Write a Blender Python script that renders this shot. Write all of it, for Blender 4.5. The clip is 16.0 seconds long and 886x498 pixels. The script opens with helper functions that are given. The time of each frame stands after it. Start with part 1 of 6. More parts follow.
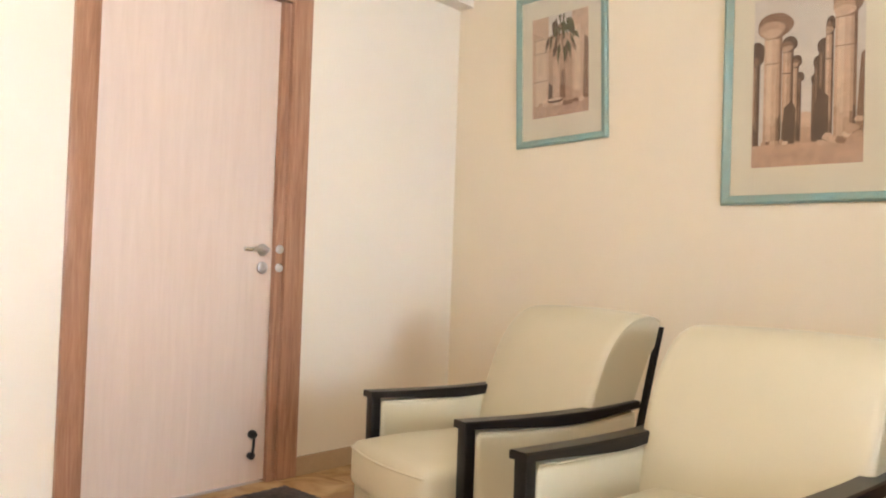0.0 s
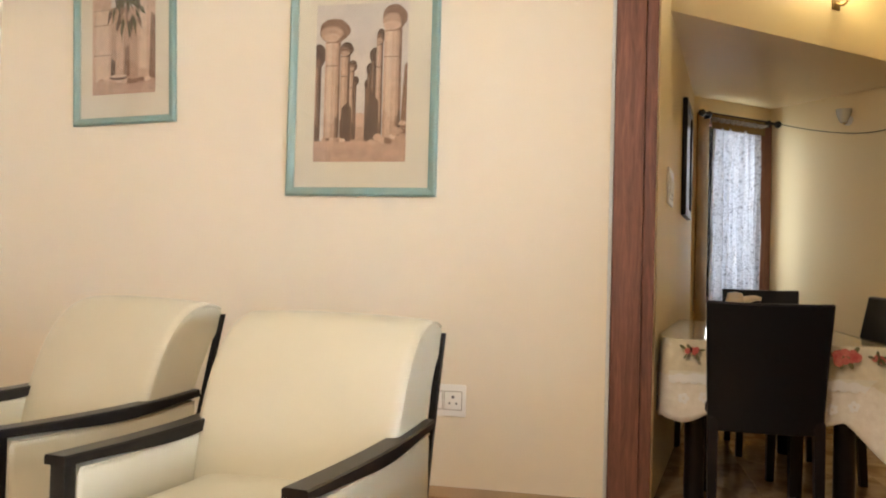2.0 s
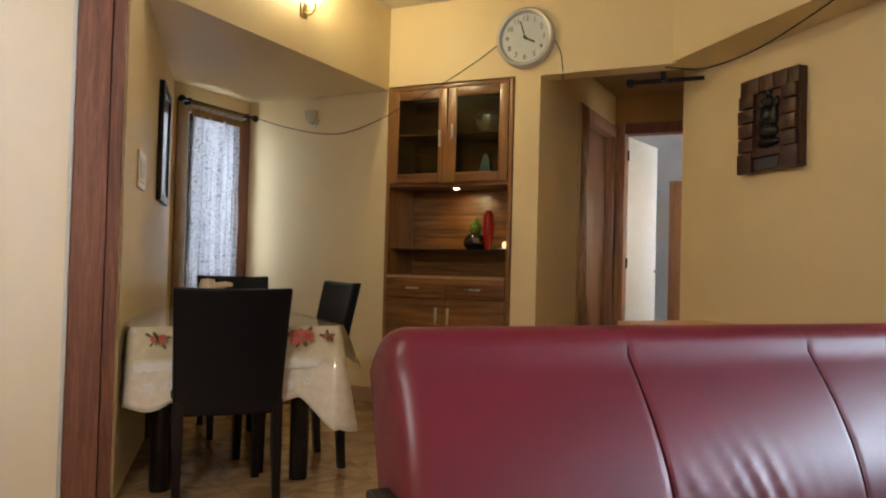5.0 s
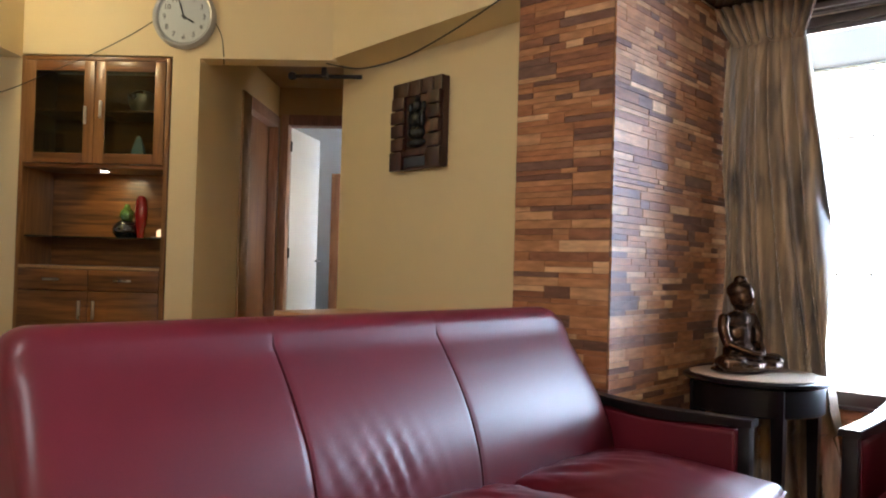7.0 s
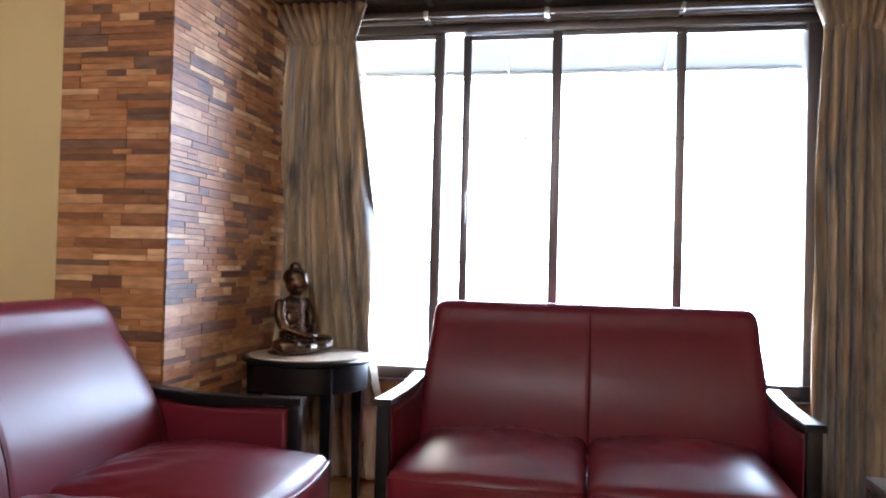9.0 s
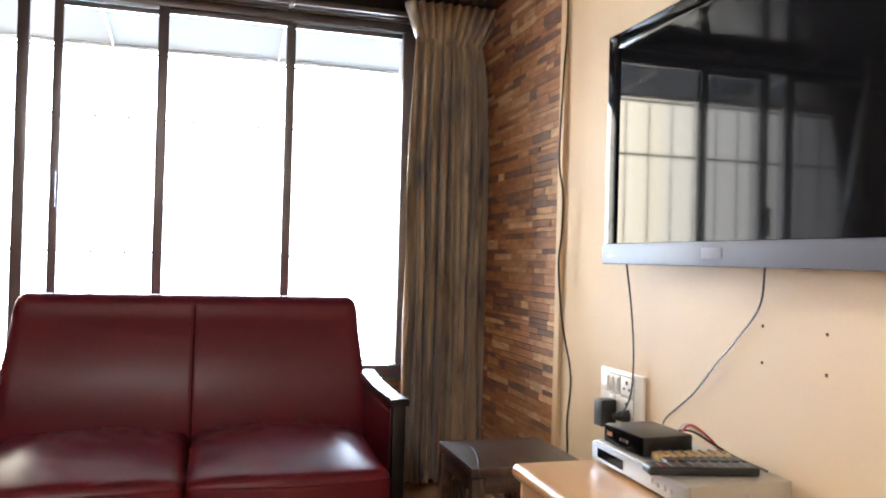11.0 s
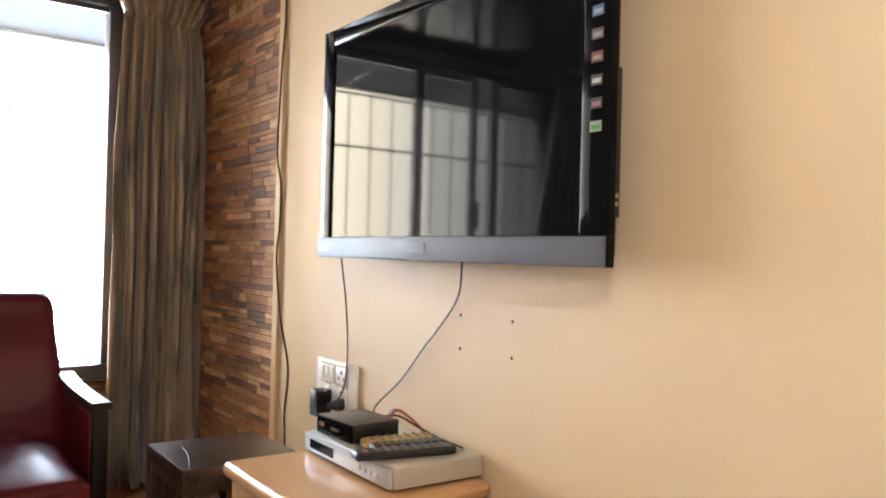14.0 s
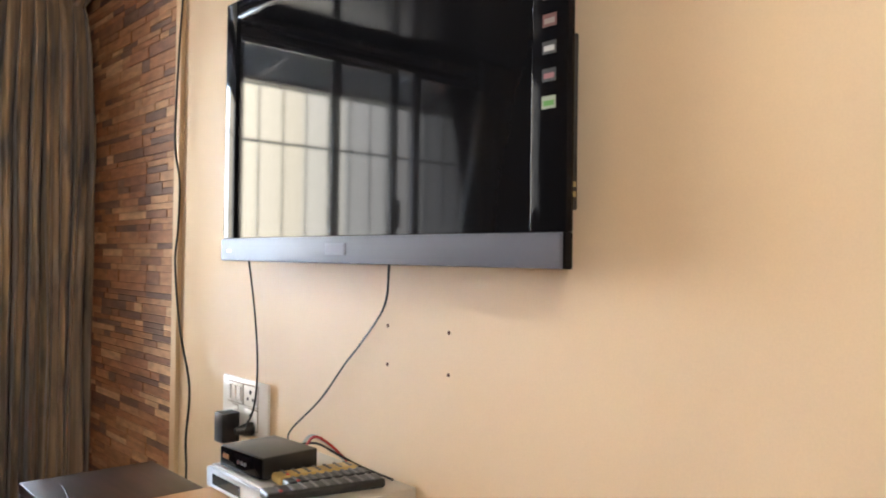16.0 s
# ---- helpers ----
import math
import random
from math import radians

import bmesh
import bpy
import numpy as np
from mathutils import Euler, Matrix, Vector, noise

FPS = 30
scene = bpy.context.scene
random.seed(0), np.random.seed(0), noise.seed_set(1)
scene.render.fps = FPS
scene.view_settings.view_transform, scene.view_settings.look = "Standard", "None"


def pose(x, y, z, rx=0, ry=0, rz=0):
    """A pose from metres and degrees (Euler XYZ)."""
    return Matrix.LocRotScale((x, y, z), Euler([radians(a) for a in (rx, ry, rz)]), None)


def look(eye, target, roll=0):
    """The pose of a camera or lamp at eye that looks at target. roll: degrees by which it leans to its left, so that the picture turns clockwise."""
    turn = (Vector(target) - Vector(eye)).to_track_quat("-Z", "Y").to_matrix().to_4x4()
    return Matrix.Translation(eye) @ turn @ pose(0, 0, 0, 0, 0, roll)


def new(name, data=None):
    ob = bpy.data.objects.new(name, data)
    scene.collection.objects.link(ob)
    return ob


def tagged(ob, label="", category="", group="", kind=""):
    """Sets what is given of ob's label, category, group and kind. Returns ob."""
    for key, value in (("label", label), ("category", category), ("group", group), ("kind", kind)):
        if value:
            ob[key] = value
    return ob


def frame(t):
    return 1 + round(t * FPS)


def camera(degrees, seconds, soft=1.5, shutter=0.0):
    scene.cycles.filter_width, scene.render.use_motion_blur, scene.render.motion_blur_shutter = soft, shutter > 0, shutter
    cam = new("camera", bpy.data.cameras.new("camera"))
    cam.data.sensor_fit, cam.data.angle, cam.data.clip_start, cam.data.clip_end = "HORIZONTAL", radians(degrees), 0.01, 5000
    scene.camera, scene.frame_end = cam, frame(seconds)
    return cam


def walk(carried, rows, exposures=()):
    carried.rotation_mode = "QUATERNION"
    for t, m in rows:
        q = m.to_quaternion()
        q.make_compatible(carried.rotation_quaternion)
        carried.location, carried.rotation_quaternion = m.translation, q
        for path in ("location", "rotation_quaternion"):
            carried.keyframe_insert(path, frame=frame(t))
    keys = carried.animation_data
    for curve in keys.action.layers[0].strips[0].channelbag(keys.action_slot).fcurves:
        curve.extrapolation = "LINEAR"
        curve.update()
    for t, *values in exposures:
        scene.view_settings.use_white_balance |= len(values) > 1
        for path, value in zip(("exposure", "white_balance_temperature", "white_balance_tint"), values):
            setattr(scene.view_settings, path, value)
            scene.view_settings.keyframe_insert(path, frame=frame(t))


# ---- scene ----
cam = camera(59.2, 16.0, soft=2.0)
PATH = [
    (0.0, pose(-0.121, -0.038, 0.958, 91.32, -1.97, 41.56)),
    (0.5, pose(-0.103, -0.028, 0.959, 91.35, -1.76, 35.06)),
    (1.0, pose(-0.088, -0.027, 0.960, 91.34, -1.57, 27.59)),
    (1.5, pose(-0.068, -0.028, 0.962, 91.32, -1.42, 20.38)),
    (2.0, pose(-0.039, -0.027, 0.963, 91.31, -1.55, 11.82)),
    (2.5, pose(-0.019, -0.013, 0.963, 91.30, -1.65, 4.58)),
    (3.0, pose(0.001, 0.000, 0.961, 91.33, -1.65, -1.88)),
    (3.5, pose(0.015, 0.007, 0.959, 91.38, -1.66, -8.15)),
    (4.0, pose(0.029, 0.014, 0.957, 91.43, -1.60, -14.45)),
    (6.5, pose(0.073, -0.049, 0.966, 91.26, -1.50, -40.44)),
    (7.0, pose(0.071, -0.055, 0.968, 91.23, -1.56, -48.41)),
    (7.5, pose(0.067, -0.062, 0.970, 91.17, -1.60, -56.19)),
    (8.0, pose(0.078, -0.076, 0.971, 91.15, -1.46, -63.74)),
    (8.5, pose(0.081, -0.088, 0.973, 91.09, -1.42, -71.54)),
    (9.0, pose(0.081, -0.099, 0.974, 91.04, -1.48, -79.17)),
    (9.5, pose(0.081, -0.110, 0.975, 91.01, -1.42, -86.36)),
    (10.0, pose(0.083, -0.126, 0.976, 90.97, -1.41, -92.92)),
    (12.5, pose(0.043, -0.181, 0.997, 90.57, -1.67, -122.38)),
    (13.0, pose(0.040, -0.183, 0.998, 90.53, -1.58, -124.83)),
    (13.5, pose(0.038, -0.185, 1.000, 90.48, -1.52, -125.68)),
    (14.0, pose(0.038, -0.186, 1.001, 90.40, -1.48, -125.99)),
    (14.5, pose(0.134, -0.244, 0.995, 90.67, -1.38, -126.92)),
    (15.0, pose(0.185, -0.281, 1.001, 90.54, -1.17, -129.33)),
    (15.5, pose(0.226, -0.309, 1.001, 90.58, -0.91, -130.87)),
    (16.0, pose(0.238, -0.316, 1.000, 90.64, -0.78, -132.02)),
]
EXPO = [(0.0, 0.57, 6500, 10), (1.0, 0.63, 6500, 10), (2.0, 0.62, 6450, 10), (4.2, 0.51, 6250, 10), (6.5, 0.44, 5650, 10), (8.0, 0.59, 5500, 11), (9.0, 0.68, 5450, 11),
        (10.0, 0.64, 5600, 11), (12.5, 0.40, 6250, 11), (16.0, 0.42, 5950, 11)]
walk(cam, PATH, EXPO)

# ---------------------------------------------------------------- light
world = bpy.data.worlds.new("sky_world")
scene.world = world
world.use_nodes = True
_sky = world.node_tree.nodes.new("ShaderNodeTexSky")
_sky.sky_type, _sky.sun_disc = 'NISHITA', False
_sky.sun_elevation, _sky.sun_rotation = radians(50), radians(150)
world.node_tree.links.new(_sky.outputs[0], world.node_tree.nodes["Background"].inputs[0])
world.node_tree.nodes["Background"].inputs[1].default_value = 0.12


def lamp(name, kind, m, energy, colour, **extra):
    d = bpy.data.lights.new(name, kind)
    d.energy, d.color = energy, colour
    for k, v in extra.items():
        if k == "radius":
            d.shadow_soft_size = v
        if k == "angle":
            d.angle = radians(v)
        if k == "size":
            d.shape, d.size, d.size_y = 'RECTANGLE', v[0], v[1]
        if k == "spot":
            d.spot_size, d.spot_blend = radians(v), 0.6
    ob = new(name, d)
    ob.matrix_world = m
    return ob


lamp("sun", 'SUN', look((-6, -5, 20), (0, 0, 0)), 2.0, (1.0, 0.95, 0.88), angle=10)

# ---------------------------------------------------------------- materials


def mat(name, colour, rough=0.5, metal=0.0, var=0.15, scale=6.0, fine=120.0, bump=0.15, dist=0.002, spec=0.5, coat=0.0,
        stretch=(1, 1, 1), colour2=None, coords="Object", sheen=0.0):
    """Principled surface with broad stains, fine grain and relief."""
    m = bpy.data.materials.new(name)
    m.use_nodes = True
    nt = m.node_tree
    N, L = nt.nodes, nt.links
    p = N["Principled BSDF"]
    tc = N.new("ShaderNodeTexCoord")
    mp = N.new("ShaderNodeMapping")
    mp.inputs["Scale"].default_value = stretch
    L.new(tc.outputs[coords], mp.inputs[0])
    n1 = N.new("ShaderNodeTexNoise")
    n1.inputs["Scale"].default_value, n1.inputs["Detail"].default_value = scale, 5
    n2 = N.new("ShaderNodeTexNoise")
    n2.inputs["Scale"].default_value, n2.inputs["Detail"].default_value = fine, 3
    L.new(mp.outputs[0], n1.inputs[0])
    L.new(mp.outputs[0], n2.inputs[0])
    mix = N.new("ShaderNodeMix")
    mix.data_type = 'RGBA'
    c2 = colour2 or tuple(c * (1 - var) for c in colour)
    mix.inputs[6].default_value = (*colour, 1)
    mix.inputs[7].default_value = (*c2, 1)
    ramp = N.new("ShaderNodeMapRange")
    ramp.inputs[1].default_value, ramp.inputs[2].default_value = 0.3, 0.7
    add = N.new("ShaderNodeMath")
    add.operation = 'MULTIPLY_ADD'
    add.inputs[1].default_value = 0.35
    L.new(n2.outputs[0], add.inputs[0])
    sc = N.new("ShaderNodeMath")
    sc.operation = 'MULTIPLY'
    sc.inputs[1].default_value = 0.65
    L.new(n1.outputs[0], sc.inputs[0])
    L.new(sc.outputs[0], add.inputs[2])
    L.new(add.outputs[0], ramp.inputs[0])
    L.new(ramp.outputs[0], mix.inputs[0])
    L.new(mix.outputs[2], p.inputs["Base Color"])
    rr = N.new("ShaderNodeMapRange")
    rr.inputs[3].default_value, rr.inputs[4].default_value = max(0.02, rough * 0.85), min(1, rough * 1.15)
    L.new(n1.outputs[0], rr.inputs[0])
    L.new(rr.outputs[0], p.inputs["Roughness"])
    p.inputs["Metallic"].default_value = metal
    p.inputs["Specular IOR Level"].default_value = spec
    p.inputs["Coat Weight"].default_value = coat
    p.inputs["Coat Roughness"].default_value = 0.08
    p.inputs["Sheen Weight"].default_value = sheen
    if bump:
        b = N.new("ShaderNodeBump")
        b.inputs["Strength"].default_value, b.inputs["Distance"].default_value = bump, dist
        L.new(add.outputs[0], b.inputs["Height"])
        L.new(b.outputs[0], p.inputs["Normal"])
    return m


def wood(name, light, dark, rough=0.35, coat=0.2, axis=2, grain=18.0, var_object=False, coords="Object"):
    """Streaked timber; axis is the direction of the grain."""
    m = bpy.data.materials.new(name)
    m.use_nodes = True
    nt = m.node_tree
    N, L = nt.nodes, nt.links
    p = N["Principled BSDF"]
    tc = N.new("ShaderNodeTexCoord")
    mp = N.new("ShaderNodeMapping")
    s = [grain] * 3
    s[axis] = grain * 0.07
    mp.inputs["Scale"].default_value = s
    L.new(tc.outputs[coords], mp.inputs[0])
    vec = mp.outputs[0]
    if var_object:
        oi = N.new("ShaderNodeObjectInfo")
        off = N.new("ShaderNodeVectorMath")
        off.operation = 'ADD'
        sc = N.new("ShaderNodeVectorMath")
        sc.operation = 'SCALE'
        sc.inputs[0].default_value = (31, 17, 23)
        L.new(oi.outputs["Random"], sc.inputs["Scale"])
        L.new(vec, off.inputs[0])
        L.new(sc.outputs[0], off.inputs[1])
        vec = off.outputs[0]
    n1 = N.new("ShaderNodeTexNoise")
    n1.inputs["Scale"].default_value, n1.inputs["Detail"].default_value, n1.inputs["Distortion"].default_value = 1.0, 6, 1.2
    L.new(vec, n1.inputs[0])
    n2 = N.new("ShaderNodeTexNoise")
    n2.inputs["Scale"].default_value, n2.inputs["Detail"].default_value = 6.0, 4
    L.new(vec, n2.inputs[0])
    r = N.new("ShaderNodeValToRGB")
    r.color_ramp.elements[0].position, r.color_ramp.elements[1].position = 0.32, 0.68
    r.color_ramp.elements[0].color, r.color_ramp.elements[1].color = (*dark, 1), (*light, 1)
    ad = N.new("ShaderNodeMath")
    ad.operation = 'MULTIPLY_ADD'
    ad.inputs[1].default_value = 0.3
    m7 = N.new("ShaderNodeMath")
    m7.operation = 'MULTIPLY'
    m7.inputs[1].default_value = 0.7
    L.new(n1.outputs[0], m7.inputs[0])
    L.new(n2.outputs[0], ad.inputs[0])
    L.new(m7.outputs[0], ad.inputs[2])
    L.new(ad.outputs[0], r.inputs[0])
    L.new(r.outputs[0], p.inputs["Base Color"])
    p.inputs["Roughness"].default_value = rough
    p.inputs["Coat Weight"].default_value = coat
    p.inputs["Coat Roughness"].default_value = 0.15
    b = N.new("ShaderNodeBump")
    b.inputs["Strength"].default_value, b.inputs["Distance"].default_value = 0.15, 0.001
    L.new(ad.outputs[0], b.inputs["Height"])
    L.new(b.outputs[0], p.inputs["Normal"])
    return m


def glow(name, colour, strength):
    m = bpy.data.materials.new(name)
    m.use_nodes = True
    p = m.node_tree.nodes["Principled BSDF"]
    p.inputs["Base Color"].default_value = (0, 0, 0, 1)
    p.inputs["Emission Color"].default_value = (*colour, 1)
    p.inputs["Emission Strength"].default_value = strength
    return m


def glass(name, colour=(1, 1, 1), rough=0.0):
    """Thin pane: a clear pass-through with a gloss layer."""
    m = bpy.data.materials.new(name)
    m.use_nodes = True
    nt = m.node_tree
    N, L = nt.nodes, nt.links
    N.remove(N["Principled BSDF"])
    t = N.new("ShaderNodeBsdfTransparent")
    t.inputs[0].default_value = (*colour, 1)
    g = N.new("ShaderNodeBsdfGlossy")
    g.inputs["Roughness"].default_value = rough
    f = N.new("ShaderNodeFresnel")
    f.inputs[0].default_value = 1.45
    mx = N.new("ShaderNodeMixShader")
    L.new(f.outputs[0], mx.inputs[0])
    L.new(t.outputs[0], mx.inputs[1])
    L.new(g.outputs[0], mx.inputs[2])
    L.new(mx.outputs[0], N["Material Output"].inputs[0])
    return m


# one cream wall paint in four copies, tinted by the light on each wall
M_WALL = mat("cream_wall_paint", (0.80, 0.705, 0.55), 0.5, var=0.05, scale=1.3, fine=260, bump=0.08, dist=0.001, spec=0.35)
M_WALLS = mat("cream_paint_warm_tinted", (0.85, 0.66, 0.435), 0.5, var=0.10, scale=1.3, fine=260, bump=0.08, dist=0.001, spec=0.35)
# door wall copy: the window's daylight is mixed into the paler colour
M_WALLW = mat("cream_paint_daylit", (0.84, 0.765, 0.65), 0.5, var=0.05, scale=1.3, fine=260, bump=0.08, dist=0.001, spec=0.35)
# dining side copy: the yellow holds the warm light there
M_WALLY = mat("cream_paint_warm_lit", (0.84, 0.68, 0.385), 0.5, var=0.06, scale=1.3, fine=260, bump=0.08, dist=0.001, spec=0.35)
M_CEIL = mat("white_ceiling_paint", (0.80, 0.76, 0.66), 0.7, var=0.04, scale=1.0, fine=200, bump=0.05, dist=0.001)
M_DARKCEIL = wood("dark_gloss_panel", (0.06, 0.035, 0.025), (0.03, 0.018, 0.012), 0.15, 0.6, axis=1, grain=10)
M_DOOR = wood("pale_door_veneer", (0.72, 0.58, 0.49), (0.665, 0.525, 0.435), 0.38, 0.1, axis=2, grain=26)
M_FRAME = wood("door_frame_timber", (0.46, 0.25, 0.15), (0.27, 0.125, 0.070), 0.30, 0.45, axis=2, grain=30)
M_POST = wood("dark_post_timber", (0.27, 0.108, 0.066), (0.115, 0.046, 0.030), 0.6, 0.0, axis=2, grain=52)
M_TEAK = wood("teak_veneer", (0.33, 0.138, 0.036), (0.050, 0.017, 0.006), 0.35, 0.25, axis=0, grain=14)
M_TEAKV = wood("teak_veneer_upright", (0.38, 0.180, 0.052), (0.15, 0.062, 0.018), 0.35, 0.25, axis=2, grain=16)
M_BROWNDOOR = wood("brown_corridor_door", (0.36, 0.15, 0.045), (0.19, 0.07, 0.022), 0.4, 0.2, axis=2, grain=14)
M_EBONY = mat("black_lacquered_wood", (0.008, 0.006, 0.006), 0.32, var=0.4, scale=8, fine=90, bump=0.05, coat=0.04, spec=0.28)
M_CREAM = mat("cream_leather", (0.59, 0.54, 0.405), 0.36, var=0.07, scale=4, fine=420, bump=0.12, dist=0.001, spec=0.5)
M_RED = mat("oxblood_leather", (0.112, 0.0085, 0.016), 0.37, var=0.25, scale=5, fine=420, bump=0.10, dist=0.001, spec=0.32)
M_REDSEAM = mat("oxblood_piping", (0.045, 0.005, 0.008), 0.8, var=0.2, bump=0.1, spec=0.08)
M_BLACKL = mat("black_leatherette", (0.004, 0.004, 0.005), 0.40, var=0.3, scale=5, fine=300, bump=0.10, dist=0.001, spec=0.22)
M_STEEL = mat("brushed_steel", (0.62, 0.61, 0.60), 0.28, 1.0, var=0.1, fine=200, bump=0.03)
M_PLASTB = mat("black_plastic", (0.012, 0.012, 0.013), 0.35, var=0.2, bump=0.05)
M_GLOSSB = mat("gloss_black_bezel", (0.006, 0.006, 0.007), 0.07, var=0.1, bump=0.0, coat=0.0, spec=0.08)
M_SCREEN = mat("dark_screen", (0.006, 0.006, 0.007), 0.045, var=0.05, bump=0.0, spec=0.16)
M_WHITEP = mat("white_switch_plastic", (0.86, 0.83, 0.77), 0.3, var=0.05, bump=0.02)
M_BRONZE = mat("bronze_aluminium", (0.14, 0.112, 0.105), 0.35, 0.4, var=0.2, bump=0.05)
M_GLASS = glass("window_glass", (0.97, 0.98, 0.98))
M_GLASSC = glass("cabinet_glass", (0.72, 0.76, 0.62), 0.04)


def ikat(name):
    """Silk with upright tan and taupe streaks and dark soft-edged blotches."""
    m = mat(name, (0.50, 0.37, 0.23), 0.42, scale=8, fine=70, bump=0.2, dist=0.001, stretch=(1, 1, 0.30), sheen=0.3)
    N, L = m.node_tree.nodes, m.node_tree.links
    tc = N.new("ShaderNodeTexCoord")

    def field(sc, detail, lo, hi):
        mp = N.new("ShaderNodeMapping")
        mp.inputs["Scale"].default_value = sc
        L.new(tc.outputs["Object"], mp.inputs[0])
        nz = N.new("ShaderNodeTexNoise")
        nz.inputs["Scale"].default_value, nz.inputs["Detail"].default_value = 1.0, detail
        L.new(mp.outputs[0], nz.inputs[0])
        r = N.new("ShaderNodeMapRange")
        r.inputs[1].default_value, r.inputs[2].default_value = lo, hi
        L.new(nz.outputs[0], r.inputs[0])
        return r.outputs[0]

    def mixed(fac, a, b):
        x = N.new("ShaderNodeMix")
        x.data_type = 'RGBA'
        L.new(fac, x.inputs[0])
        for k, c in ((6, a), (7, b)):
            if isinstance(c, tuple):
                x.inputs[k].default_value = (*c, 1)
            else:
                L.new(c, x.inputs[k])
        return x.outputs[2]

    base = mixed(field((55, 20, 0.9), 3, 0.36, 0.64), (0.47, 0.34, 0.195), (0.26, 0.185, 0.115))
    grey = mixed(field((21, 8, 1.3), 2, 0.50, 0.66), base, (0.20, 0.165, 0.13))
    dark = mixed(field((17, 6, 4.2), 3, 0.50, 0.76), grey, (0.075, 0.060, 0.052))
    L.new(dark, N["Principled BSDF"].inputs["Base Color"])
    return m


M_CURT = ikat("taupe_ikat_curtain_silk")
M_MARBLE = mat("cream_stone_top", (0.74, 0.63, 0.50), 0.22, var=0.08, scale=9, fine=60, bump=0.02)
M_BRZ = mat("aged_bronze_statue", (0.16, 0.085, 0.045), 0.26, 0.85, var=0.6, scale=16, fine=90, bump=0.35, dist=0.003, colour2=(0.035, 0.025, 0.02))
M_UNIT = wood("honey_beech_veneer", (0.62, 0.36, 0.17), (0.53, 0.29, 0.125), 0.32, 0.25, axis=0, grain=8)
M_DARKT = wood("worn_dark_stool", (0.075, 0.040, 0.024), (0.018, 0.011, 0.009), 0.30, 0.15, axis=0, grain=20)
M_TEAL = mat("teal_picture_frame", (0.20, 0.36, 0.35), 0.4, var=0.35, scale=12, fine=160, bump=0.15, colour2=(0.27, 0.33, 0.27))
M_MATB = mat("cream_mount_board", (0.89, 0.81, 0.67), 0.7, var=0.05, bump=0.03)
M_JOINT = mat("floor_joint", (0.30, 0.21, 0.125), 0.5)
M_SKIRT = mat("stone_skirting", (0.50, 0.36, 0.22), 0.25, var=0.2, scale=4, bump=0.02)
M_CABLE = mat("black_cable", (0.012, 0.011, 0.010), 0.45, var=0.1, bump=0.0)
M_RUG = mat("dark_grey_shag", (0.075, 0.058, 0.055), 0.9, var=0.4, scale=40, fine=300, bump=0.4, dist=0.006)

# ---------------------------------------------------------------- mesh helpers


def ob_of(name, bm, material, parent=None, label="", smooth=True):
    me = bpy.data.meshes.new(name)
    bmesh.ops.recalc_face_normals(bm, faces=bm.faces)
    bm.to_mesh(me)
    bm.free()
    if smooth:
        me.polygons.foreach_set("use_smooth", [True] * len(me.polygons))
        me.set_sharp_from_angle(angle=radians(38))
    for mm in (material if isinstance(material, (list, tuple)) else (material,)):
        me.materials.append(mm)
    ob = new(name, me)
    if parent is not None:
        ob.parent = parent
    if label:
        ob["label"] = label
    return ob


def part(name, bm, material, parent, label=""):
    return ob_of(name, bm, material, parent, label)


def thing(name, m, label, category, group="", kind=""):
    ob = new(name)
    ob.empty_display_size = 0.1
    ob.matrix_world = m
    return tagged(ob, label, category, group, kind)


def box(bm, x0, x1, y0, y1, z0, z1, bev=0.0, seg=2, m=None):
    g = bmesh.new()
    bmesh.ops.create_cube(g, size=1)
    for v in g.verts:
        v.co = Vector(((x0 + x1) / 2 + v.co.x * (x1 - x0), (y0 + y1) / 2 + v.co.y * (y1 - y0), (z0 + z1) / 2 + v.co.z * (z1 - z0)))
    if bev:
        bmesh.ops.bevel(g, geom=g.edges[:], offset=bev, segments=seg, affect='EDGES', profile=0.6)
    if m is not None:
        g.transform(m)
    me = bpy.data.meshes.new("t")
    g.to_mesh(me)
    g.free()
    bm.from_mesh(me)
    bpy.data.meshes.remove(me)
    return bm


def bx(*a, **k):
    return box(bmesh.new(), *a, **k)


def loft(bm, rings, cap=True, close=True):
    vs = [[bm.verts.new(p) for p in r] for r in rings]
    n = len(rings[0])
    for a, b in zip(vs, vs[1:]):
        for i in range(n if close else n - 1):
            j = (i + 1) % n
            bm.faces.new((a[i], a[j], b[j], b[i]))
    if cap and close:
        bm.faces.new(vs[0][::-1])
        bm.faces.new(vs[-1])
    return bm


def tube(bm, pts, r, n=8):
    pts = [Vector(p) for p in pts]
    rings = []
    for i, p in enumerate(pts):
        d = (pts[min(i + 1, len(pts) - 1)] - pts[max(i - 1, 0)]).normalized()
        a = d.orthogonal().normalized() if i == 0 else (a - d * a.dot(d)).normalized()
        b = d.cross(a)
        rr = r[i] if isinstance(r, (list, tuple)) else r
        rings.append([p + (a * math.cos(2 * math.pi * k / n) + b * math.sin(2 * math.pi * k / n)) * rr for k in range(n)])
    return loft(bm, rings)


def lathe(bm, prof, n=32, m=None, sx=1.0, sy=1.0):
    rings = [[Vector((r * math.cos(2 * math.pi * k / n) * sx, r * math.sin(2 * math.pi * k / n) * sy, z)) for k in range(n)] for r, z in prof]
    if m is not None:
        rings = [[m @ p for p in r] for r in rings]
    return loft(bm, rings)


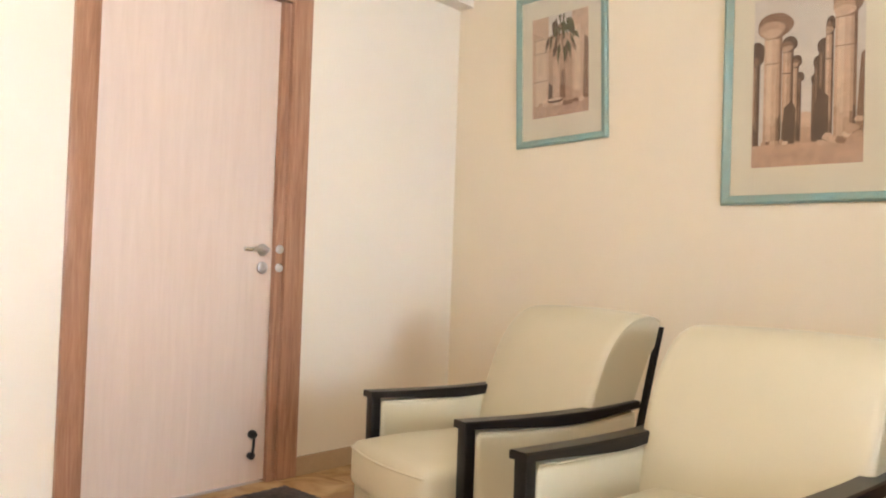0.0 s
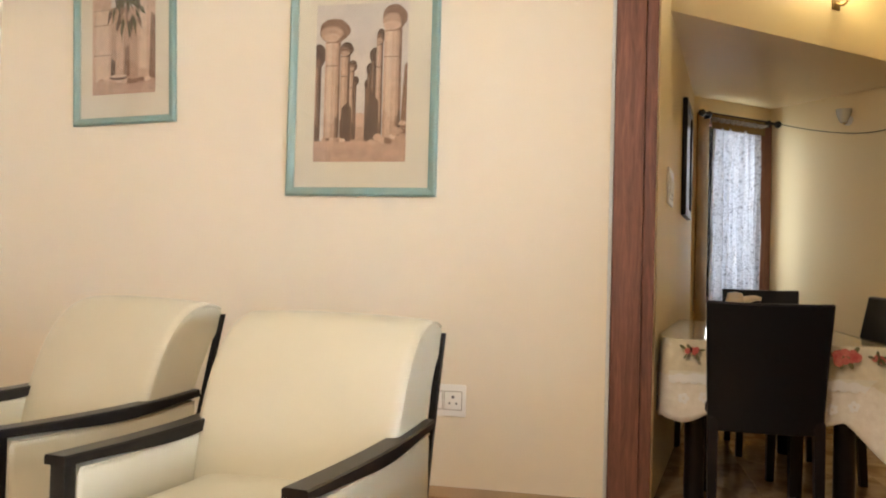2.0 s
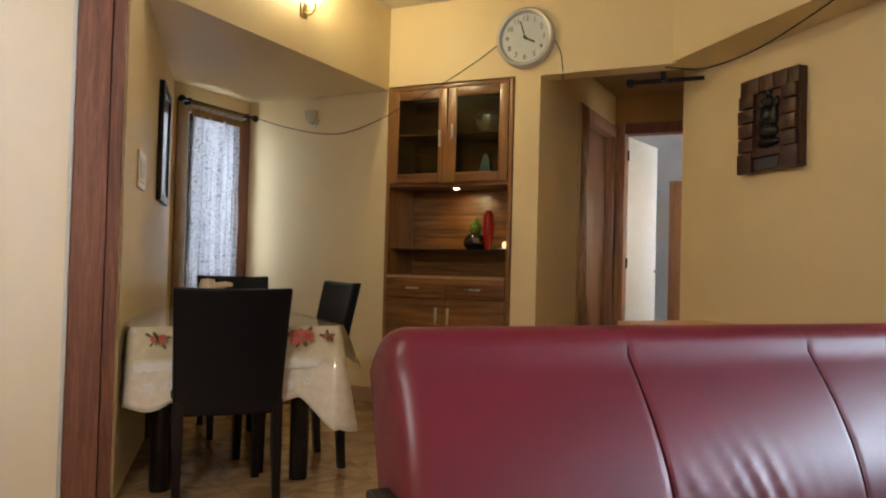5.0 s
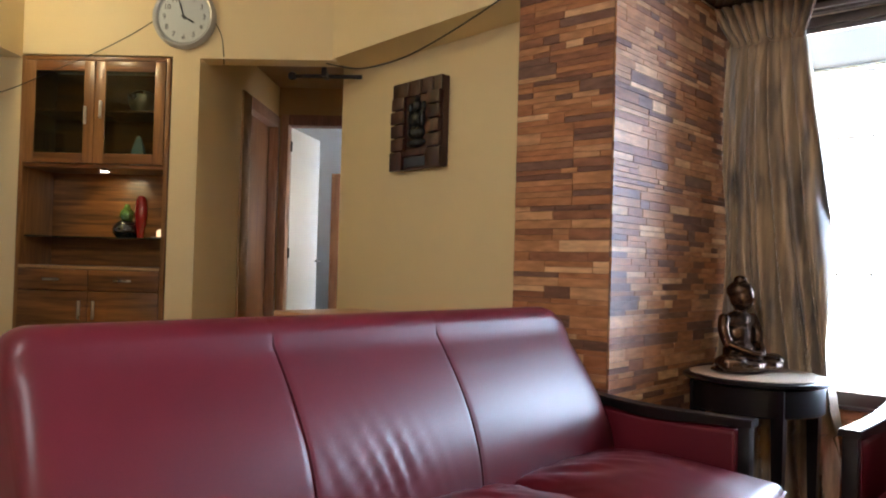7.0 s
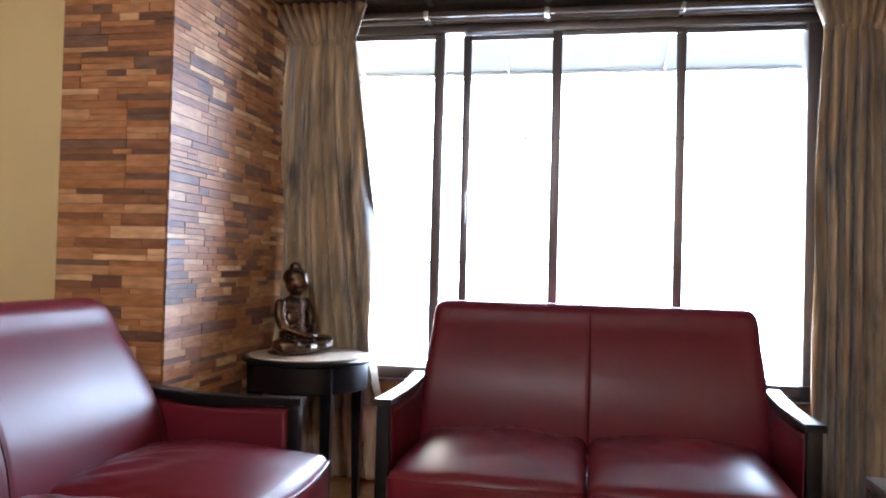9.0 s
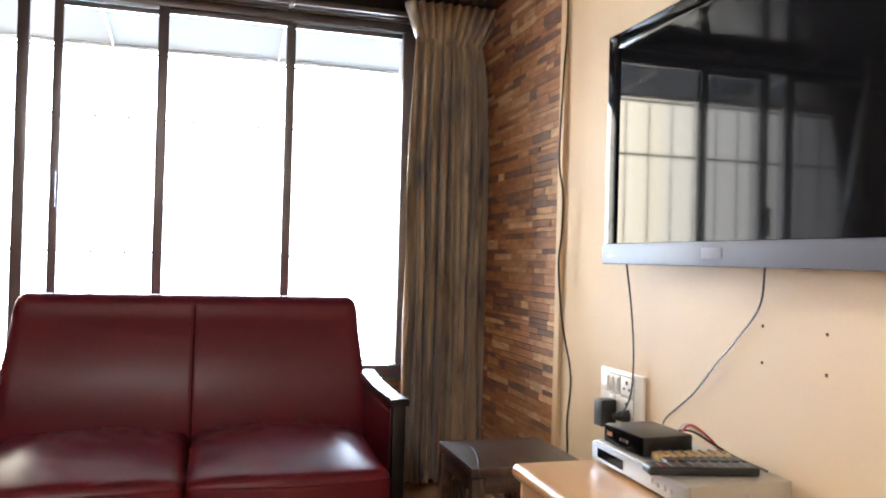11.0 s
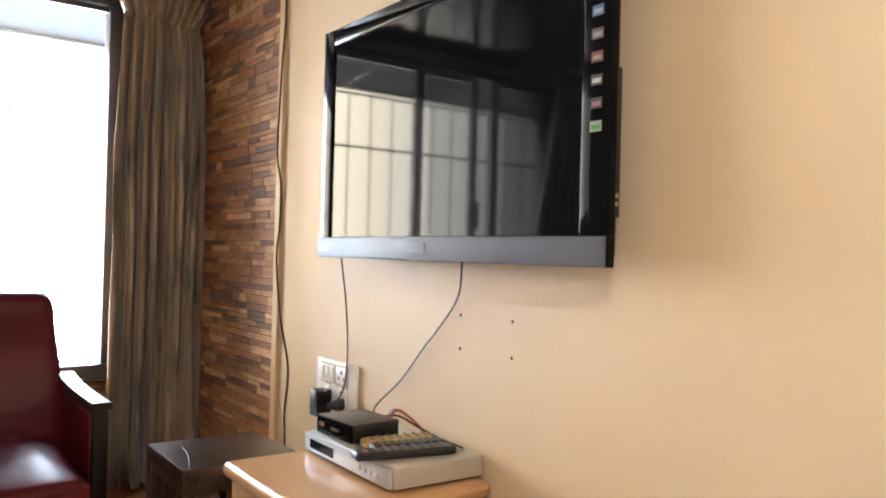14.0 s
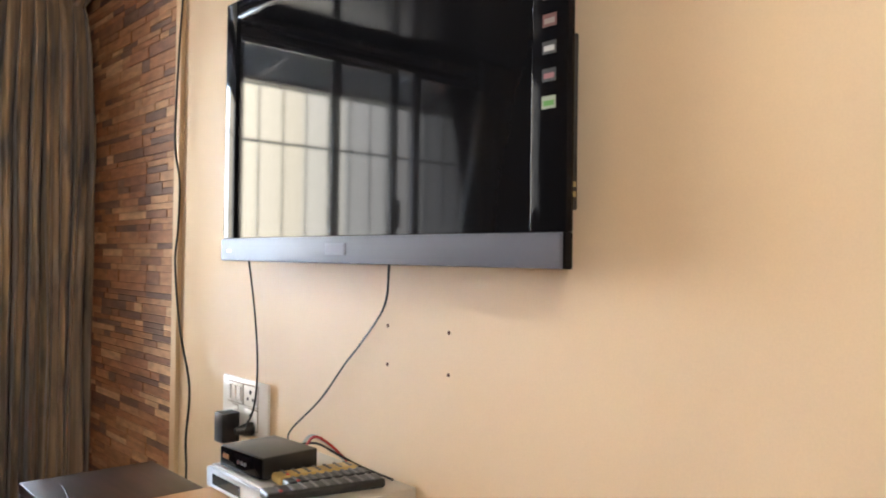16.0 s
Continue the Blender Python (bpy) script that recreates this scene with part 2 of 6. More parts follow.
def spline(pts, n):
    """Smooth line through the points."""
    P = [Vector(p) for p in pts]
    P = [P[0] * 2 - P[1]] + P + [P[-1] * 2 - P[-2]]
    out = []
    for i in range(1, len(P) - 2):
        a, b, c, d = P[i - 1:i + 3]
        for k in range(n):
            t = k / n
            out.append(0.5 * ((2 * b) + (c - a) * t + (2 * a - 5 * b + 4 * c - d) * t * t + (3 * b - a - 3 * c + d) * t ** 3))
    out.append(P[-2])
    return out


def pad(bm, x0, x1, y0, y1, z0, z1, r=0.04, crown=0.0, nx=14, wob=0.0, seed=0.0, m=None, front=0.0, ny=6, crease=0.0, pw=0.6):
    """An upholstered block: rounded on every edge, with a crowned top."""
    xs = []
    for k in range(6):
        xs.append(x0 + r * (1 - math.cos(k / 5 * math.pi / 2)))
    xs += [x0 + r + (x1 - x0 - 2 * r) * k / nx for k in range(1, nx)]
    for k in range(6):
        xs.append(x1 - r * (1 - math.cos((5 - k) / 5 * math.pi / 2)))
    rings = []
    for x in xs:
        d = min(x - x0, x1 - x)
        ins = r - math.sqrt(max(0, r * r - (r - min(d, r)) ** 2))
        a0, a1, b0, b1 = y0 + ins, y1 - ins, z0 + ins, z1 - ins
        rr = max(r - ins, 0.001)
        ring = []
        for cx, cz, s in ((a1 - rr, b1 - rr, 0), (a0 + rr, b1 - rr, 1), (a0 + rr, b0 + rr, 2), (a1 - rr, b0 + rr, 3)):
            for k in range(6):
                an = (s + k / 5) * math.pi / 2
                ring.append([cx + rr * math.cos(an), cz + rr * math.sin(an)])
        # extra points along the top for the crown
        top = [[a1 - rr + (a0 - a1 + 2 * rr) * q / ny, b1] for q in range(1, ny)]
        ring = ring[:6] + top + ring[6:]
        pts = []
        for y, z in ring:
            u = (x - x0) / (x1 - x0)
            w = (y - y0) / (y1 - y0)
            hh = max(0, (z - z0) / (z1 - z0))
            zz = z + crown * hh * math.sin(math.pi * min(max(u, 0), 1)) ** 0.6 * math.sin(math.pi * min(max(w, 0), 1)) ** pw
            yy = y - front * math.sin(math.pi * u) * (1 - w)
            if crease and hh > 0.9:
                g = math.exp(-((w - 0.72) / 0.26) ** 2) * min(1, d / 0.05)
                k1 = noise.noise(Vector((x * 16 + y * 7 + seed, y * 5 - x * 3, seed)))
                k2 = noise.noise(Vector((x * 34 - y * 12 + seed, y * 9 + x * 5, seed + 3)))
                zz += crease * g * (1.3 * (0.35 - abs(k1)) + 0.5 * (0.3 - abs(k2)))
            q = Vector((x, yy, zz))
            if wob:
                q += noise.noise_vector(q * 6 + Vector((seed, seed * 2, 0))) * wob
            pts.append(q)
        rings.append(pts)
    if m is not None:
        rings = [[m @ p for p in rr2] for rr2 in rings]
    return loft(bm, rings)


# ---------------------------------------------------------------- setting
NE = pose(1.93, 5.23, 0, 0, 0, -50.5)   # frame of the angled cabinet wall: x along it, y into it


def structure(name, bm, material, label, cat, m=None):
    ob = ob_of(name, bm, material, None, "", smooth=False)
    if m is not None:
        ob.matrix_world = m
    return tagged(ob, label, cat, kind="structure")


H = 2.80
# floor slabs
fl = thing("floor", pose(0, 0, 0), "polished beige marble tiled floor with thin joints", "floor", kind="structure")
bm = bx(-3.1, 7.8, -1.6, 8.5, -0.12, -0.006)
part("floor_bed", bm, M_JOINT, fl)

w = thing("wall_west", pose(0, 0, 0), "cream painted wall around the entrance door, toned as daylit", "wall", kind="structure")
bm = bmesh.new()
box(bm, -3.08, -2.928, -1.45, 1.14, 0, H)
box(bm, -3.08, -2.928, 2.14, 3.35, 0, H)
box(bm, -3.08, -2.928, 1.14, 2.14, 2.17, H)
part("plaster", bm, M_WALLW, w)
structure("beam_west", bx(-2.926, -2.83, -1.3, 3.198, 2.375, H - 0.002), M_WALLW, "cream ceiling beam over the door wall, toned as daylit", "beam")

structure("wall_north", bx(-2.927, -0.02, 3.20, 3.35, 0, H), M_WALL, "cream painted wall behind the armchairs", "wall")
structure("wall_south", bx(-3.08, 3.62, -1.465, -1.315, 0, H), M_WALLS, "cream painted wall behind the television", "wall")

bm = bmesh.new()
box(bm, 3.466, 3.62, -1.315, -1.005, 0, H)
box(bm, 3.466, 3.62, 1.18, 1.70, 0, H)
box(bm, 3.466, 3.62, -1.005, 1.18, 0, 0.455)
box(bm, 3.466, 3.62, -1.005, 1.18, 2.04, H)
structure("wall_east", bm, M_WALL, "cream painted wall with the wide window", "wall")

# angled dining walls
bm = bmesh.new()
box(bm, -1.38, 0.028, 0, 0.15, 0, H)
box(bm, 0.028, 0.99, 0, 0.15, 2.235, H)
box(bm, 0.99, 1.165, 0, 0.15, 0, H)
box(bm, 1.165, 2.02, 0, 0.16, 2.225, H)
structure("wall_northeast", bm, M_WALLY, "cream painted wall around the built-in cabinet and passage, toned warm-lit", "wall", NE)
bm = bmesh.new()
box(bm, -1.38, -1.23, -0.15, -0.002, 0, H)
box(bm, -1.38, -1.23, -0.90, -0.68, 0, H)
box(bm, -1.38, -1.23, -0.68, -0.15, 0, 0.75)
box(bm, -1.38, -1.23, -0.68, -0.15, 2.08, H)
structure("wall_northwest", bm, M_WALLY, "cream painted dining wall around the narrow window, toned warm-lit", "wall", NE)
WD = Matrix.Translation((0.165, 3.352, 0)) @ pose(0, 0, 0, 0, 0, -math.degrees(math.atan2(0.4, 2.48)))
structure("wall_dining_west", bx(-0.184, 0, 0.0, 2.45, 0, H), M_WALLY, "cream painted dining side wall, toned warm-lit", "wall", WD)
structure("dining_soffit", bx(-1.229, 0.03, -2.25, -0.002, 2.212, H - 0.002), M_WALLY, "lowered cream painted ceiling over the dining table, toned warm-lit", "soffit", NE)

# wall with the carving, and the beam in front of it
CW = Matrix.Translation((3.52, 3.95, 0)) @ pose(0, 0, 0, 0, 0, math.degrees(math.atan2(-1.75, -0.25)))
structure("wall_carving", bx(0.0, 2.5, 0, 0.12, 0, H), M_WALLY, "cream painted wall behind the red sofa, toned warm-lit", "wall", CW)
structure("beam_east", bx(0.22, 2.3, -0.28, -0.002, 2.235, H - 0.003), M_WALLY, "cream painted ceiling beam over the sofa wall, toned warm-lit", "beam", CW)

structure("pier", bx(2.443, 3.464, 1.287, 1.69, 0, H - 0.004), M_WALL, "masonry pier beside the window", "pier")

ceil = structure("ceiling", bx(-3.09, 6.5, -1.46, 8.5, H, H + 0.12), M_CEIL, "off-white painted ceiling", "ceiling")
structure("ceiling_bay", bx(2.44, 3.464, -1.313, 1.277, 2.086, 2.25), M_DARKCEIL, "dark glossy timber ceiling panel over the window bay", "ceiling")

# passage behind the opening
# one brown for the passage end wall and ceiling, darker than its sides
M_OCHRE = mat("passage_brown_ochre", (0.36, 0.20, 0.075), 0.5, var=0.15, scale=3, fine=200, bump=0.06, dist=0.001)
bm = bmesh.new()
box(bm, 1.045, 1.164, 0.152, 0.90, 0, 2.5)
box(bm, 1.045, 1.164, 0.90, 2.0, 2.235, 2.5)
structure("passage_wall_left", bm, M_WALLY, "cream painted passage wall with a brown door, toned warm-lit", "wall", NE)
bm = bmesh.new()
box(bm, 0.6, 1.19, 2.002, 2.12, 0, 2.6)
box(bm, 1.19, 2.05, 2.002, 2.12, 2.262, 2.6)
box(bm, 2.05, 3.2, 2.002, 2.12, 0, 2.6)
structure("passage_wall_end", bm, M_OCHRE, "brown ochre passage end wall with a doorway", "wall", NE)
structure("passage_wall_right", bx(2.9, 3.0, -0.3, 2.0, 0, 2.5), M_WALLY, "cream painted passage side wall, toned warm-lit", "wall", NE)
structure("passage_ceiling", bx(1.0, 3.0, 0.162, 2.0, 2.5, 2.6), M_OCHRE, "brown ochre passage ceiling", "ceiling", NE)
bm = bmesh.new()
box(bm, 0.6, 3.2, 4.6, 4.7, 0, 2.6)
box(bm, 0.5, 0.6, 2.12, 4.7, 0, 2.6)
box(bm, 3.2, 3.3, 2.12, 3.2, 0, 2.6)
box(bm, 3.2, 3.3, 4.0, 4.7, 0, 2.6)
box(bm, 3.2, 3.3, 3.2, 4.0, 0, 1.1)
box(bm, 3.2, 3.3, 3.2, 4.0, 1.95, 2.6)
structure("bedroom_ceiling", bx(0.5, 3.3, 2.12, 4.7, 2.602, 2.7), M_CEIL, "white bedroom ceiling", "ceiling", NE)
structure("bedroom_walls", bm, mat("pale_bedroom_paint", (0.72, 0.72, 0.70), 0.6, var=0.04, bump=0.03), "pale bedroom walls beyond the passage", "wall", NE)

# daylight behind the window
M_OUT = glow("bright_hazy_outdoors", (0.92, 0.96, 1.0), 36.0)
nt = M_OUT.node_tree
tc = nt.nodes.new("ShaderNodeTexCoord")
sx = nt.nodes.new("ShaderNodeSeparateXYZ")
rp = nt.nodes.new("ShaderNodeValToRGB")
mr = nt.nodes.new("ShaderNodeMapRange")
mr.inputs[1].default_value, mr.inputs[2].default_value = -10.0, 10.0
nt.links.new(tc.outputs["Object"], sx.inputs[0])
nt.links.new(sx.outputs[1], mr.inputs[0])
nt.links.new(mr.outputs[0], rp.inputs[0])
rp.color_ramp.interpolation = 'CONSTANT'
rp.color_ramp.elements[0].color, rp.color_ramp.elements[1].color = (0.78, 0.88, 1.0, 1), (0.72, 0.81, 0.92, 1)
rp.color_ramp.elements[1].position = 0.93
rp.color_ramp.elements[1].color = (0.03, 0.03, 0.03, 1)
for _p, _c in ((0.725, (0.46, 0.41, 0.33, 1)), (0.765, (0.27, 0.25, 0.22, 1)), (0.805, (0.15, 0.14, 0.125, 1)), (0.85, (0.08, 0.075, 0.07, 1))):
    rp.color_ramp.elements.new(_p).color = _c
e = rp.color_ramp.elements.new(0.62)
e.color = (0.48, 0.41, 0.30, 1)
nt.links.new(rp.outputs[0], nt.nodes["Principled BSDF"].inputs["Emission Color"])
structure("backdrop", bx(11.0, 11.1, -12, 13, -6, 12), M_OUT, "bright hazy daylight outside the window", "backdrop")

# ---------------------------------------------------------------- sofas and armchairs


def back_rest(bm, x0, x1, y0, y1, z0, z1, lean, thick, r=0.10, seams=(), flare=0.0, pleat=0.0, tilt=0.0):
    """Padded backrest from x0 to x1; front at y0 at its foot, leaning back by lean."""
    n = 40 if not seams else 260
    rl, rr = r if isinstance(r, tuple) else (r, r)
    rings = []
    for i in range(n + 1):
        u = i / n
        x = x0 + (x1 - x0) * u
        d = min(x - x0, x1 - x)
        r = rl if u < 0.5 else rr
        ins = r - math.sqrt(max(0.0, r * r - (r - min(d, r)) ** 2))
        top = z1 - ins * 1.1
        dip = 0.0
        ring = []
        m = 14
        for k in range(m + 1):       # front, upwards
            v = k / m
            sd = min([abs(x - s - tilt * v) for s in seams] or [1])
            dip = 0.003 * math.exp(-(sd / 0.006) ** 2)
            z = z0 + (top - 0.06 - z0) * v
            belly = 0.028 * math.sin(math.pi * v) - 0.02 * v * v
            y = y0 + lean * v ** 1.25 - belly + dip + ins * 0.25
            if pleat:
                g = math.exp(-((u - 0.41) / 0.075) ** 2) * math.exp(-((v - 0.30) / 0.20) ** 2)
                q = noise.noise(Vector((x * 9, z * 5, 3.1)))
                y -= pleat * g * (0.6 + q) * math.sin((x + 0.45 * z) * 118 + 3 * q)
            ring.append(Vector((x + flare * (u - 0.5) * (1 - v), y, z)))
        yt = y0 + lean + 0.02
        for k in range(1, 8):        # rolled top
            a = math.pi * k / 8
            ring.append(Vector((x, yt + thick / 2 - math.cos(a) * thick / 2 + ins * 0.25 + dip * 0.6, top - 0.06 + math.sin(a) * 0.06)))
        for k in range(5):
            v = 1 - k / 4
            ring.append(Vector((x + flare * (u - 0.5) * (1 - v), y0 + lean * v ** 1.25 + thick + 0.02, z0 + (top - 0.06 - z0) * v)))
        rings.append(ring)
    return loft(bm, rings)


def club_line(y0, z0, z1, lean):
    """Side view of a club chair's back: deep at the arms, bulging forward, curling over to a thin top."""
    d = z1 - z0
    front = spline([(0, y0 - 0.075, z0), (0, y0 - 0.048, z0 + d * 0.30), (0, y0 + 0.000, z0 + d * 0.60), (0, y0 + 0.058, z0 + d * 0.82), (0, y0 + 0.128, z0 + d * 0.955),
                    (0, y0 + lean + 0.030, z1), (0, y0 + lean + 0.085, z1 - 0.012), (0, y0 + lean + 0.098, z1 - 0.045)], 5)
    back = [Vector((0, y0 + lean * (k / 5) ** 1.25 + 0.094, z0 + (d - 0.05) * k / 5)) for k in (4, 3, 2, 1, 0)]
    return front, back


def club_back(bm, x0, x1, y0, z0, z1, lean, r=0.028):
    front, back = club_line(y0, z0, z1, lean)
    xs = [x0 + r * (1 - math.cos(k / 6 * math.pi / 2)) for k in range(7)]
    xs += [x0 + r + (x1 - x0 - 2 * r) * k / 16 for k in range(1, 16)]
    xs += [x1 - r * (1 - math.cos((6 - k) / 6 * math.pi / 2)) for k in range(7)]
    rings = []
    for x in xs:
        d = min(x - x0, x1 - x)
        ins = r - math.sqrt(max(0.0, r * r - (r - min(d, r)) ** 2))
        u = (x - x0) / (x1 - x0)
        ring = []
        for p in front:
            f = max(0.0, (p.z - z0) / (z1 - z0))
            q = 0.004 * noise.noise(Vector((x * 5, p.z * 6, 1.7)))
            ring.append(Vector((x, p.y + ins * 0.8 * (1 - 0.5 * f) - 0.012 * math.sin(math.pi * u) ** 0.7 + q, p.z - ins * 0.9 * f ** 3 - 0.010 * f ** 3 * (2 * u - 1) ** 2)))
        ring += [Vector((x, p.y, p.z - ins * 0.9 * max(0.0, (p.z - z0) / (z1 - z0)) ** 3)) for p in back]
        rings.append(ring)
    return loft(bm, rings)


def arm_rise(u):
    return 0.012 * u - 0.010 * math.sin(math.pi * u * 0.9) + 0.006 * max(0.0, (u - 0.62) / 0.38) ** 2


def arm_set(root, side, w, depth, az, leather, seat_z, name="arm"):
    """One arm: black timber rail and post round a padded panel. side: -1 or 1."""
    xo = side * w / 2
    xi = side * (w / 2 - 0.050)
    a, b = min(xo, xi), max(xo, xi)
    n = 16
    rings = []
    for i in range(n + 1):
        u = i / n
        y = -0.02 + u * depth
        z = az + arm_rise(u)
        t = 0.022 + 0.013 * math.sin(math.pi * min(1, u * 1.05) ** 1.3) ** 2
        e = 0.004
        rings.append([Vector(p) for p in ((a - 0.004 + e, y, z), (b + 0.004 - e, y, z), (b + 0.004, y, z - e), (b + 0.004, y, z - t),
                                          (a - 0.004, y, z - t), (a - 0.004, y, z - e))])
    rail = part(name + "_rail", loft(bmesh.new(), rings), M_EBONY, root, "black lacquered timber arm rail")
    part(name + "_post", bx(a + 0.004, b - 0.004, -0.012, 0.022, 0.05, az - 0.02, bev=0.005), M_EBONY, root, "black lacquered timber post")
    pm = bmesh.new()
    pad(pm, a + 0.004, b - 0.004, 0.022, depth - 0.02, 0.12, az - 0.030, r=0.022, crown=0.0, nx=3)
    for v in pm.verts:
        v.co.z += max(0.0, (v.co.z - 0.12) / (az - 0.15)) * arm_rise(min(1.0, (v.co.y + 0.02) / depth))
    part(name + "_panel", pm, leather, root)
    for xx in (a + 0.006, b - 0.006):
        pts = [(xx, 0.034 + (depth - 0.066) * k / 10, az - 0.036 + arm_rise((0.054 + (depth - 0.066) * k / 10) / depth)) for k in range(11)]
        part(name + "_piping", tube(bmesh.new(), [(xx, 0.027, 0.14)] + [(xx, 0.027, az - 0.05)] + pts, 0.0028, 6), leather, root)
    part(name + "_foot", bx(a + 0.005, b - 0.005, depth - 0.08, depth - 0.02, 0.0, 0.14, bev=0.005), M_EBONY, root)
    part(name + "_foot", bx(a + 0.003, b - 0.003, -0.012, 0.042, 0.0, 0.06, bev=0.004), M_EBONY, root)


def seating(name, m, w, seats, depth, az, back_z, leather, seam_mat, label, category, seat_z=0.40, seat_fwd=0.10, back_full=False,
            lean=0.14, pleat=0.0, group="", edge=False, arm_d=0.62, taper=0.0, seam_x=None, tilt=0.0):
    root = thing(name, m, label, category, group)
    inner = w / 2 - 0.066
    part("base", bx(-inner, inner, -seat_fwd + 0.02, depth - 0.12, 0.10, seat_z - 0.15, bev=0.01), leather, root)
    cw = 2 * inner / seats
    for i in range(seats):
        c = bmesh.new()
        pad(c, -inner + cw * i + 0.003, -inner + cw * (i + 1) - 0.003, -seat_fwd, depth - 0.22, seat_z - 0.155, seat_z - 0.012, r=0.032,
            crown=0.060 if seats > 1 else 0.030, wob=0.004, seed=i * 7.3 + w, front=0.03, nx=44, ny=30, crease=0.013 if seats > 1 else 0.002, pw=0.95 if seats > 1 else 0.6)
        part("seat_cushion", c, leather, root)
        pp = bmesh.new()
        x0, x1 = -inner + cw * i + 0.012, -inner + cw * (i + 1) - 0.012
        tube(pp, [(x0 + (x1 - x0) * k / 12, -seat_fwd + 0.002 - 0.03 * math.sin(math.pi * k / 12), seat_z - 0.032) for k in range(13)], 0.0045, 6)
        part("piping", pp, leather, root)
    bw = w / 2 - (0.022 if back_full else 0.030) - taper
    seams = [-bw + 2 * bw * k / seats for k in range(1, seats)]
    seams = seam_x or seams
    bm = bmesh.new()
    if edge:
        club_back(bm, -bw, bw, depth - 0.30, seat_z - 0.05, back_z, lean)
    else:
        back_rest(bm, -bw, bw, depth - 0.30, depth, seat_z - 0.05, back_z, lean, 0.11, r=0.045 if seats == 2 else (0.05, 0.19), seams=seams, pleat=pleat, flare=2 * taper, tilt=tilt)
    part("backrest", bm, leather, root)
    for s in seams:
        sm = bmesh.new()
        pts = []
        for k in range(15):
            v = k / 14
            pts.append((s + tilt * v, depth - 0.30 + lean * v ** 1.25 - 0.028 * math.sin(math.pi * v) + 0.02 * v * v + 0.003, seat_z - 0.05 + (back_z - 0.06 - seat_z + 0.05) * v))
        for k in range(1, 6):
            a = math.pi * k / 8
            pts.append((s + tilt, depth - 0.30 + lean + 0.02 + 0.055 - math.cos(a) * 0.055 + 0.004, back_z - 0.06 + math.sin(a) * 0.056))
        tube(sm, pts, 0.0035, 6)
        part("seam", sm, seam_mat, root)
    for s in (-1, 1):
        arm_set(root, s, w, arm_d, az, leather, seat_z)
    if edge:
        for s in (-1, 1):
            x = s * (w / 2 - 0.022)
            rings = []
            for k in range(13):
                v = k / 12
                y = depth - 0.30 + lean * v ** 1.25 + 0.0965
                z = 0.02 + (back_z - 0.050 - 0.02) * v
                rings.append([Vector((x - 0.010, y, z)), Vector((x + 0.010, y, z)), Vector((x + 0.010, y + 0.015, z)), Vector((x - 0.010, y + 0.015, z))])
            part("back_stile", loft(bmesh.new(), rings), M_EBONY, root, "black timber back stile")
            line = club_line(depth - 0.30, seat_z - 0.05, back_z, lean)[0]
            pp = [(s * (bw - 0.004), p.y + 0.012, p.z - 0.018 * max(0.0, (p.z - seat_z) / (back_z - seat_z)) ** 3) for p in line[8:32]]
            part("piping", tube(bmesh.new(), pp, 0.0035, 6), leather, root)
    return root


seating("armchair", pose(-1.772, 1.715, 0, 0, 0, -15.5), 0.60, 1, 0.80, 0.535, 0.834, M_CREAM, M_CREAM,
        "cream leather armchair with black timber arms against the wall", "armchair", back_full=True, lean=0.17, group="cream armchairs", edge=True, arm_d=0.68)
seating("armchair", pose(-0.897, 1.435, 0, 0, 0, -8), 0.64, 1, 0.80, 0.535, 0.824, M_CREAM, M_CREAM,
        "cream leather armchair with black timber arms beside the socket", "armchair", back_full=True, lean=0.17, group="cream armchairs", edge=True, arm_d=0.68)
seating("sofa", pose(1.4525, 0.782, 0, 0, 0, 0), 1.875, 3, 0.69, 0.55, 0.845, M_RED, M_REDSEAM,
        "oxblood red leather three-seat sofa with black timber arms", "sofa", lean=0.14, pleat=0.0055, seat_fwd=0.125, seat_z=0.405, arm_d=0.55, taper=0.015, seam_x=[-0.345, 0.182], tilt=-0.015)
seating("loveseat", pose(2.44, -0.097, 0, 0, 0, -90), 1.30, 2, 0.76, 0.55, 0.832, M_RED, M_REDSEAM,
        "oxblood red leather two-seat sofa in front of the window", "sofa", lean=0.12, seat_fwd=0.13, seat_z=0.372, arm_d=0.55, taper=0.02)

# ---------------------------------------------------------------- entrance side
d = thing("door_1", pose(-2.928, 0, 0), "closed pale veneered entrance door in a reddish timber frame", "door", kind="structure")
part("door_leaf", bx(-0.055, -0.016, 1.218, 2.016, 0.012, 2.098, bev=0.003), M_DOOR, d)
part("frame_jamb", bx(-0.13, 0.018, 1.122, 1.214, 0, 2.17, bev=0.006), M_FRAME, d)
part("frame_jamb", bx(-0.13, 0.020, 2.062, 2.168, 0, 2.17, bev=0.006), M_FRAME, d)
part("frame_stop", bx(-0.13, 0.004, 2.019, 2.060, 0, 2.10, bev=0.004), M_FRAME, d)
part("frame_stop", bx(-0.13, 0.002, 1.2145, 1.2175, 0, 2.10), M_FRAME, d)
part("frame_head", bx(-0.13, 0.018, 1.2145, 2.0615, 2.102, 2.17, bev=0.006), M_FRAME, d)
hm = bmesh.new()
lathe(hm, [(0.0, 0), (0.026, 0), (0.026, 0.008), (0.020, 0.012), (0.011, 0.014), (0.011, 0.045), (0.0, 0.047)], 24, Matrix.Translation((-0.016, 1.965, 1.005)) @ pose(0, 0, 0, 0, 90, 0))
tube(hm, spline([(0.022, 1.965, 1.005), (0.034, 1.955, 1.006), (0.036, 1.92, 1.008), (0.034, 1.87, 1.004), (0.030, 1.845, 1.006)], 6), 0.009, 10)
part("door_handle", hm, M_STEEL, d, "steel lever handle")
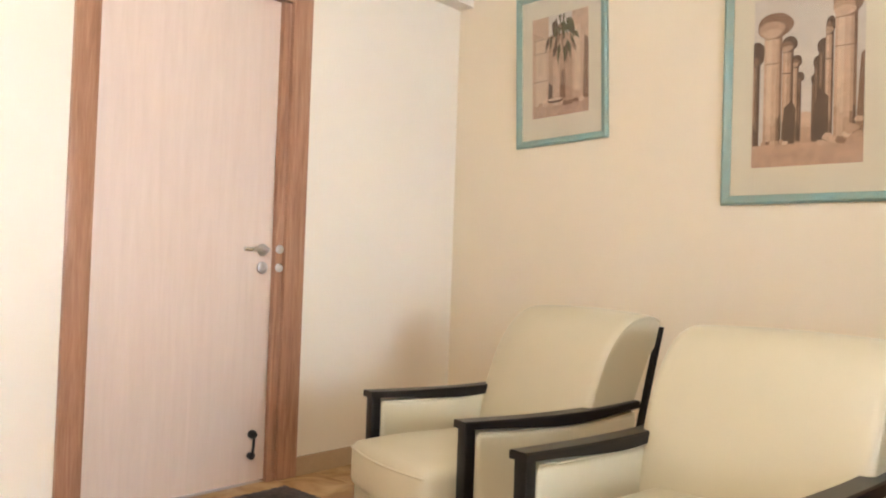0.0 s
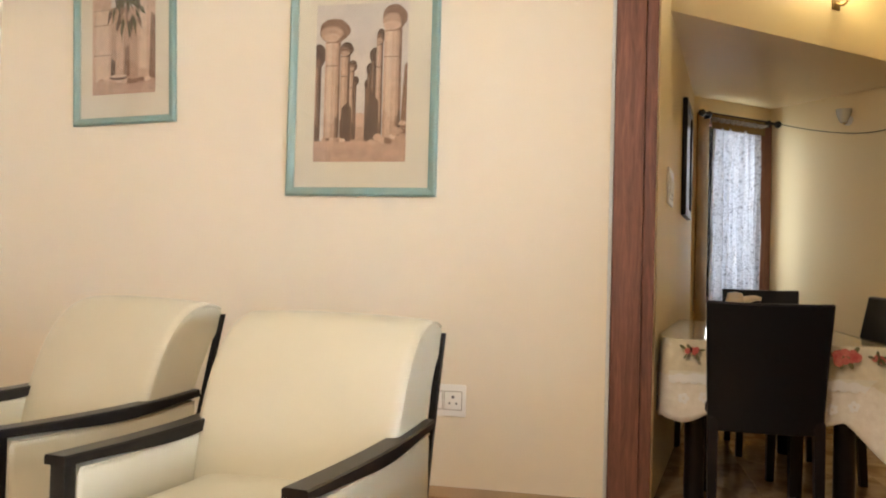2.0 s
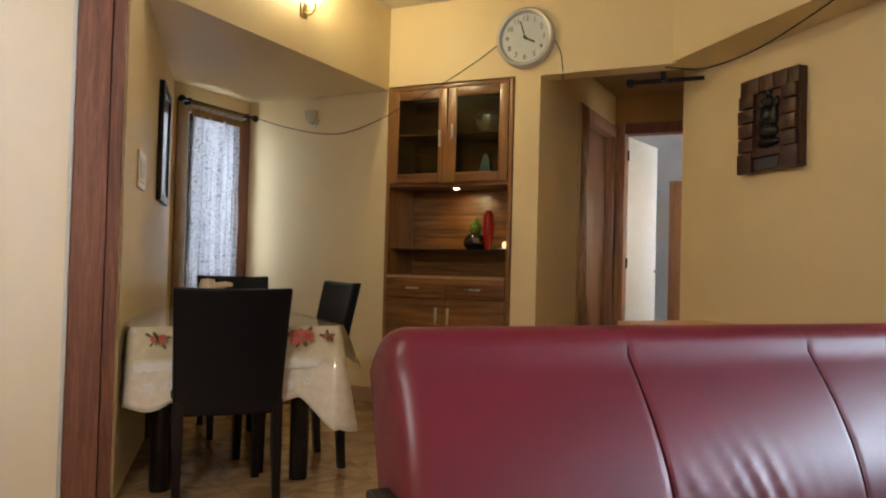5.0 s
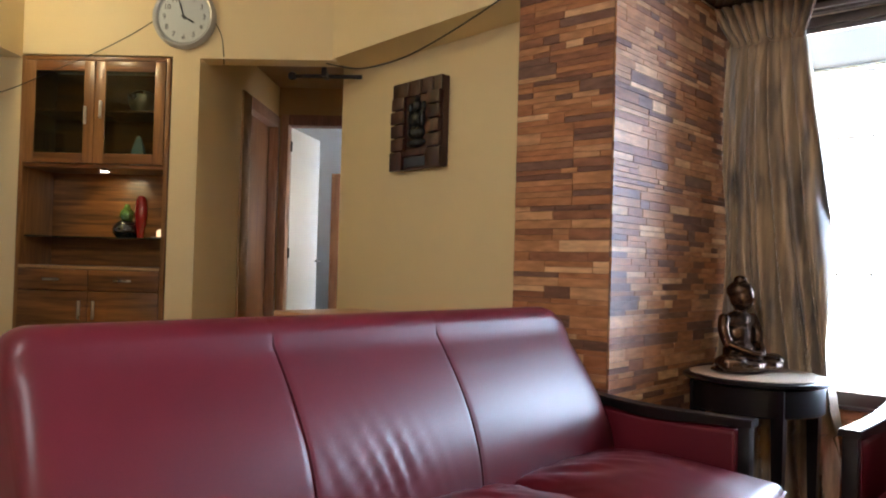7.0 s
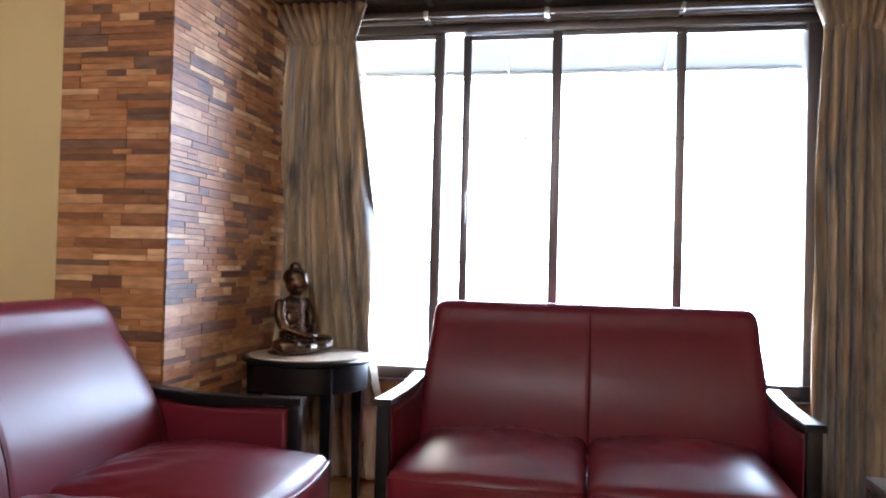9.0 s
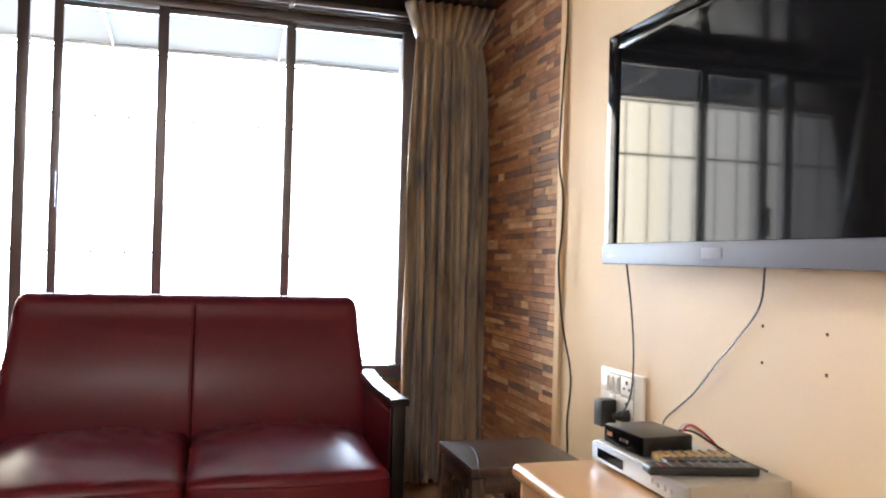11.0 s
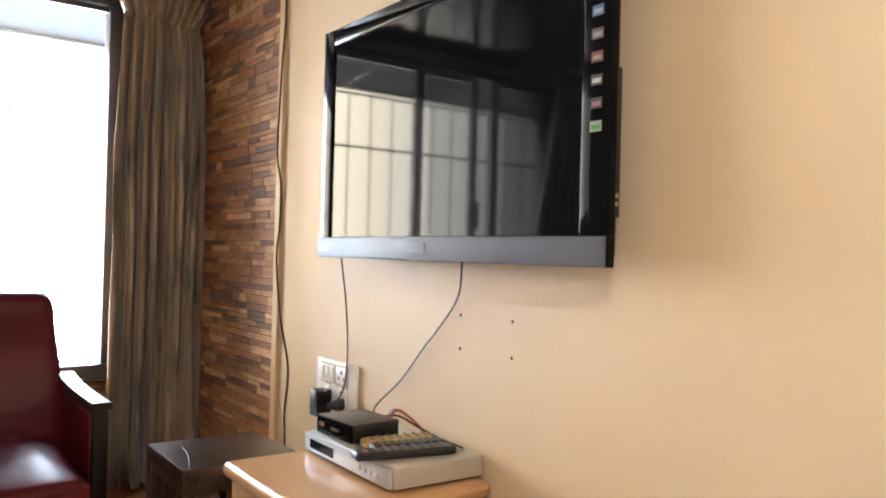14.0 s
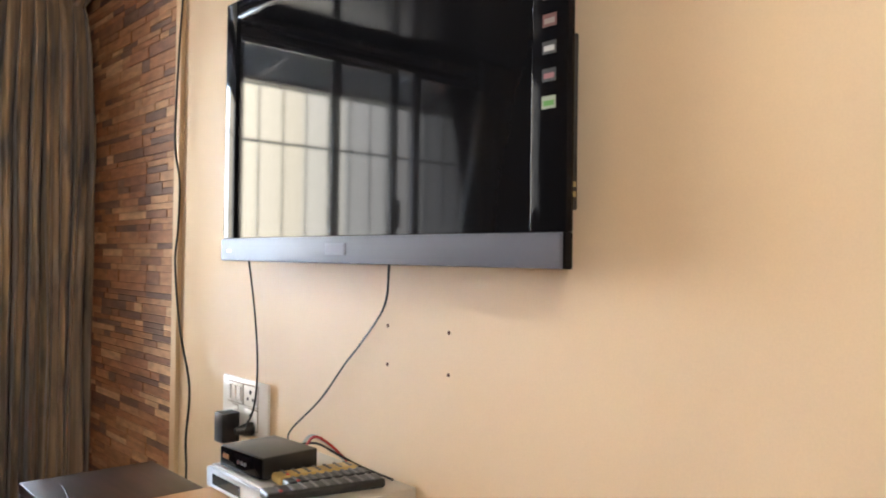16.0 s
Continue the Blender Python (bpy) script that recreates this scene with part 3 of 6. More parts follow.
hm = lathe(bmesh.new(), [(0.0, 0), (0.026, 0), (0.026, 0.008), (0.021, 0.012), (0.006, 0.013), (0.0, 0.009)], 24, Matrix.Translation((-0.016, 1.965, 0.928)) @ pose(0, 0, 0, 0, 90, 0))
part("key_rose", hm, M_STEEL, d, "round steel keyhole rose")
for z in (1.010, 0.930):
    hm = lathe(bmesh.new(), [(0.0, 0), (0.019, 0), (0.019, 0.006), (0.014, 0.009), (0.0, 0.010)], 20, Matrix.Translation((0.004, 2.040, z)) @ pose(0, 0, 0, 0, 90, 0))
    part("strike_rose", hm, M_STEEL, d, "round steel rose on the frame")
hm = bmesh.new()
lathe(hm, [(0.0, 0), (0.018, 0), (0.02, 0.012), (0.012, 0.03), (0.0, 0.03)], 14, Matrix.Translation((-0.016, 1.945, 0.215)) @ pose(0, 0, 0, 0, 90, 0))
tube(hm, [(0.006, 1.945, 0.21), (0.008, 1.943, 0.17), (0.006, 1.940, 0.13)], 0.006, 8)
lathe(hm, [(0.0, 0), (0.014, 0), (0.016, 0.02), (0.0, 0.024)], 14, Matrix.Translation((-0.016, 1.940, 0.125)) @ pose(0, 0, 0, 0, 90, 0))
part("door_stopper", hm, M_PLASTB, d, "black fold-down door stopper")

rug = thing("door_mat", pose(-2.50, 1.62, 0.0), "dark grey shaggy door mat before the entrance door", "mat")
bm = bmesh.new()
nx, ny = 46, 60
W2, L2 = 0.29, 0.40
vs = []
for i in range(nx + 1):
    row = []
    for j in range(ny + 1):
        x, y = -W2 + 2 * W2 * i / nx, -L2 + 2 * L2 * j / ny
        e = min(W2 - abs(x), L2 - abs(y))
        z = 0.001 + 0.022 * min(1, max(0, e) / 0.02) ** 0.5 + (0.008 * noise.noise(Vector((x * 60, y * 60, 0))) if e > 0 else 0)
        row.append(bm.verts.new((x + 0.006 * noise.noise(Vector((y * 40, 3, x))), y + 0.006 * noise.noise(Vector((x * 40, 9, y))), max(0.001, z))))
    vs.append(row)
for i in range(nx):
    for j in range(ny):
        bm.faces.new((vs[i][j], vs[i + 1][j], vs[i + 1][j + 1], vs[i][j + 1]))
part("pile", bm, M_RUG, rug)

bm = bmesh.new()
box(bm, -2.926, -2.914, 2.170, 3.188, 0, 0.085, bev=0.003)
box(bm, -2.926, -2.914, -1.30, 1.120, 0, 0.085, bev=0.003)
box(bm, -2.912, -0.03, 3.190, 3.198, 0, 0.045, bev=0.003)
box(bm, -2.90, 2.5, -1.313, -1.301, 0, 0.085, bev=0.003)
structure("baseboard", bm, M_SKIRT, "beige polished stone skirting", "skirting")
structure("baseboard_dining", bx(-1.228, 0.02, -0.014, -0.002, 0, 0.10), M_SKIRT, "beige polished stone skirting", "skirting", NE)

# timber post that ends the wall beside the dining area
p = thing("post", pose(0, 0, 0), "dark reddish timber jamb post at the dining opening", "post", kind="structure")
part("post_face", bx(-0.018, 0.100, 3.182, 3.350, 0, H - 0.003, bev=0.006), M_POST, p)
part("post_rebate", bx(0.1005, 0.150, 3.215, 3.351, 0, H - 0.003, bev=0.006), M_POST, p)
part("plaster_bead", bx(-0.034, -0.019, 3.188, 3.2015, 0, H - 0.003, bev=0.004), mat("pale_bead_paint", (0.62, 0.62, 0.60), 0.5, var=0.1, bump=0.05), p)


def sheet(bm, pts, y, mi):
    f = bm.faces.new([bm.verts.new((x, y, z)) for x, z in pts])
    f.material_index = mi
    return f


def picture(m, w, h, fr, mount, shapes, label):
    """A framed print: moulding, mount with a window, print in layers. shapes: (material index, points in 0..1 of the print)."""
    root = thing("picture", m, label, "picture", "framed prints")
    for k, (a0, a1, horiz) in enumerate(((0, w, 0), (0, w, h - fr), (0, h, 0), (0, h, w - fr))):
        bm = bmesh.new()
        prof = [(0, 0), (0, 0.016), (fr * 0.25, 0.024), (fr * 0.55, 0.022), (fr * 0.85, 0.012), (fr, 0.011), (fr, 0)]
        rings = []
        for end in (0, 1):
            ring = []
            for q, t in prof:
                if k < 2:
                    qq = q if k == 0 else fr - q
                    ins = q
                    x = ins if end == 0 else w - ins
                    z = q if k == 0 else h - q
                    ring.append(Vector((x, -t, z)))
                else:
                    z = q if end == 0 else h - q
                    x = q if k == 2 else w - q
                    ring.append(Vector((x, -t, z)))
            rings.append(ring)
        loft(bm, rings)
        part("frame_side", bm, M_TEAL, root, "distressed teal moulding")
    bm = bmesh.new()
    sheet(bm, [(fr - 0.004, fr - 0.004), (w - fr + 0.004, fr - 0.004), (w - fr + 0.004, h - fr + 0.004), (fr - 0.004, h - fr + 0.004)], -0.006, 0)
    part("mount", bm, M_MATB, root, "cream mount board")
    mx, mz0, mz1, mr = mount
    bm = bmesh.new()
    pw, ph = w - mx - mr, h - mz0 - mz1
    for n, (mi, pts) in enumerate(shapes):
        sheet(bm, [(mx + u * pw, mz0 + v * ph) for u, v in pts], -0.0063 - 0.00002 * n, mi)
    ob = part("print", bm, PRINTS, root, "faded sepia print of old stone columns")
    bm = bmesh.new()
    for x0, x1, z0, z1 in ((mx - 0.006, w - mr + 0.006, mz0 - 0.007, mz0 - 0.004), (mx - 0.006, w - mr + 0.006, h - mz1 + 0.004, h - mz1 + 0.007),
                           (mx - 0.007, mx - 0.004, mz0 - 0.006, h - mz1 + 0.006), (w - mr + 0.004, w - mr + 0.007, mz0 - 0.006, h - mz1 + 0.006)):
        box(bm, x0, x1, -0.0075, -0.0058, z0, z1)
    part("mount_line", bm, M_MATB, root)
    pane = part("pane", bx(fr, w - fr, -0.0125, -0.0115, fr, h - fr), M_GLASS, root, "clear glass pane")
    pane.visible_shadow = False
    return root


PRINTS = [mat("print_" + n, c, 0.7, var=.25, scale=sc * 1.6, fine=75, bump=0.0, colour2=tuple(q * (k - 0.08) for q in c)) for n, c, sc, k in (
    ("sky", (0.84, 0.75, 0.68), 5, 0.88), ("ground", (0.74, 0.48, 0.35), 12, 0.75), ("palm", (0.17, 0.15, 0.075), 26, 0.6),
    ("stone_pale", (0.90, 0.68, 0.52), 20, 0.86), ("stone_light", (0.82, 0.57, 0.42), 20, 0.82), ("stone_mid", (0.68, 0.44, 0.31), 20, 0.8),
    ("stone_shade", (0.38, 0.225, 0.15), 20, 0.78), ("stone_dark", (0.20, 0.12, 0.085), 20, 0.75))]


def oval(u, v, ru, rv, mi, n=18, seed=0.0):
    return (mi, [(min(1, max(0, u + ru * math.cos(a) * (1 + .06 * math.sin(3 * a + seed)))), min(1, v + rv * math.sin(a))) for a in [2 * math.pi * i / n for i in range(n)]])


def column(u, w, v0, v1, shade, cap=1.9, ch=0.075):
    """Printed column: shaft shaded round in narrow strips, under a swelling capital."""
    out = []
    tones = (1, 0, 0, 1, 1, 2, 3)
    n = len(tones)
    for k, t in enumerate(tones):
        a, b = u - w / 2 + w * k / n, u - w / 2 + w * (k + 1) / n
        cl = lambda q: min(1, max(0, q))
        lo = v0 + (v1 - v0) * (0.22 + 0.05 * math.sin(9 * u + k))
        out.append((min(7, 3 + t + shade), [(cl(a), lo), (cl(b), lo), (cl(b), v1), (cl(a), v1)]))
        out.append((min(7, 4 + t + shade), [(cl(a), v0), (cl(b), v0), (cl(b), lo), (cl(a), lo)]))
    c = w * cap / 2
    out.append(oval(u + .01, v1 + ch * .75, c, ch, min(7, 6 + min(shade, 1)), seed=u * 9))
    out.append(oval(u - c * .12, v1 + ch * .50, c * .72, ch * .62, min(7, 5 + shade), seed=u * 5))
    out.append(oval(u - c * .1, v1 + ch * .18, w * .5, ch * .36, min(7, 4 + shade), seed=u))
    for q in (.97, .74):
        v = v0 + (v1 - v0) * q
        out.append((min(7, 6 + shade), [(max(0, u - w / 2), v), (min(1, u + w / 2), v), (min(1, u + w / 2), v + .005), (max(0, u - w / 2), v + .005)]))
    return out


def rubble(pts, seed):
    r = random.Random(seed)
    out = []
    for u, v, s in pts:
        k = r.randint(6, 8)
        out.append((r.choice((3, 4, 5, 6)), [(min(1, u + s * math.cos(a) * r.uniform(.7, 1.2)), v + s * .5 * math.sin(a) * r.uniform(.6, 1.1))
                                           for a in [2 * math.pi * i / k for i in range(k)]]))
    return out


base = [(0, [(0, 0), (1, 0), (1, 1), (0, 1)]), (1, [(0, 0), (1, 0), (1, .14), (.6, .15), (.3, .14), (0, .13)])]
r1 = random.Random(3)
s2 = base + [(5, [(.38, .13), (.62, .13), (.60, .29), (.50, .31), (.40, .29)]), (4, [(.44, .22), (.56, .22), (.55, .30), (.46, .31)])] \
    + column(.02, .09, .13, .62, 2) + column(.43, .05, .14, .49, 2, 1.7, .03) + column(.40, .06, .14, .58, 1, 1.7, .036) + column(.33, .10, .14, .68, 1, 1.5, .045) \
    + [(7, [(.28, .13), (.40, .13), (.41, .33), (.37, .38), (.30, .34)])] + column(.19, .17, .13, .775, 0, 2.0, .078) \
    + column(.575, .05, .14, .47, 3, 1.6, .03) + column(.60, .06, .14, .56, 3, 1.6, .036) + column(.645, .08, .14, .64, 3, 1.5, .045) + column(.70, .07, .14, .75, 1, 1.2, .05) \
    + [(7, [(.56, .13), (.70, .13), (.70, .38), (.62, .44), (.57, .32)])] + column(.84, .19, .13, .84, 0, 1.4, .085) \
    + [(6, [(.93, .14), (1, .14), (1, .62), (.97, .60)])] \
    + rubble([(.12 + .04 * i, .135 + .012 * r1.random(), .03) for i in range(6)] + [(.64 + .055 * i, .12 + .04 * r1.random(), .05) for i in range(7)] + [(.90, .19, .07), (.96, .24, .05)], 5)
r2 = random.Random(8)
palm = []
for k in range(46):
    a, q = r2.uniform(0, 2 * math.pi), r2.random() ** .6
    cu, cv = .54 + .26 * q * math.cos(a), .78 + .20 * q * math.sin(a)
    d, l, t = -math.pi / 2 + (cu - .54) * 2.5 + r2.uniform(-.4, .4), r2.uniform(.07, .15), r2.uniform(.018, .035)
    ca, sa = math.cos(d), math.sin(d)
    palm.append((r2.choice((2, 2, 2, 6, 7)), [(min(1, max(0, cu + x * ca - y * sa)), min(1, cv + x * sa + y * ca)) for x, y in ((-l * .4, 0), (0, t), (l * .6, t * .4), (l, 0), (l * .6, -t * .4), (0, -t))]))
s1 = base + [(4, [(0, .13), (.30, .13), (.30, 1), (0, 1)]), (5, [(.30, .14), (.72, .14), (.72, .8), (.30, .8)]), (4, [(.72, .13), (1, .13), (1, 1), (.72, 1)])] \
    + [(3, [(.06, .12), (.26, .12), (.26, .80), (.06, .80)]), (3, [(.76, .22), (.86, .22), (.86, .85), (.76, .85)]), (6, [(.90, .13), (1, .13), (1, .70), (.93, .74)])] \
    + [(6, [(.02, q), (.30, q + .004), (.30, q + .010), (.02, q + .006)]) for q in (.36, .64, .78)] \
    + [(7, [(.29, .16), (.36, .16), (.37, .30), (.30, .34)]), (6, [(.50, .16), (.60, .16), (.59, .46), (.52, .42)]), (4, [(.38, .16), (.49, .16), (.50, .56), (.38, .55)])] \
    + palm + rubble([(.15 + .09 * i, .10 + .03 * r2.random(), .06) for i in range(9)], 9) + [oval(.42, .15, .14, .022, 7), oval(.42, .165, .13, .014, 3)]
picture(pose(-1.431, 3.199, 1.258), 0.680, 0.99, 0.038, (0.122, 0.150, 0.150, 0.140), s2, "sepia print of tall columns in a distressed teal frame")
picture(pose(-2.503, 3.199, 1.574, 0, -2.2, 0), 0.527, 0.78, 0.034, (0.096, 0.142, 0.13, 0.105), s1, "sepia print of palms and columns in a teal frame")


# rim round each module: the recess's shade is put into this brown
M_SWGAP = mat("recess_shade_brown", (0.30, 0.23, 0.15), 0.6, bump=0)


def plate(m, w, h, mods, label, name="wall_socket"):
    root = thing(name, m, label, "socket")
    part("plate", bx(0, w, -0.010, 0, 0, h, bev=0.004), M_WHITEP, root)
    for kind, x, z, ww, hh in mods:
        part("module_gap", bx(x - 0.0025, x + ww + 0.0025, -0.0104, -0.009, z - 0.0025, z + hh + 0.0025), M_SWGAP, root)
        part("module", bx(x, x + ww, -0.0125, -0.009, z, z + hh, bev=0.0015), M_WHITEP, root)
        if kind == "switch":
            part("rocker", bx(x + ww * .2, x + ww * .8, -0.017, -0.012, z + hh * .15, z + hh * .85, bev=0.002), M_WHITEP, root, "cream rocker switch")
        if kind == "socket":
            bm = bmesh.new()
            for px, pz, r in ((0.5, 0.70, 0.006), (0.3, 0.35, 0.0045), (0.7, 0.35, 0.0045)):
                lathe(bm, [(r, 0), (r, 0.0006), (0, 0.0006)], 12, Matrix.Translation((x + ww * px, -0.0125, z + hh * pz)) @ pose(0, 0, 0, 90, 0, 0))
            part("socket_holes", bm, M_PLASTB, root)
    return root


plate(pose(-0.752, 3.199, 0.338), 0.152, 0.134, (("switch", 0.018, 0.03, 0.034, 0.074), ("socket", 0.062, 0.03, 0.072, 0.074)),
      "white socket and switch plate low on the cream wall")

# ---------------------------------------------------------------- window
w = thing("window_1", pose(3.466, 0, 0), "wide bronze aluminium sliding window with four panes", "window", kind="structure")
for nm, a in (("frame_head", (0.0, 0.09, -1.003, 1.178, 1.998, 2.038)), ("frame_sill", (-0.006, 0.09, -1.003, 1.178, 0.457, 0.512)),
              ("frame_jamb", (0.0, 0.09, -1.003, -0.945, 0.5125, 1.9975)), ("frame_jamb", (0.0, 0.09, 1.12, 1.178, 0.5125, 1.9975))):
    part(nm, bx(*a, bev=0.004), M_BRONZE, w)
for y, x, ww in ((0.590, 0.012, 0.046), (0.470, 0.05, 0.036), (0.069, 0.012, 0.042), (-0.452, 0.03, 0.040)):
    part("sash_stile", bx(x, x + 0.03, y - ww / 2, y + ww / 2, 0.513, 1.997, bev=0.003), M_BRONZE, w)
for y0, y1, x in ((0.613, 1.12, 0.027), (0.07, 0.488, 0.065), (-0.452, 0.069, 0.027), (-0.945, -0.452, 0.045)):
    part("sash_rail", bx(x - 0.012, x + 0.014, y0, y1, 1.975, 1.9965, bev=0.002), M_BRONZE, w)
    g = part("pane", bx(x, x + 0.004, y0 + 0.002, y1 - 0.002, 0.513, 1.974), M_GLASS, w, "clear glass pane")
    g.visible_shadow = False
hb = bx(0.004, 0.012, 0.455, 0.475, 1.15, 1.30, bev=0.003)
part("latch", hb, M_BRONZE, w, "small dark sash latch")
structure("window_sill", bx(3.425, 3.4655, -1.0, 1.17, 0.447, 0.459, bev=0.002), M_BRONZE, "bronze aluminium sill strip", "sill")

structure("pelmet_board", bx(3.444, 3.4645, -1.31, 1.272, 2.041, 2.084, bev=0.002), M_BRONZE, "dark strip above the window head", "trim")
rail = thing("curtain_rail", pose(3.40, 0, 2.045), "dark double curtain rail above the window", "curtain rail")
for x in (0.0, -0.05):
    part("rail", bx(x, x + 0.018, -1.29, 1.26, -0.012, 0.012, bev=0.003), M_BRONZE, rail)
for y in (-1.1, -0.45, 0.1, 0.62, 1.1):
    part("bracket", bx(-0.055, 0.06, y, y + 0.02, -0.016, 0.014, bev=0.002), M_STEEL, rail)


def curtain(name, m, width, z0, z1, folds, amp, label, sweep=0.0, seed=0.0, pinch=0.80, material=None, nz=90, head=0.15, drift=0.0, flare=1.16):
    """Hanging cloth with uneven folds; local x along the rail, y out into the room. sweep moves the foot sideways, drift slants the folds."""
    root = thing(name, m, label, "curtain")
    bm = bmesh.new()
    n = folds * 22
    rows = []
    for j in range(nz + 1):
        v = j / nz                 # 0 at the foot
        z = z0 + (z1 - z0) * v
        hd = (z - (z1 - head)) / head
        if hd > 0:
            wsc = pinch + (flare - pinch) * hd ** 0.9
        else:
            wsc = pinch + (1 - pinch) * min(1, -hd * head / 0.5) ** 0.6
        row = []
        low = min(1.0, max(0.0, 1 - v) * 1.6)
        for i in range(n + 1):
            u = i / n
            us = u - drift * (1 - v) ** 1.4
            warp = 0.10 * noise.noise(Vector((us * 3.1, v * 0.7, seed))) * low + 0.05 * noise.noise(Vector((us * 7.0, v * 1.6, seed + 8))) * low
            ph = folds * 2 * math.pi * (us + warp) + math.pi
            a = amp * (0.95 + 0.9 * noise.noise(Vector((us * 5.5, v * 0.9, seed + 4))))
            y = a * (2.2 * abs(math.sin(ph / 2)) ** 0.7 - 1.25)
            y += 0.35 * amp * math.sin(2.7 * ph + 5 * noise.noise(Vector((u * 3, v * 2, seed + 2)))) * low
            y += 0.014 * noise.noise(Vector((us * 9, v * 5, seed))) + 0.005 * noise.noise(Vector((us * 26, v * 16, seed + 1)))
            if hd > 0:
                y = amp * (1.5 * abs(math.sin(folds * math.pi * u * 1.5)) ** 0.5 - 0.8) * (0.5 + 0.7 * hd) + 0.045 * hd
            elif hd > -1:
                y *= 0.45 + 0.55 * min(1, -hd)
            y -= 0.016 * math.exp(-((z - z1 + head) / 0.012) ** 2)
            x = (u - 0.5) * width * wsc + width / 2 + 0.35 * amp * math.cos(ph) * (1 if hd <= 0 else 0.2)
            x += sweep * (1 - v) ** 1.3 * u ** 1.2 * (1 if z > 0.35 else 0.8)
            row.append(bm.verts.new((x, -0.012 - amp - y, z)))
        rows.append(row)
    for a, b in zip(rows, rows[1:]):
        for i in range(n):
            bm.faces.new((a[i], a[i + 1], b[i + 1], b[i]))
    ob = part("cloth", bm, material or M_CURT, root)
    so = ob.modifiers.new("thick", 'SOLIDIFY')
    so.thickness = 0.003
    return root


# local x runs towards -y, local y towards +x (into the wall)
curtain("curtain", pose(3.385, 1.262, 0, 0, 0, -90), 0.36, 0.05, 2.082, 7, 0.040, "taupe striped silk curtain hanging beside the pier", sweep=0.135, seed=2.0, drift=0.22, flare=1.22)
curtain("curtain", pose(3.385, -0.945, 0, 0, 0, -90), 0.365, 0.03, 2.082, 7, 0.040, "taupe striped silk curtain hanging in the window corner", seed=7.0, flare=1.16)

# outside: grille and awning
g = thing("window_grille", pose(4.05, 0, 0), "pale painted iron window grille outside", "grille")
M_GRILLE = mat("pale_grille_paint", (0.30, 0.30, 0.31), 0.5, var=0.1, bump=0.0)
for z in (0.45, 0.98, 1.62, 1.93):
    part("cross_bar", bx(-0.004, 0.004, -1.6, 2.4, z - 0.006, z + 0.006), M_GRILLE, g)
for k in range(27):
    y = -1.55 + 0.15 * k
    part("bar", tube(bmesh.new(), [(0, y, 0.3), (0, y, 1.93)], 0.0048, 6), M_GRILLE, g)
for z in (0.45, 1.93):
    for y in (-1.2, 1.5):
        part("stay", bx(-0.43, 0.0, y - 0.006, y + 0.006, z - 0.006, z + 0.006), M_GRILLE, g)
aw = thing("awning", pose(3.64, 0, 2.42), "white translucent sheet awning outside the window", "awning")
m = bpy.data.materials.new("translucent_white_sheet")
m.use_nodes = True
tr = m.node_tree.nodes.new("ShaderNodeBsdfTranslucent")
tr.inputs[0].default_value = (0.21, 0.225, 0.25, 1)
df = m.node_tree.nodes.new("ShaderNodeBsdfDiffuse")
df.inputs[0].default_value = (0.37, 0.39, 0.42, 1)
mx = m.node_tree.nodes.new("ShaderNodeMixShader")
m.node_tree.links.new(tr.outputs[0], mx.inputs[1])
m.node_tree.links.new(df.outputs[0], mx.inputs[2])
m.node_tree.links.new(mx.outputs[0], m.node_tree.nodes["Material Output"].inputs[0])
M_SHEET = m
for k in range(6):
    y = -2.4 + 0.95 * k
    bm = bmesh.new()
    loft(bm, [[Vector((0, y, 0)), Vector((0, y + 0.94, 0)), Vector((0, y + 0.94, -0.004)), Vector((0, y, -0.004))],
              [Vector((1.35, y, -0.22)), Vector((1.35, y + 0.94, -0.22)), Vector((1.35, y + 0.94, -0.224)), Vector((1.35, y, -0.224))]])
    part("sheet", bm, M_SHEET, aw)
    part("rib", tube(bmesh.new(), [(0, y - 0.005, -0.012), (1.35, y - 0.005, -0.232)], 0.008, 6), M_GRILLE, aw)
part("front_pipe", tube(bmesh.new(), [(1.35, -2.4, -0.235), (1.35, 3.3, -0.235)], 0.012, 8), M_GRILLE, aw)

# ---------------------------------------------------------------- round side table and statue
t = thing("side_table", pose(3.05, 1.005, 0), "dark round side table with cream stone top", "side table")
part("top", lathe(bmesh.new(), [(0, 0.572), (0.250, 0.572), (0.262, 0.580), (0.262, 0.588), (0.252, 0.594), (0.238, 0.594), (0, 0.594)], 64), M_EBONY, t)
part("stone_inlay", lathe(bmesh.new(), [(0, 0.5945), (0.236, 0.5945), (0.237, 0.597), (0.232, 0.599), (0, 0.599)], 64), M_MARBLE, t, "cream stone inlay")
part("apron", lathe(bmesh.new(), [(0.215, 0.572), (0.236, 0.572), (0.236, 0.475), (0.228, 0.468), (0.215, 0.470)], 64), M_EBONY, t)
for k in range(4):
    a = math.radians(40 + 90 * k)
    bm = bmesh.new()
    rings = []
    for z, s in ((0.0, 0.012), (0.02, 0.013), (0.30, 0.019), (0.50, 0.022), (0.57, 0.022)):
        c = Vector((math.cos(a) * 0.216, math.sin(a) * 0.216, z))
        rings.append([c + Vector((dx * s, dy * s, 0)) for dx, dy in ((-1, -1), (1, -1), (1, 1), (-1, 1))])
    part("leg", loft(bm, rings), M_EBONY, t)

bm = bmesh.new()


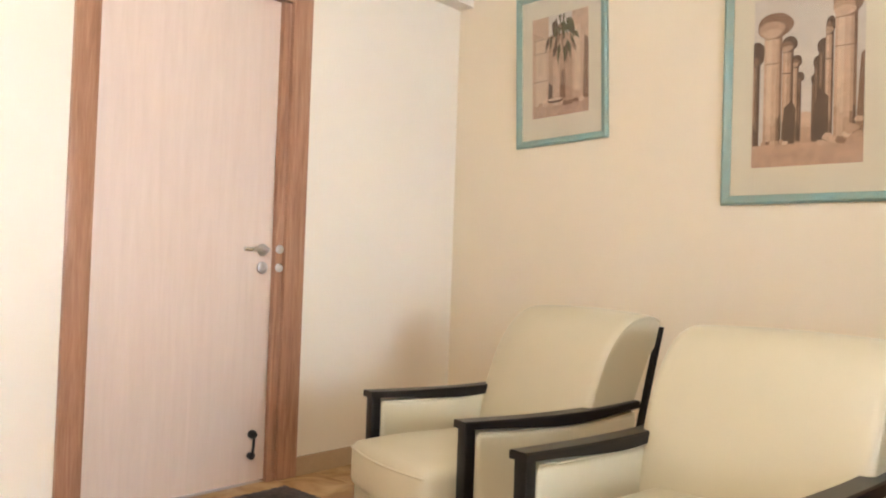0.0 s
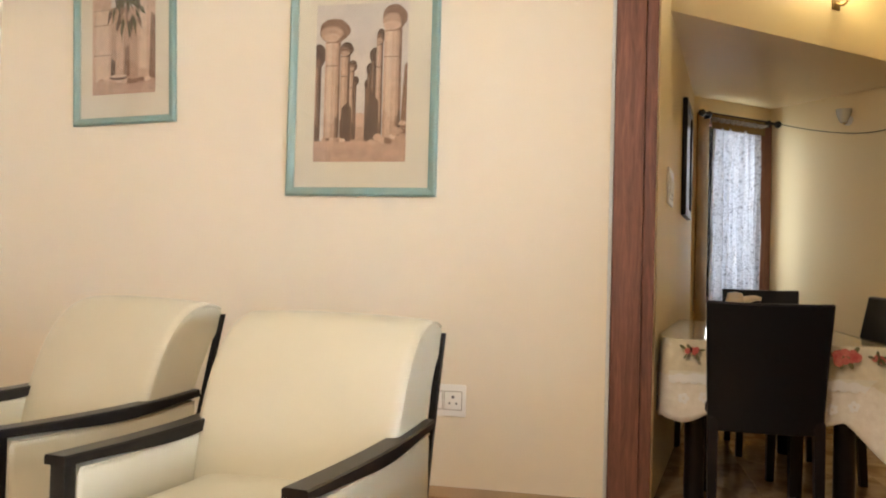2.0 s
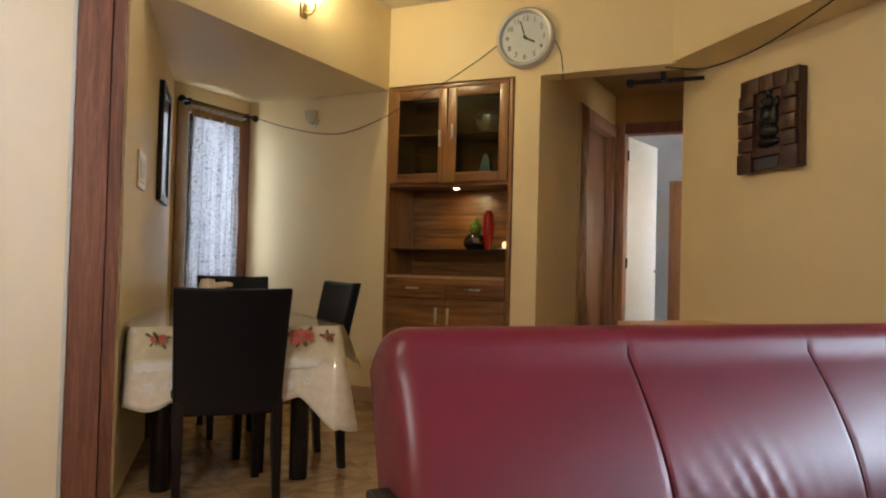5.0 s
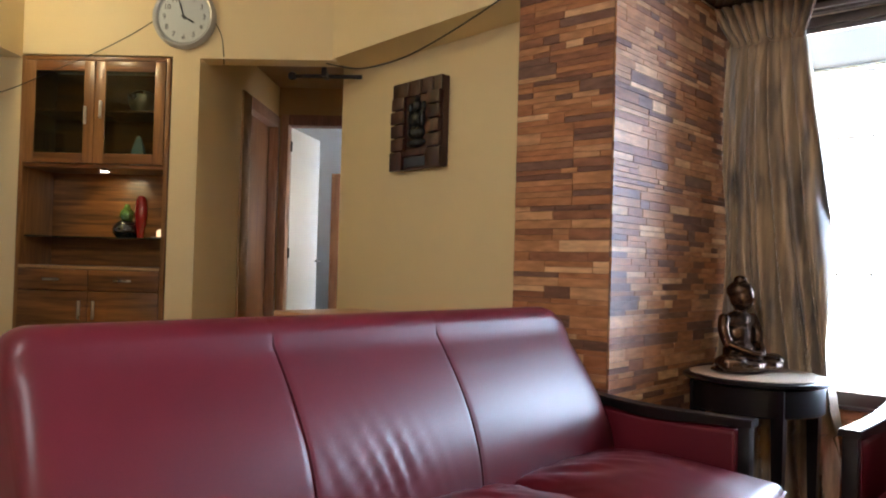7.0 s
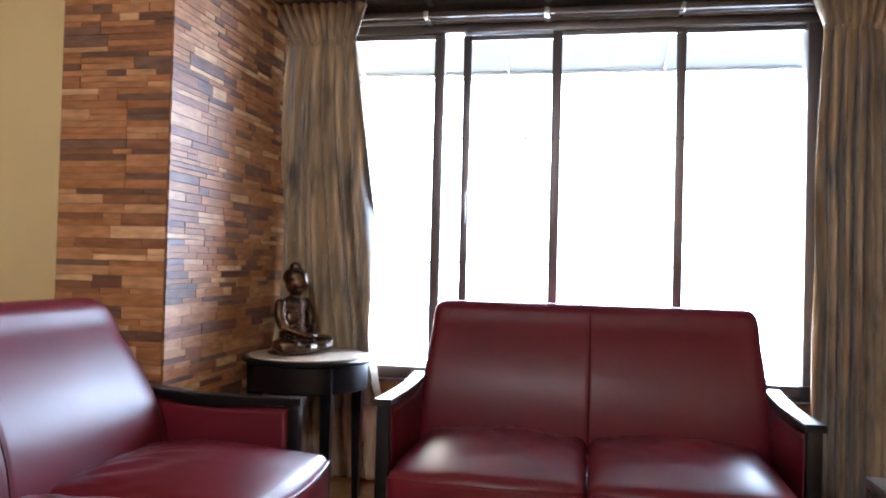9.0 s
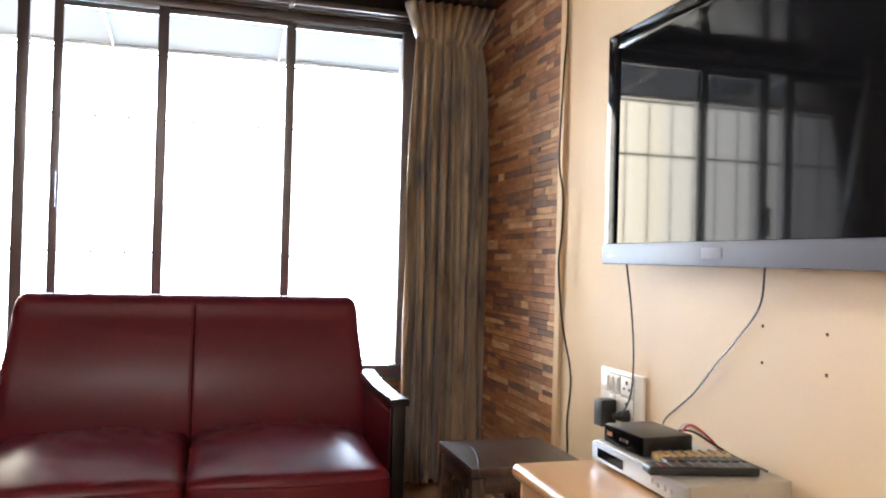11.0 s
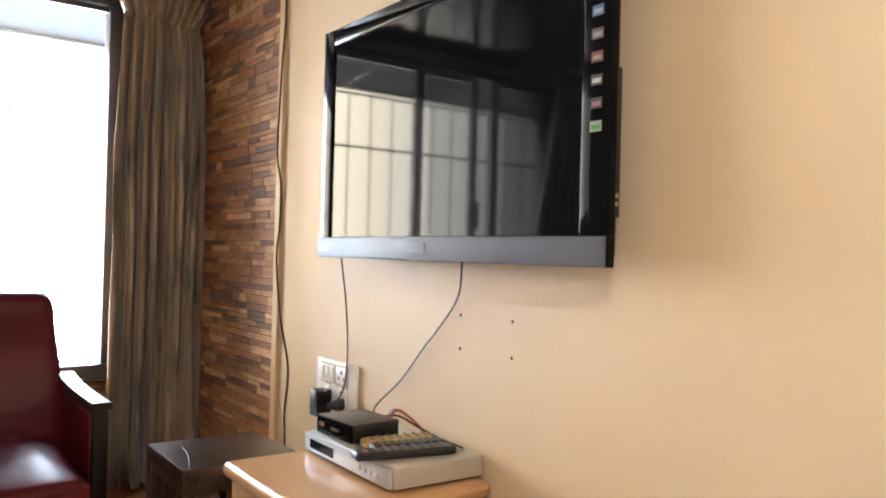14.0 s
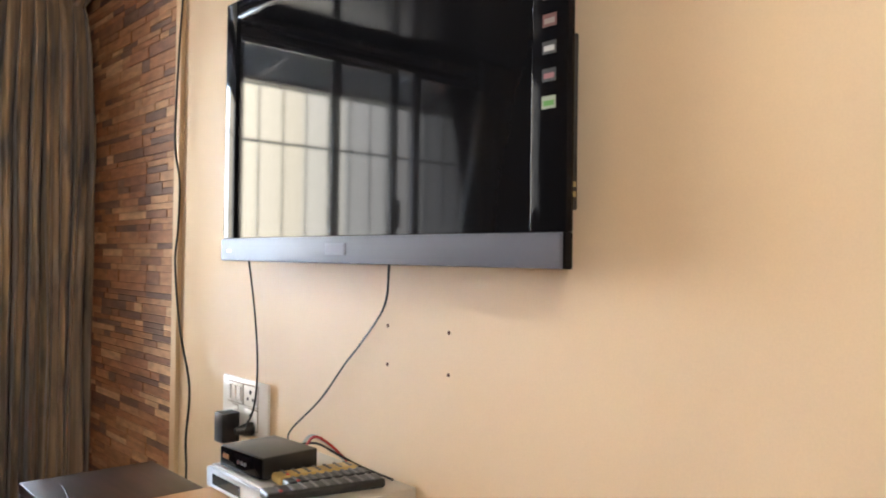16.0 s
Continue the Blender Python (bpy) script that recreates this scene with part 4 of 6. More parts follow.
def blob(x, y, z, sx, sy, sz, m=Matrix()):
    g2 = bmesh.new()
    bmesh.ops.create_uvsphere(g2, u_segments=20, v_segments=14, radius=1)
    g2.transform(m @ Matrix.Translation((x, y, z)) @ Matrix.Diagonal((sx, sy, sz, 1)))
    me2 = bpy.data.meshes.new("b")
    g2.to_mesh(me2)
    g2.free()
    bm.from_mesh(me2)
    bpy.data.meshes.remove(me2)


# seated figure looking along -y; crossed legs, hands in the lap
blob(0, 0.0, 0.035, 0.105, 0.075, 0.036)
blob(0, 0.01, 0.075, 0.062, 0.048, 0.05)
blob(0, 0.012, 0.135, 0.052, 0.036, 0.055)
blob(0, 0.014, 0.185, 0.066, 0.036, 0.042)
blob(0, 0.008, 0.228, 0.020, 0.020, 0.028)
blob(0, 0.002, 0.272, 0.040, 0.043, 0.048)
blob(0, 0.010, 0.296, 0.044, 0.046, 0.040)
blob(0, 0.010, 0.338, 0.022, 0.022, 0.018)
blob(0, -0.036, 0.268, 0.006, 0.008, 0.010)
for s in (-1, 1):
    blob(s * 0.036, 0.008, 0.262, 0.006, 0.010, 0.022)
    for k in range(9):
        q = k / 8
        blob(s * (0.072 + 0.012 * math.sin(q * 3)), 0.016 - 0.02 * q, 0.195 - 0.085 * q, 0.019, 0.019, 0.02)
    for k in range(8):
        q = k / 7
        blob(s * (0.080 - 0.055 * q), -0.006 - 0.055 * q, 0.106 - 0.030 * q, 0.015, 0.015, 0.014)
    for k in range(9):
        q = k / 8
        blob(s * (0.045 + 0.075 * q), 0.0 - 0.055 * math.sin(q * 2.4), 0.040 + 0.004 * q, 0.034 - 0.008 * q, 0.034, 0.032 - 0.006 * q)
    for k in range(9):
        q = k / 8
        blob(s * (0.118 - 0.150 * q), -0.050 - 0.035 * math.sin(q * 3.1), 0.030 + 0.006 * q, 0.026 - 0.008 * q, 0.022, 0.022 - 0.006 * q)
blob(0, -0.062, 0.072, 0.032, 0.022, 0.012)
blob(0, 0.005, 0.010, 0.115, 0.08, 0.014)
st = ob_of("statue", bm, M_BRZ)
st.matrix_world = pose(3.045, 1.060, 0.597, 0, 0, -18) @ Matrix.Diagonal((1.12, 1.12, 1.03, 1))
rm = st.modifiers.new("fuse", 'REMESH')
rm.mode, rm.voxel_size, rm.use_smooth_shade = 'VOXEL', 0.0042, True
sm = st.modifiers.new("soften", 'SMOOTH')
sm.iterations = 4
tagged(st, "bronze seated figure statue on the round side table", "statue")

# ---------------------------------------------------------------- television wall
tv = thing("television", pose(0.969, -1.223, 0.985), "wall-mounted flat television with silver lower bar", "television")
TW, TH = 1.093, 0.642
part("housing", bx(0.022, TW - 0.022, -0.040, -0.012, 0.02, TH - 0.012, bev=0.006), M_PLASTB, tv)
part("rear_cover", bx(0.12, TW - 0.12, -0.086, -0.0405, 0.10, TH - 0.10, bev=0.012), M_PLASTB, tv)
part("bezel_side", bx(0, 0.072, -0.012, 0.006, 0.056, TH, bev=0.004), M_GLOSSB, tv)
part("bezel_side", bx(TW - 0.055, TW, -0.012, 0.006, 0.056, TH, bev=0.0015), M_GLOSSB, tv)
part("bezel_top", bx(0.0725, TW - 0.0555, -0.012, 0.006, TH - 0.045, TH, bev=0.004), M_GLOSSB, tv)
part("screen", bx(0.073, TW - 0.056, -0.010, 0.001, 0.057, TH - 0.0455), M_SCREEN, tv, "dark glossy screen")
part("side_edge", bx(0, 0.0060, -0.011, 0.006, 0, 0.0555, bev=0.002), M_GLOSSB, tv)
part("lower_bar", bx(0.0065, TW + 0.004, -0.011, 0.012, 0, 0.0555, bev=0.006), mat("grey_satin_plastic", (0.15, 0.16, 0.20), 0.42, 0.0, var=0.06, bump=0.02, spec=0.15), tv, "silver-grey plastic lower bar")
part("badge", bx(TW * 0.505, TW * 0.57, 0.0125, 0.0150, 0.018, 0.042, bev=0.0008), mat("pale_badge", (0.24, 0.25, 0.30), 0.5, bump=0, spec=0.08), tv, "small plain metal badge")
part("power_mark", bx(TW - 0.055, TW - 0.035, 0.0122, 0.0130, 0.022, 0.026), M_STEEL, tv)
cols = ((0.30, 0.36, 0.26), (0.03, 0.03, 0.03), (0.03, 0.03, 0.03), (0.16, 0.06, 0.045), (0.12, 0.09, 0.08), (0.07, 0.15, 0.30), (0.03, 0.03, 0.03), (0.10, 0.09, 0.09))
accents = ((0.10, 0.30, 0.06), (0.30, 0.12, 0.12), (0.45, 0.45, 0.43), (0.30, 0.24, 0.20), (0.30, 0.28, 0.26), (0.35, 0.38, 0.42), (0.30, 0.30, 0.30), (0.25, 0.25, 0.25))
for k in range(8):
    z = 0.242 + 0.0415 * k
    part("sticker", bx(0.022, 0.049, 0.0062, 0.0070, z, z + 0.019), mat("sticker_base", cols[k], 0.4, var=0.1, bump=0), tv, "small coloured feature sticker")
    part("sticker_mark", bx(0.025, 0.045, 0.0071, 0.0076, z + 0.004, z + 0.012), mat("sticker_mark_colour", accents[k], 0.4, var=0.1, bump=0), tv)
part("side_plate", bx(0.014, 0.0218, -0.038, -0.014, 0.09, 0.36, bev=0.003), M_PLASTB, tv)
for z in (0.11, 0.125):
    part("side_port", bx(0.012, 0.0145, -0.032, -0.022, z, z + 0.008), mat("port_brass", (0.6, 0.5, 0.25), 0.3, 0.8, bump=0), tv)
part("wall_bracket", bx(0.3, TW - 0.3, -0.0905, -0.0865, 0.15, 0.45), M_STEEL, tv)

u = thing("tv_unit", pose(1.385, -1.310, 0), "honey beech low cabinet with rounded top edges", "cabinet")
part("top", pad(bmesh.new(), -0.012, 0.452, 0.0, 0.452, 0.462, 0.500, r=0.0185, nx=4), M_UNIT, u)
part("side_panel", bx(0.0, 0.018, 0.01, 0.428, 0.0, 0.461, bev=0.002), M_UNIT, u)
part("side_panel", bx(0.422, 0.440, 0.01, 0.428, 0.0, 0.461, bev=0.002), M_UNIT, u)
part("back_panel", bx(0.0185, 0.4215, 0.01, 0.02, 0.0, 0.461), M_UNIT, u)
part("plinth", bx(0.0185, 0.4215, 0.36, 0.375, 0.0, 0.06), M_UNIT, u)
for k in range(2):
    dr = part("door", bx(0.020 + 0.2005 * k, 0.219 + 0.2005 * k, 0.410, 0.428, 0.065, 0.458, bev=0.003), M_UNIT, u)
    part("knob", lathe(bmesh.new(), [(0, 0), (0.008, 0), (0.006, 0.01), (0.012, 0.02), (0, 0.026)], 14, Matrix.Translation((0.20 + 0.04 * k, 0.428, 0.30)) @ pose(0, 0, 0, -90, 0, 0)), M_STEEL, dr)

s = thing("stool_table", pose(2.245, -1.015, 0), "worn dark timber low table with diagonal side slats", "side table")
part("top", bx(-0.165, 0.165, -0.17, 0.17, 0.392, 0.42, bev=0.005), M_DARKT, s)
for sx in (-1, 1):
    part("apron", bx(sx * 0.146 - 0.010, sx * 0.146 + 0.010, -0.128, 0.128, 0.345, 0.391, bev=0.003), M_DARKT, s)
    part("stretcher", bx(sx * 0.146 - 0.010, sx * 0.146 + 0.010, -0.128, 0.128, 0.05, 0.085, bev=0.003), M_DARKT, s)
    part("apron", bx(-0.128, 0.128, sx * 0.150 - 0.010, sx * 0.150 + 0.010, 0.345, 0.391, bev=0.003), M_DARKT, s)
    part("stretcher", bx(-0.128, 0.128, sx * 0.150 - 0.010, sx * 0.150 + 0.010, 0.05, 0.085, bev=0.003), M_DARKT, s)
    for sy in (-1, 1):
        part("leg", bx(sx * 0.146 - 0.018, sx * 0.146 + 0.018, sy * 0.150 - 0.018, sy * 0.150 + 0.018, 0, 0.391, bev=0.004), M_DARKT, s)
        part("slat", loft(bmesh.new(), [[Vector((sx * 0.146 + dx, sy * y + dy, z)) for dx, dy in ((-0.007, -0.012), (0.007, -0.012), (0.007, 0.012), (-0.007, 0.012))] for y, z in ((0.020, 0.346), (0.112, 0.086))]), M_DARKT, s)
        part("slat", loft(bmesh.new(), [[Vector((sy * y + dy, sx * 0.150 + dx, z)) for dx, dy in ((-0.007, -0.012), (0.007, -0.012), (0.007, 0.012), (-0.007, 0.012))] for y, z in ((0.020, 0.346), (0.112, 0.086))]), M_DARKT, s)

dv = thing("disc_player", pose(1.400, -1.302, 0.5005, 0, 0, -1), "slim silver disc player on the low cabinet", "disc player")
part("body", bx(0, 0.41, 0, 0.235, 0.006, 0.052, bev=0.004), mat("champagne_silver_case", (0.56, 0.53, 0.47), 0.36, 0.35, var=0.08, bump=0.02), dv)
part("front_panel", bx(0.002, 0.408, 0.2352, 0.247, 0.008, 0.050, bev=0.006), mat("bright_silver_front", (0.62, 0.64, 0.67), 0.3, 0.4, var=0.05, bump=0), dv)
part("display_window", bx(0.25, 0.375, 0.2472, 0.2482, 0.018, 0.040), M_GLOSSB, dv)
for k in range(4):
    part("button", lathe(bmesh.new(), [(0, 0), (0.006, 0), (0.006, 0.003), (0, 0.004)], 12, Matrix.Translation((0.05 + 0.025 * k, 0.247, 0.028)) @ pose(0, 0, 0, -90, 0, 0)), M_STEEL, dv)
part("side_screw", lathe(bmesh.new(), [(0, 0), (0.006, 0), (0.005, 0.002), (0, 0.002)], 12, Matrix.Translation((0, 0.1, 0.028)) @ pose(0, 0, 0, 0, -90, 0)), M_STEEL, dv)
for x in (0.03, 0.38):
    for y in (0.03, 0.21):
        part("foot", lathe(bmesh.new(), [(0, 0), (0.012, 0), (0.012, 0.006), (0, 0.006)], 12, Matrix.Translation((x, y, 0))), M_PLASTB, dv)
sb = thing("set_top_box", pose(1.622, -1.218, 0.5530, 0, 0, 3), "black set-top box stacked on the disc player", "set-top box")
part("body", bx(0, 0.162, 0, 0.13, 0.003, 0.047, bev=0.004), M_PLASTB, sb)
part("front_panel", bx(0.002, 0.160, 0.1305, 0.134, 0.004, 0.045, bev=0.002), M_GLOSSB, sb)
for k in range(3):
    part("button", lathe(bmesh.new(), [(0, 0), (0.004, 0), (0.004, 0.002), (0, 0.0025)], 10, Matrix.Translation((0.06 + 0.013 * k, 0.134, 0.024)) @ pose(0, 0, 0, -90, 0, 0)), M_STEEL, sb)
part("front_mark", bx(0.125, 0.148, 0.1342, 0.1348, 0.022, 0.032), mat("dull_amber_mark", (0.35, 0.16, 0.05), 0.5, bump=0), sb)


def remote(m, w, l, colour, label, keys=(4, 9)):
    root = thing("remote_control", m, label, "remote control")
    part("body", pad(bmesh.new(), 0, w, 0, l, 0, 0.018, r=0.006, nx=4), colour, root)
    for i in range(keys[0]):
        for j in range(keys[1]):
            x, y = w * (0.18 + 0.64 * i / (keys[0] - 1)), l * (0.10 + 0.78 * j / (keys[1] - 1))
            c = M_KEYR if (i, j) == (0, keys[1] - 1) else M_KEYS
            part("key", bx(x - 0.004, x + 0.004, y - 0.003, y + 0.003, 0.0178, 0.0205, bev=0.001), c, root)
    return root


M_KEYS = mat("grey_rubber_keys", (0.20, 0.20, 0.20), 0.6, bump=0)
M_KEYR = mat("red_rubber_key", (0.5, 0.05, 0.04), 0.6, bump=0)
remote(pose(1.432, -1.252, 0.5535, 0, 0, -13), 0.050, 0.235, M_PLASTB, "long black remote control on the disc player")
remote(pose(1.488, -1.262, 0.5535, 0, 0, -11), 0.042, 0.175, M_PLASTB, "short black remote control on the disc player")
remote(pose(1.545, -1.270, 0.5535, 0, 0, -8), 0.042, 0.175, mat("yellowed_plastic_wrap", (0.52, 0.36, 0.12), 0.4, bump=0.1), "yellowed plastic-wrapped remote control on the disc player", (3, 7))

sw = plate(pose(2.226, -1.313, 0.535, 0, 0, 180), 0.243, 0.140, (("switch", 0.035, 0.074, 0.026, 0.052), ("switch", 0.063, 0.074, 0.026, 0.052), ("switch", 0.091, 0.074, 0.026, 0.052), ("socket", 0.125, 0.074, 0.07, 0.052),
                                                            ("switch", 0.063, 0.014, 0.026, 0.052), ("socket", 0.125, 0.014, 0.07, 0.052)), "yellowed white switchboard with plugs under the television", "switchboard")
ad = thing("power_adapter", pose(2.135, -1.296, 0.512), "black power adapter plugged into the switchboard", "adapter")
part("body", bx(-0.024, 0.024, 0, 0.050, 0, 0.078, bev=0.005), M_PLASTB, ad)
pl = thing("plug", pose(2.05, -1.296, 0.555), "black plug in the switchboard", "plug")
part("body", lathe(bmesh.new(), [(0, 0), (0.018, 0), (0.016, 0.02), (0.008, 0.045), (0, 0.045)], 14, pose(0, 0, 0, -90, 0, 0)), M_PLASTB, pl)

holes = thing("screw_holes", pose(0, -1.3145, 0), "four old rusty screw holes in the wall", "screw hole")
M_RUST = mat("rusty_hole", (0.10, 0.035, 0.02), 0.8, bump=0)
for x in (1.513, 1.326):
    for z in (0.858, 0.778):
        part("hole", lathe(bmesh.new(), [(0.0, 0.0), (0.0038, 0.0), (0.0038, 0.0012), (0.0022, 0.0012), (0.0, 0.0004)], 12, Matrix.Translation((x, 0, z)) @ pose(0, 0, 0, -90, 0, 0)), M_RUST, holes)


def cable(pts, label, r=0.0023, n=8):
    ob = ob_of("cable", tube(bmesh.new(), spline(pts, n), r, 6), M_CABLE)
    return tagged(ob, label, "cable")


cable([(2.030, -1.270, 0.99), (2.030, -1.290, 0.85), (2.028, -1.298, 0.72), (2.026, -1.290, 0.62), (2.022, -1.262, 0.56)], "thin black cable hanging from the television to the plug")
cable([(1.455, -1.270, 0.99), (1.508, -1.300, 0.90), (1.595, -1.306, 0.815), (1.650, -1.304, 0.765), (1.745, -1.302, 0.672), (1.84, -1.285, 0.590), (1.75, -1.225, 0.580)], "thin black cable hanging from the television to the set-top box")
cable([(2.500, -1.280, 2.060), (2.476, -1.280, 1.811), (2.498, -1.280, 1.622), (2.518, -1.280, 1.343), (2.480, -1.280, 1.217), (2.484, -1.280, 1.078), (2.502, -1.280, 0.973), (2.461, -1.280, 0.783), (2.389, -1.280, 0.620), (2.407, -1.280, 0.466), (2.403, -1.280, 0.340), (2.470, -1.280, 0.100)],
      "thin black cable hanging down beside the brick cladding", 0.0034)
cable([(1.72, -1.20, 0.585), (1.66, -1.235, 0.600), (1.61, -1.255, 0.585), (1.56, -1.285, 0.562), (1.46, -1.29, 0.556)], "thin black cable behind the set-top box", 0.0025)
cable([(2.31, -0.92, 0.421), (2.2, -0.90, 0.424), (2.06, -0.86, 0.40), (2.03, -0.88, 0.20), (2.02, -0.95, 0.01)], "thin black cable trailing over the low table", 0.0016)
for c, off in (((0.5, 0.04, 0.03), 0.0), ((0.6, 0.58, 0.52), 0.014)):
    ob = ob_of("audio_lead", tube(bmesh.new(), spline([(1.68 + off, -1.215, 0.575), (1.665 + off, -1.235, 0.612), (1.635 + off, -1.255, 0.600), (1.60 + off, -1.280, 0.565)], 6), 0.003, 6), mat("lead_colour", c, 0.4, bump=0))
    tagged(ob, "red audio lead behind the set-top box" if c[0] > c[1] * 3 else "white audio lead behind the set-top box", "cable")
structure("brick_trim", bx(2.532, 2.572, -1.3145, -1.300, 0, 2.064, bev=0.003), mat("beige_trim_paint", (0.66, 0.47, 0.27), 0.45, var=0.1, bump=0.05), "beige timber trim strip beside the brick cladding", "trim")

# ---------------------------------------------------------------- built-in cabinet
cb = thing("wall_cabinet", NE @ pose(0.036, 0, 0), "teak built-in crockery cabinet with lit niche and glazed doors", "cabinet")
CW2, CZ = 0.948, 2.222
part("side_panel", bx(0, 0.026, -0.012, 0.38, 0, CZ, bev=0.002), M_TEAKV, cb)
part("side_panel", bx(CW2 - 0.026, CW2, -0.012, 0.38, 0, CZ, bev=0.002), M_TEAKV, cb)
part("top_panel", bx(0.0262, CW2 - 0.0262, -0.012, 0.38, CZ - 0.026, CZ, bev=0.002), M_TEAK, cb)
part("back_panel", bx(0.0262, CW2 - 0.0262, 0.362, 0.38, 0, CZ - 0.027), M_TEAK, cb, "streaked teak back panel")
part("niche_ceiling", bx(0.0264, CW2 - 0.0264, -0.004, 0.361, 1.522, 1.545, bev=0.002), M_TEAK, cb)
part("counter", bx(0.0264, CW2 - 0.0264, -0.016, 0.361, 0.885, 0.906, bev=0.003), M_TEAK, cb)
part("counter_edge", bx(0.0264, CW2 - 0.0264, -0.022, -0.0165, 0.887, 0.905, bev=0.002), mat("pale_edge_lipping", (0.45, 0.27, 0.12), 0.35, bump=0.02), cb)
part("niche_shelf", bx(0.03, CW2 - 0.03, 0.03, 0.36, 1.083, 1.091), mat("dark_glass_shelf", (0.02, 0.03, 0.025), 0.08, bump=0), cb, "dark glass niche shelf")
mid = CW2 / 2
for k in range(2):
    x0, x1 = (0.028, mid - 0.002) if k == 0 else (mid + 0.002, CW2 - 0.028)
    root = part("glazed_door", bx(x0, x0 + 0.066, -0.020, -0.002, 1.548, CZ - 0.030, bev=0.003), M_TEAKV, cb)
    part("stile", bx(x1 - 0.066, x1, -0.020, -0.002, 1.548, CZ - 0.030, bev=0.003), M_TEAKV, root)
    part("rail", bx(x0 + 0.0662, x1 - 0.0662, -0.020, -0.002, 1.548, 1.612, bev=0.003), M_TEAK, root)
    part("rail", bx(x0 + 0.0662, x1 - 0.0662, -0.020, -0.002, CZ - 0.094, CZ - 0.030, bev=0.003), M_TEAK, root)
    gl = part("glass", bx(x0 + 0.066, x1 - 0.066, -0.013, -0.009, 1.612, CZ - 0.094), M_GLASSC, root, "smoked glass pane")
    gl.visible_shadow = False
    hx = mid - 0.060 if k == 0 else mid + 0.036
    hz = 1.79 if k == 0 else 1.825
    part("handle", bx(hx, hx + 0.018, -0.040, -0.030, hz, hz + 0.115, bev=0.004), M_STEEL, root, "brushed steel pull handle")
    for zz in (hz + 0.012, hz + 0.095):
        part("handle_post", bx(hx + 0.004, hx + 0.014, -0.031, -0.019, zz, zz + 0.010), M_STEEL, root)
    part("inner_shelf", bx(x0 + 0.02, x1 - 0.02, 0.02, 0.36, 1.88, 1.892), M_TEAK, cb)
    dx0, dx1 = (0.028, mid - 0.002) if k == 0 else (mid + 0.002, CW2 - 0.028)
    dw = part("drawer", bx(dx0, dx1, -0.020, -0.002, 0.752, 0.882, bev=0.003), M_TEAK, cb)
    c = (dx0 + dx1) / 2
    part("handle", bx(c - 0.055, c + 0.055, -0.042, -0.032, 0.812, 0.826, bev=0.003), M_STEEL, dw, "brushed steel pull handle")
    for xx in (c - 0.045, c + 0.037):
        part("handle_post", bx(xx, xx + 0.008, -0.033, -0.019, 0.815, 0.823), M_STEEL, dw)
    ld = part("lower_door", bx(dx0, dx1, -0.020, -0.002, 0.10, 0.748, bev=0.003), M_TEAK, cb)
    hx = mid - 0.055 if k == 0 else mid + 0.035
    part("handle", bx(hx, hx + 0.018, -0.040, -0.030, 0.575, 0.690, bev=0.004), M_STEEL, ld, "brushed steel pull handle")
    for j in range(7):
        part("groove_strip", bx(dx0 + 0.004, dx1 - 0.004, -0.0215, -0.0195, 0.12 + 0.065 * j, 0.155 + 0.065 * j, bev=0.0008), M_TEAK, ld)
part("plinth", bx(0.027, CW2 - 0.027, 0.01, 0.03, 0, 0.098), M_TEAK, cb)
sp = part("downlight", lathe(bmesh.new(), [(0, 1.519), (0.026, 1.519), (0.034, 1.5215), (0.036, 1.5135), (0.028, 1.511), (0.024, 1.516), (0, 1.516)], 24, Matrix.Translation((0.50, 0.10, 0))), M_STEEL, cb, "small round steel downlight")
part("bulb", lathe(bmesh.new(), [(0, 1.5155), (0.022, 1.5155), (0.020, 1.509), (0, 1.507)], 20, Matrix.Translation((0.50, 0.10, 0))), glow("downlight_glow", (1.0, 0.85, 0.55), 30), sp)
lamp("niche_lamp", 'SPOT', NE @ Matrix.Translation((0.536, 0.10, 1.500)) @ pose(0, 0, 0, 38, 0, 0), 3.6, (1.0, 0.78, 0.34), radius=0.02, spot=110)

NI = NE @ pose(0.036, 0, 0)


def glassy(name, colour, rough=0.08):
    m2 = mat(name, colour, rough, var=0.1, bump=0.0, coat=0.6)
    m2.node_tree.nodes["Principled BSDF"].inputs["Transmission Weight"].default_value = 0.4
    return m2


def turned(name, m2, prof, material, label, cat, n=28):
    ob = ob_of(name, lathe(bmesh.new(), prof, n), material)
    ob.matrix_world = m2
    return tagged(ob, label, cat)


turned("vase", NI @ pose(0.715, 0.17, 1.0915), [(0, 0), (0.022, 0), (0.026, 0.04), (0.028, 0.07), (0.036, 0.085), (0.041, 0.15), (0.040, 0.20), (0.034, 0.245), (0.020, 0.272), (0, 0.280)], glassy("red_glaze", (0.40, 0.015, 0.012)), "tall red glazed vase in the niche", "vase")
turned("vase", NI @ pose(0.610, 0.20, 1.0915), [(0, 0), (0.06, 0), (0.085, 0.03), (0.088, 0.06), (0.065, 0.10), (0.036, 0.115), (0, 0.115)], glassy("black_glaze", (0.012, 0.012, 0.012)), "round black pot in the niche", "pot")
turned("vase", NI @ pose(0.610, 0.20, 1.2068), [(0, 0), (0.034, 0), (0.046, 0.030), (0.040, 0.060), (0.020, 0.080), (0.016, 0.105), (0, 0.105)], glassy("green_glaze", (0.10, 0.20, 0.02)), "small green glass ornament on the black pot", "ornament")
turned("saucer", NI @ pose(0.872, 0.10, 1.0915), [(0, 0), (0.035, 0), (0.055, 0.008), (0.053, 0.010), (0.03, 0.006), (0, 0.006)], M_MARBLE, "small cream saucer on the glass shelf", "saucer")
